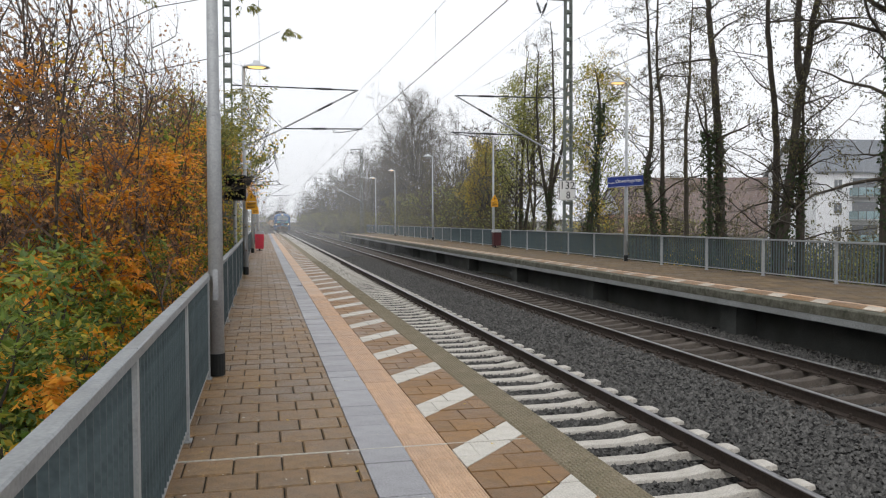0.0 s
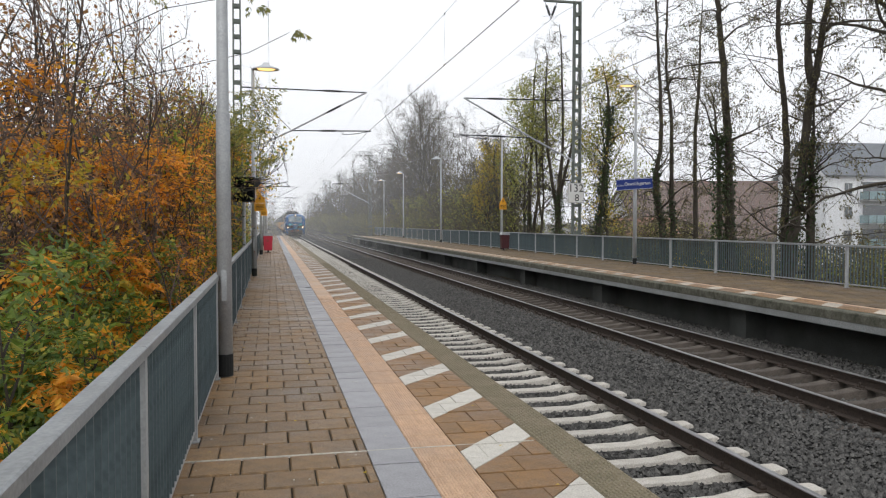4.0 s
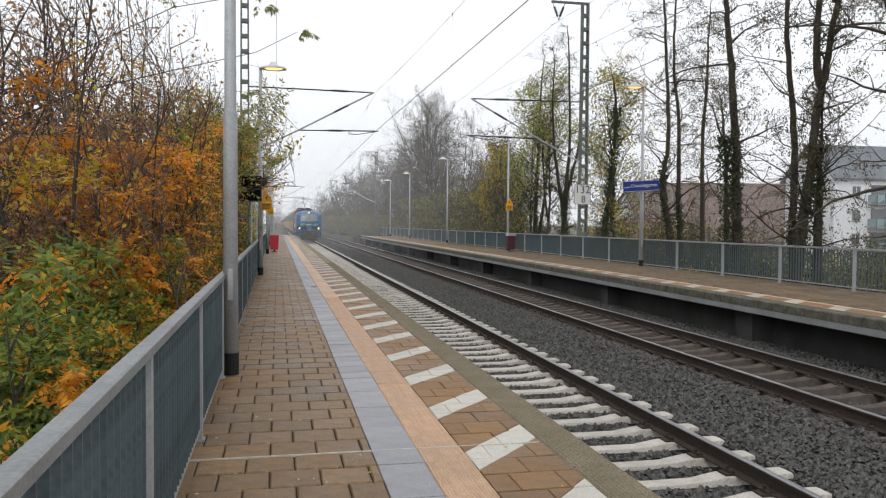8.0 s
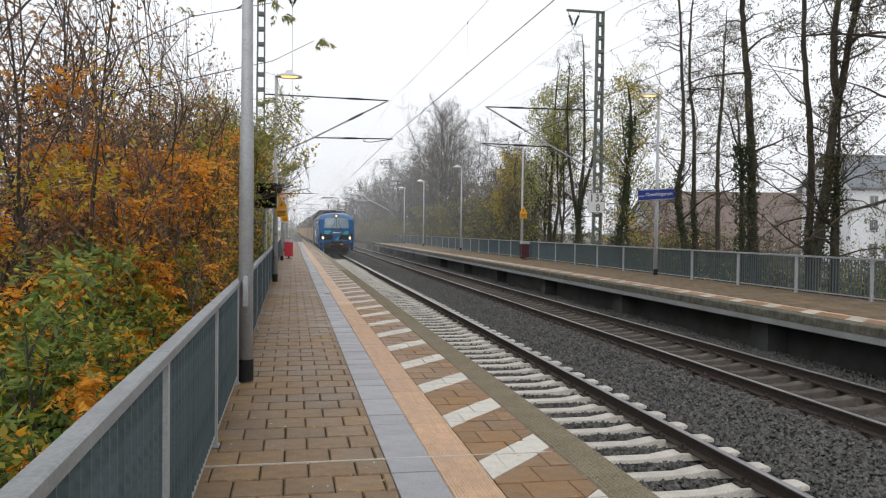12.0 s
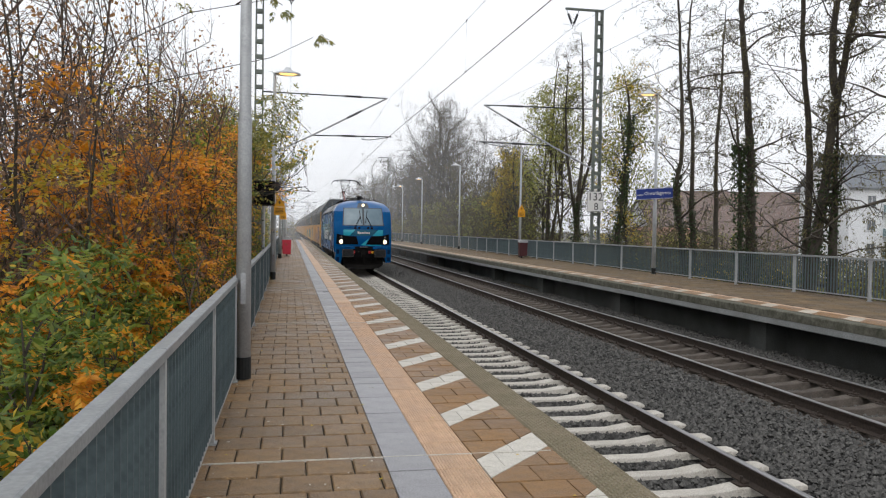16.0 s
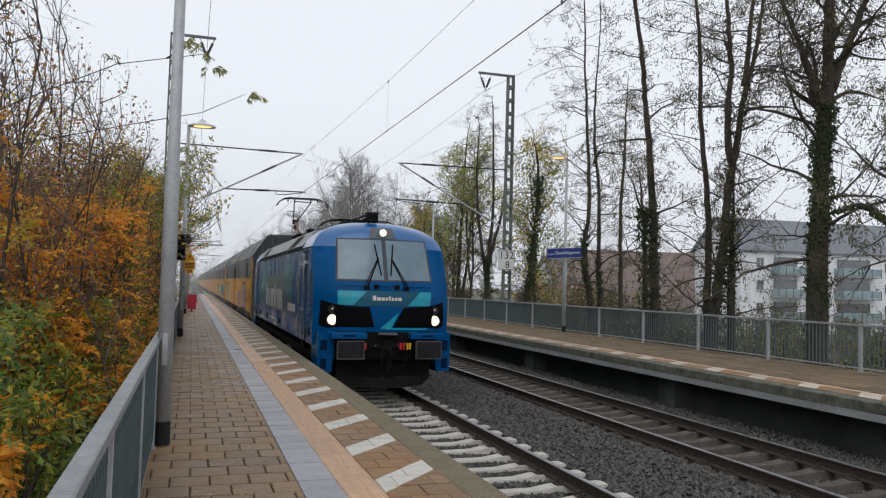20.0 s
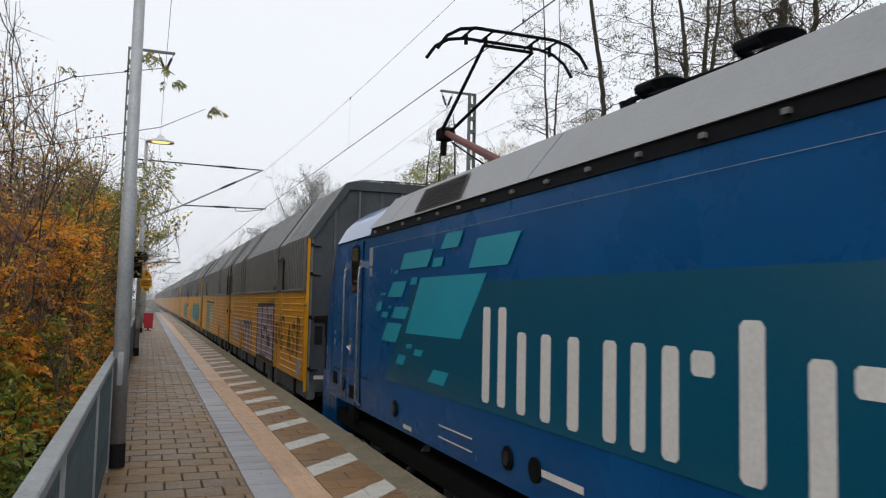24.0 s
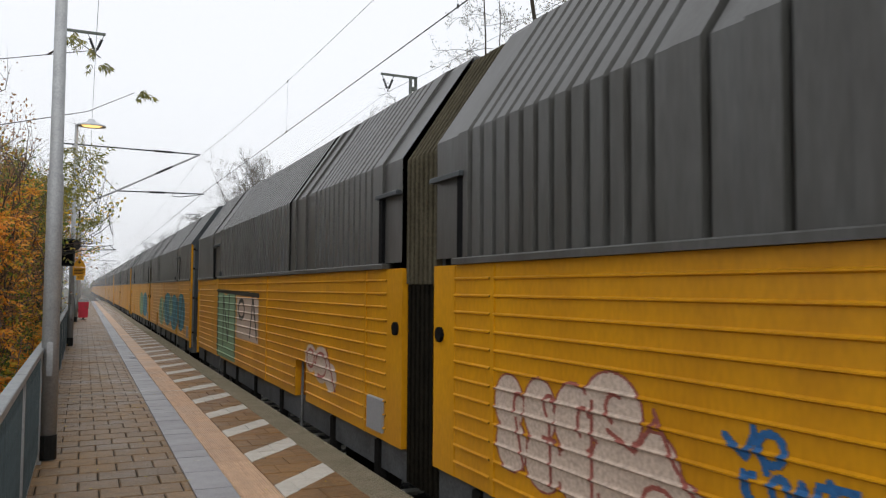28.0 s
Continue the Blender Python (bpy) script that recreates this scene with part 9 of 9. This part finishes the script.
def shard(name, poly, material, yc):
    if len(poly) < 3 or area(poly) < 0.0012:
        return
    cx, cy = sum(p[0] for p in poly) / len(poly), sum(p[1] for p in poly) / len(poly)
    small = [(cx + (p[0] - cx) * 0.975, cy + (p[1] - cy) * 0.945) for p in poly]
    dz = rp.uniform(-0.003, 0.002)
    if NEAR0 <= yc < 13:
        g = Geo()
        n = len(small)
        top = [(cx + (p[0] - cx) * 0.955, cy + (p[1] - cy) * 0.92) for p in poly]
        g.add([(p[0] - cx, p[1] - cy, -0.012) for p in small] + [(p[0] - cx, p[1] - cy, -0.004) for p in small] + [(p[0] - cx, p[1] - cy, 0.0) for p in top],
              [tuple(range(2 * n, 3 * n))] + [(i, (i + 1) % n, (i + 1) % n + n, i + n) for i in range(n)] + [(i + n, (i + 1) % n + n, (i + 1) % n + 2 * n, i + 2 * n) for i in range(n)])
        part(name, g, material, near, at=pose(cx, cy, dz))
    else:
        rest.setdefault(name, (Geo(), material))[0].prism(small, "z", -0.012 + dz, dz)


y = P0
row = 0
while y < P1:
    off = 0.15 if row % 2 else 0.0
    x = 1.219 - off
    while x < 1.80:
        x0, x1 = max(x, 1.219), min(x + STEP, 1.798)
        if x1 - x0 > 0.03:
            tile = [(x0, y), (x1, y), (x1, y + ROW), (x0, y + ROW)]
            k0 = math.floor((y - SLOPE * (x1 - 1.22) - 4.62) / PERIOD) - 1
            left = [tile]
            for k in range(k0, k0 + 4):
                c0 = 4.62 + PERIOD * k
                white = clip_poly(clip_poly(tile, -SLOPE, 1, c0 - SLOPE * 1.22), SLOPE, -1, -(c0 + 0.39 - SLOPE * 1.22))
                shard("white_paver", white, M_WHITE_PAVE, y)
                nxt = []
                for p in left:
                    nxt += [q for q in (clip_poly(p, SLOPE, -1, -(c0 - SLOPE * 1.22)), clip_poly(p, -SLOPE, 1, c0 + 0.39 - SLOPE * 1.22)) if len(q) > 2]
                left = nxt
            for p in left:
                shard("russet_paver", p, M_PAVER_RED, y)
        x += STEP
    y += ROW
    row += 1
for name, (g, m) in rest.items():
    tagged(part(name + "_run", g.mesh(name + "_run", m), None, near, "far run of the paving"), kind="stuff")

# pale mortar joints across the platform and a few fallen leaves
for yj in (5.15, 12.53, 19.91, 27.29):
    g = Geo()
    g.box(-0.60, 1.78, yj - 0.005, yj + 0.005, -0.012, 0.0032)
    part("mortar_joint", g, M_WHITE_PAVE, near)
g = Geo()
for _ in range(60):
    p = Vector((rp.uniform(-0.5, 1.7), rp.uniform(3.5, 22), 0.006))
    leaf(g, p, Vector((rp.uniform(-1, 1), rp.uniform(-1, 1), 0.1)).normalized(), Vector((0, 0, 1)), rp.uniform(0.02, 0.045), 0.012)
flecks = Geo()
for _ in range(110):
    x, y, q = rp.uniform(-0.5, 0.9), 3.2 + 18 * rp.random() ** 1.6, rp.uniform(0.004, 0.011)
    ring = [(x + q * rp.uniform(0.6, 1.2) * math.cos(k * 1.047), y + q * rp.uniform(0.6, 1.2) * math.sin(k * 1.047)) for k in range(6)]
    flecks.prism(ring, "z", 0.001, 0.0045)
tagged(part("trodden_gum", flecks.mesh("trodden_gum", M_WHITE_PAVE), None), "small pale specks trodden into the paving", "specks", kind="stuff")
tagged(part("fallen_leaves", g.mesh("fallen_leaves", M_LEAF_YELLOW), None), "small withered leaves scattered on the paving", "fallen leaves", kind="stuff")


# ---- what moves ----
RUN = [(0, 152.5), (2, 138.3), (4, 123.6), (6, 108.9), (8, 94.3), (10, 79.9), (12, 65.95), (14, 52.55), (15, 46.09), (16, 39.78), (17, 33.63), (18, 27.63), (19, 21.78), (20, 16.07), (21, 10.52), (22, 5.11), (23, -0.16), (24, -5.28), (25, -10.26), (26, -15.25), (27, -20.29), (28, -25.27)]
TRAIN_X = 3.66


def along(t):
    return float(np.interp(t, [a for a, _ in RUN], [b for _, b in RUN]))


def motions():
    walk(loco, [(t, pose(TRAIN_X, y, 0)) for t, y in RUN])
    for k, wg in enumerate(wagons):
        walk(wg, [(t, pose(TRAIN_X, y + 18.09 + 27.0 * k, 0)) for t, y in RUN])
    # the locomotive's wheels roll with the way it has gone
    for w, (x, y, z), r in loco_wheels:
        rows = []
        for k in range(281):
            t = k / 10
            rows.append((t, pose(x, y, z) @ Matrix.Rotation((RUN[0][1] - along(t)) / r, 4, "X")))
        walk(w, rows)
    for w, (x, y, z), r in wagon_wheels:
        walk(w, [(k / 15, pose(x, y, z) @ Matrix.Rotation((RUN[0][1] - along(k / 15)) / r, 4, "X")) for k in range(421)])


motions()
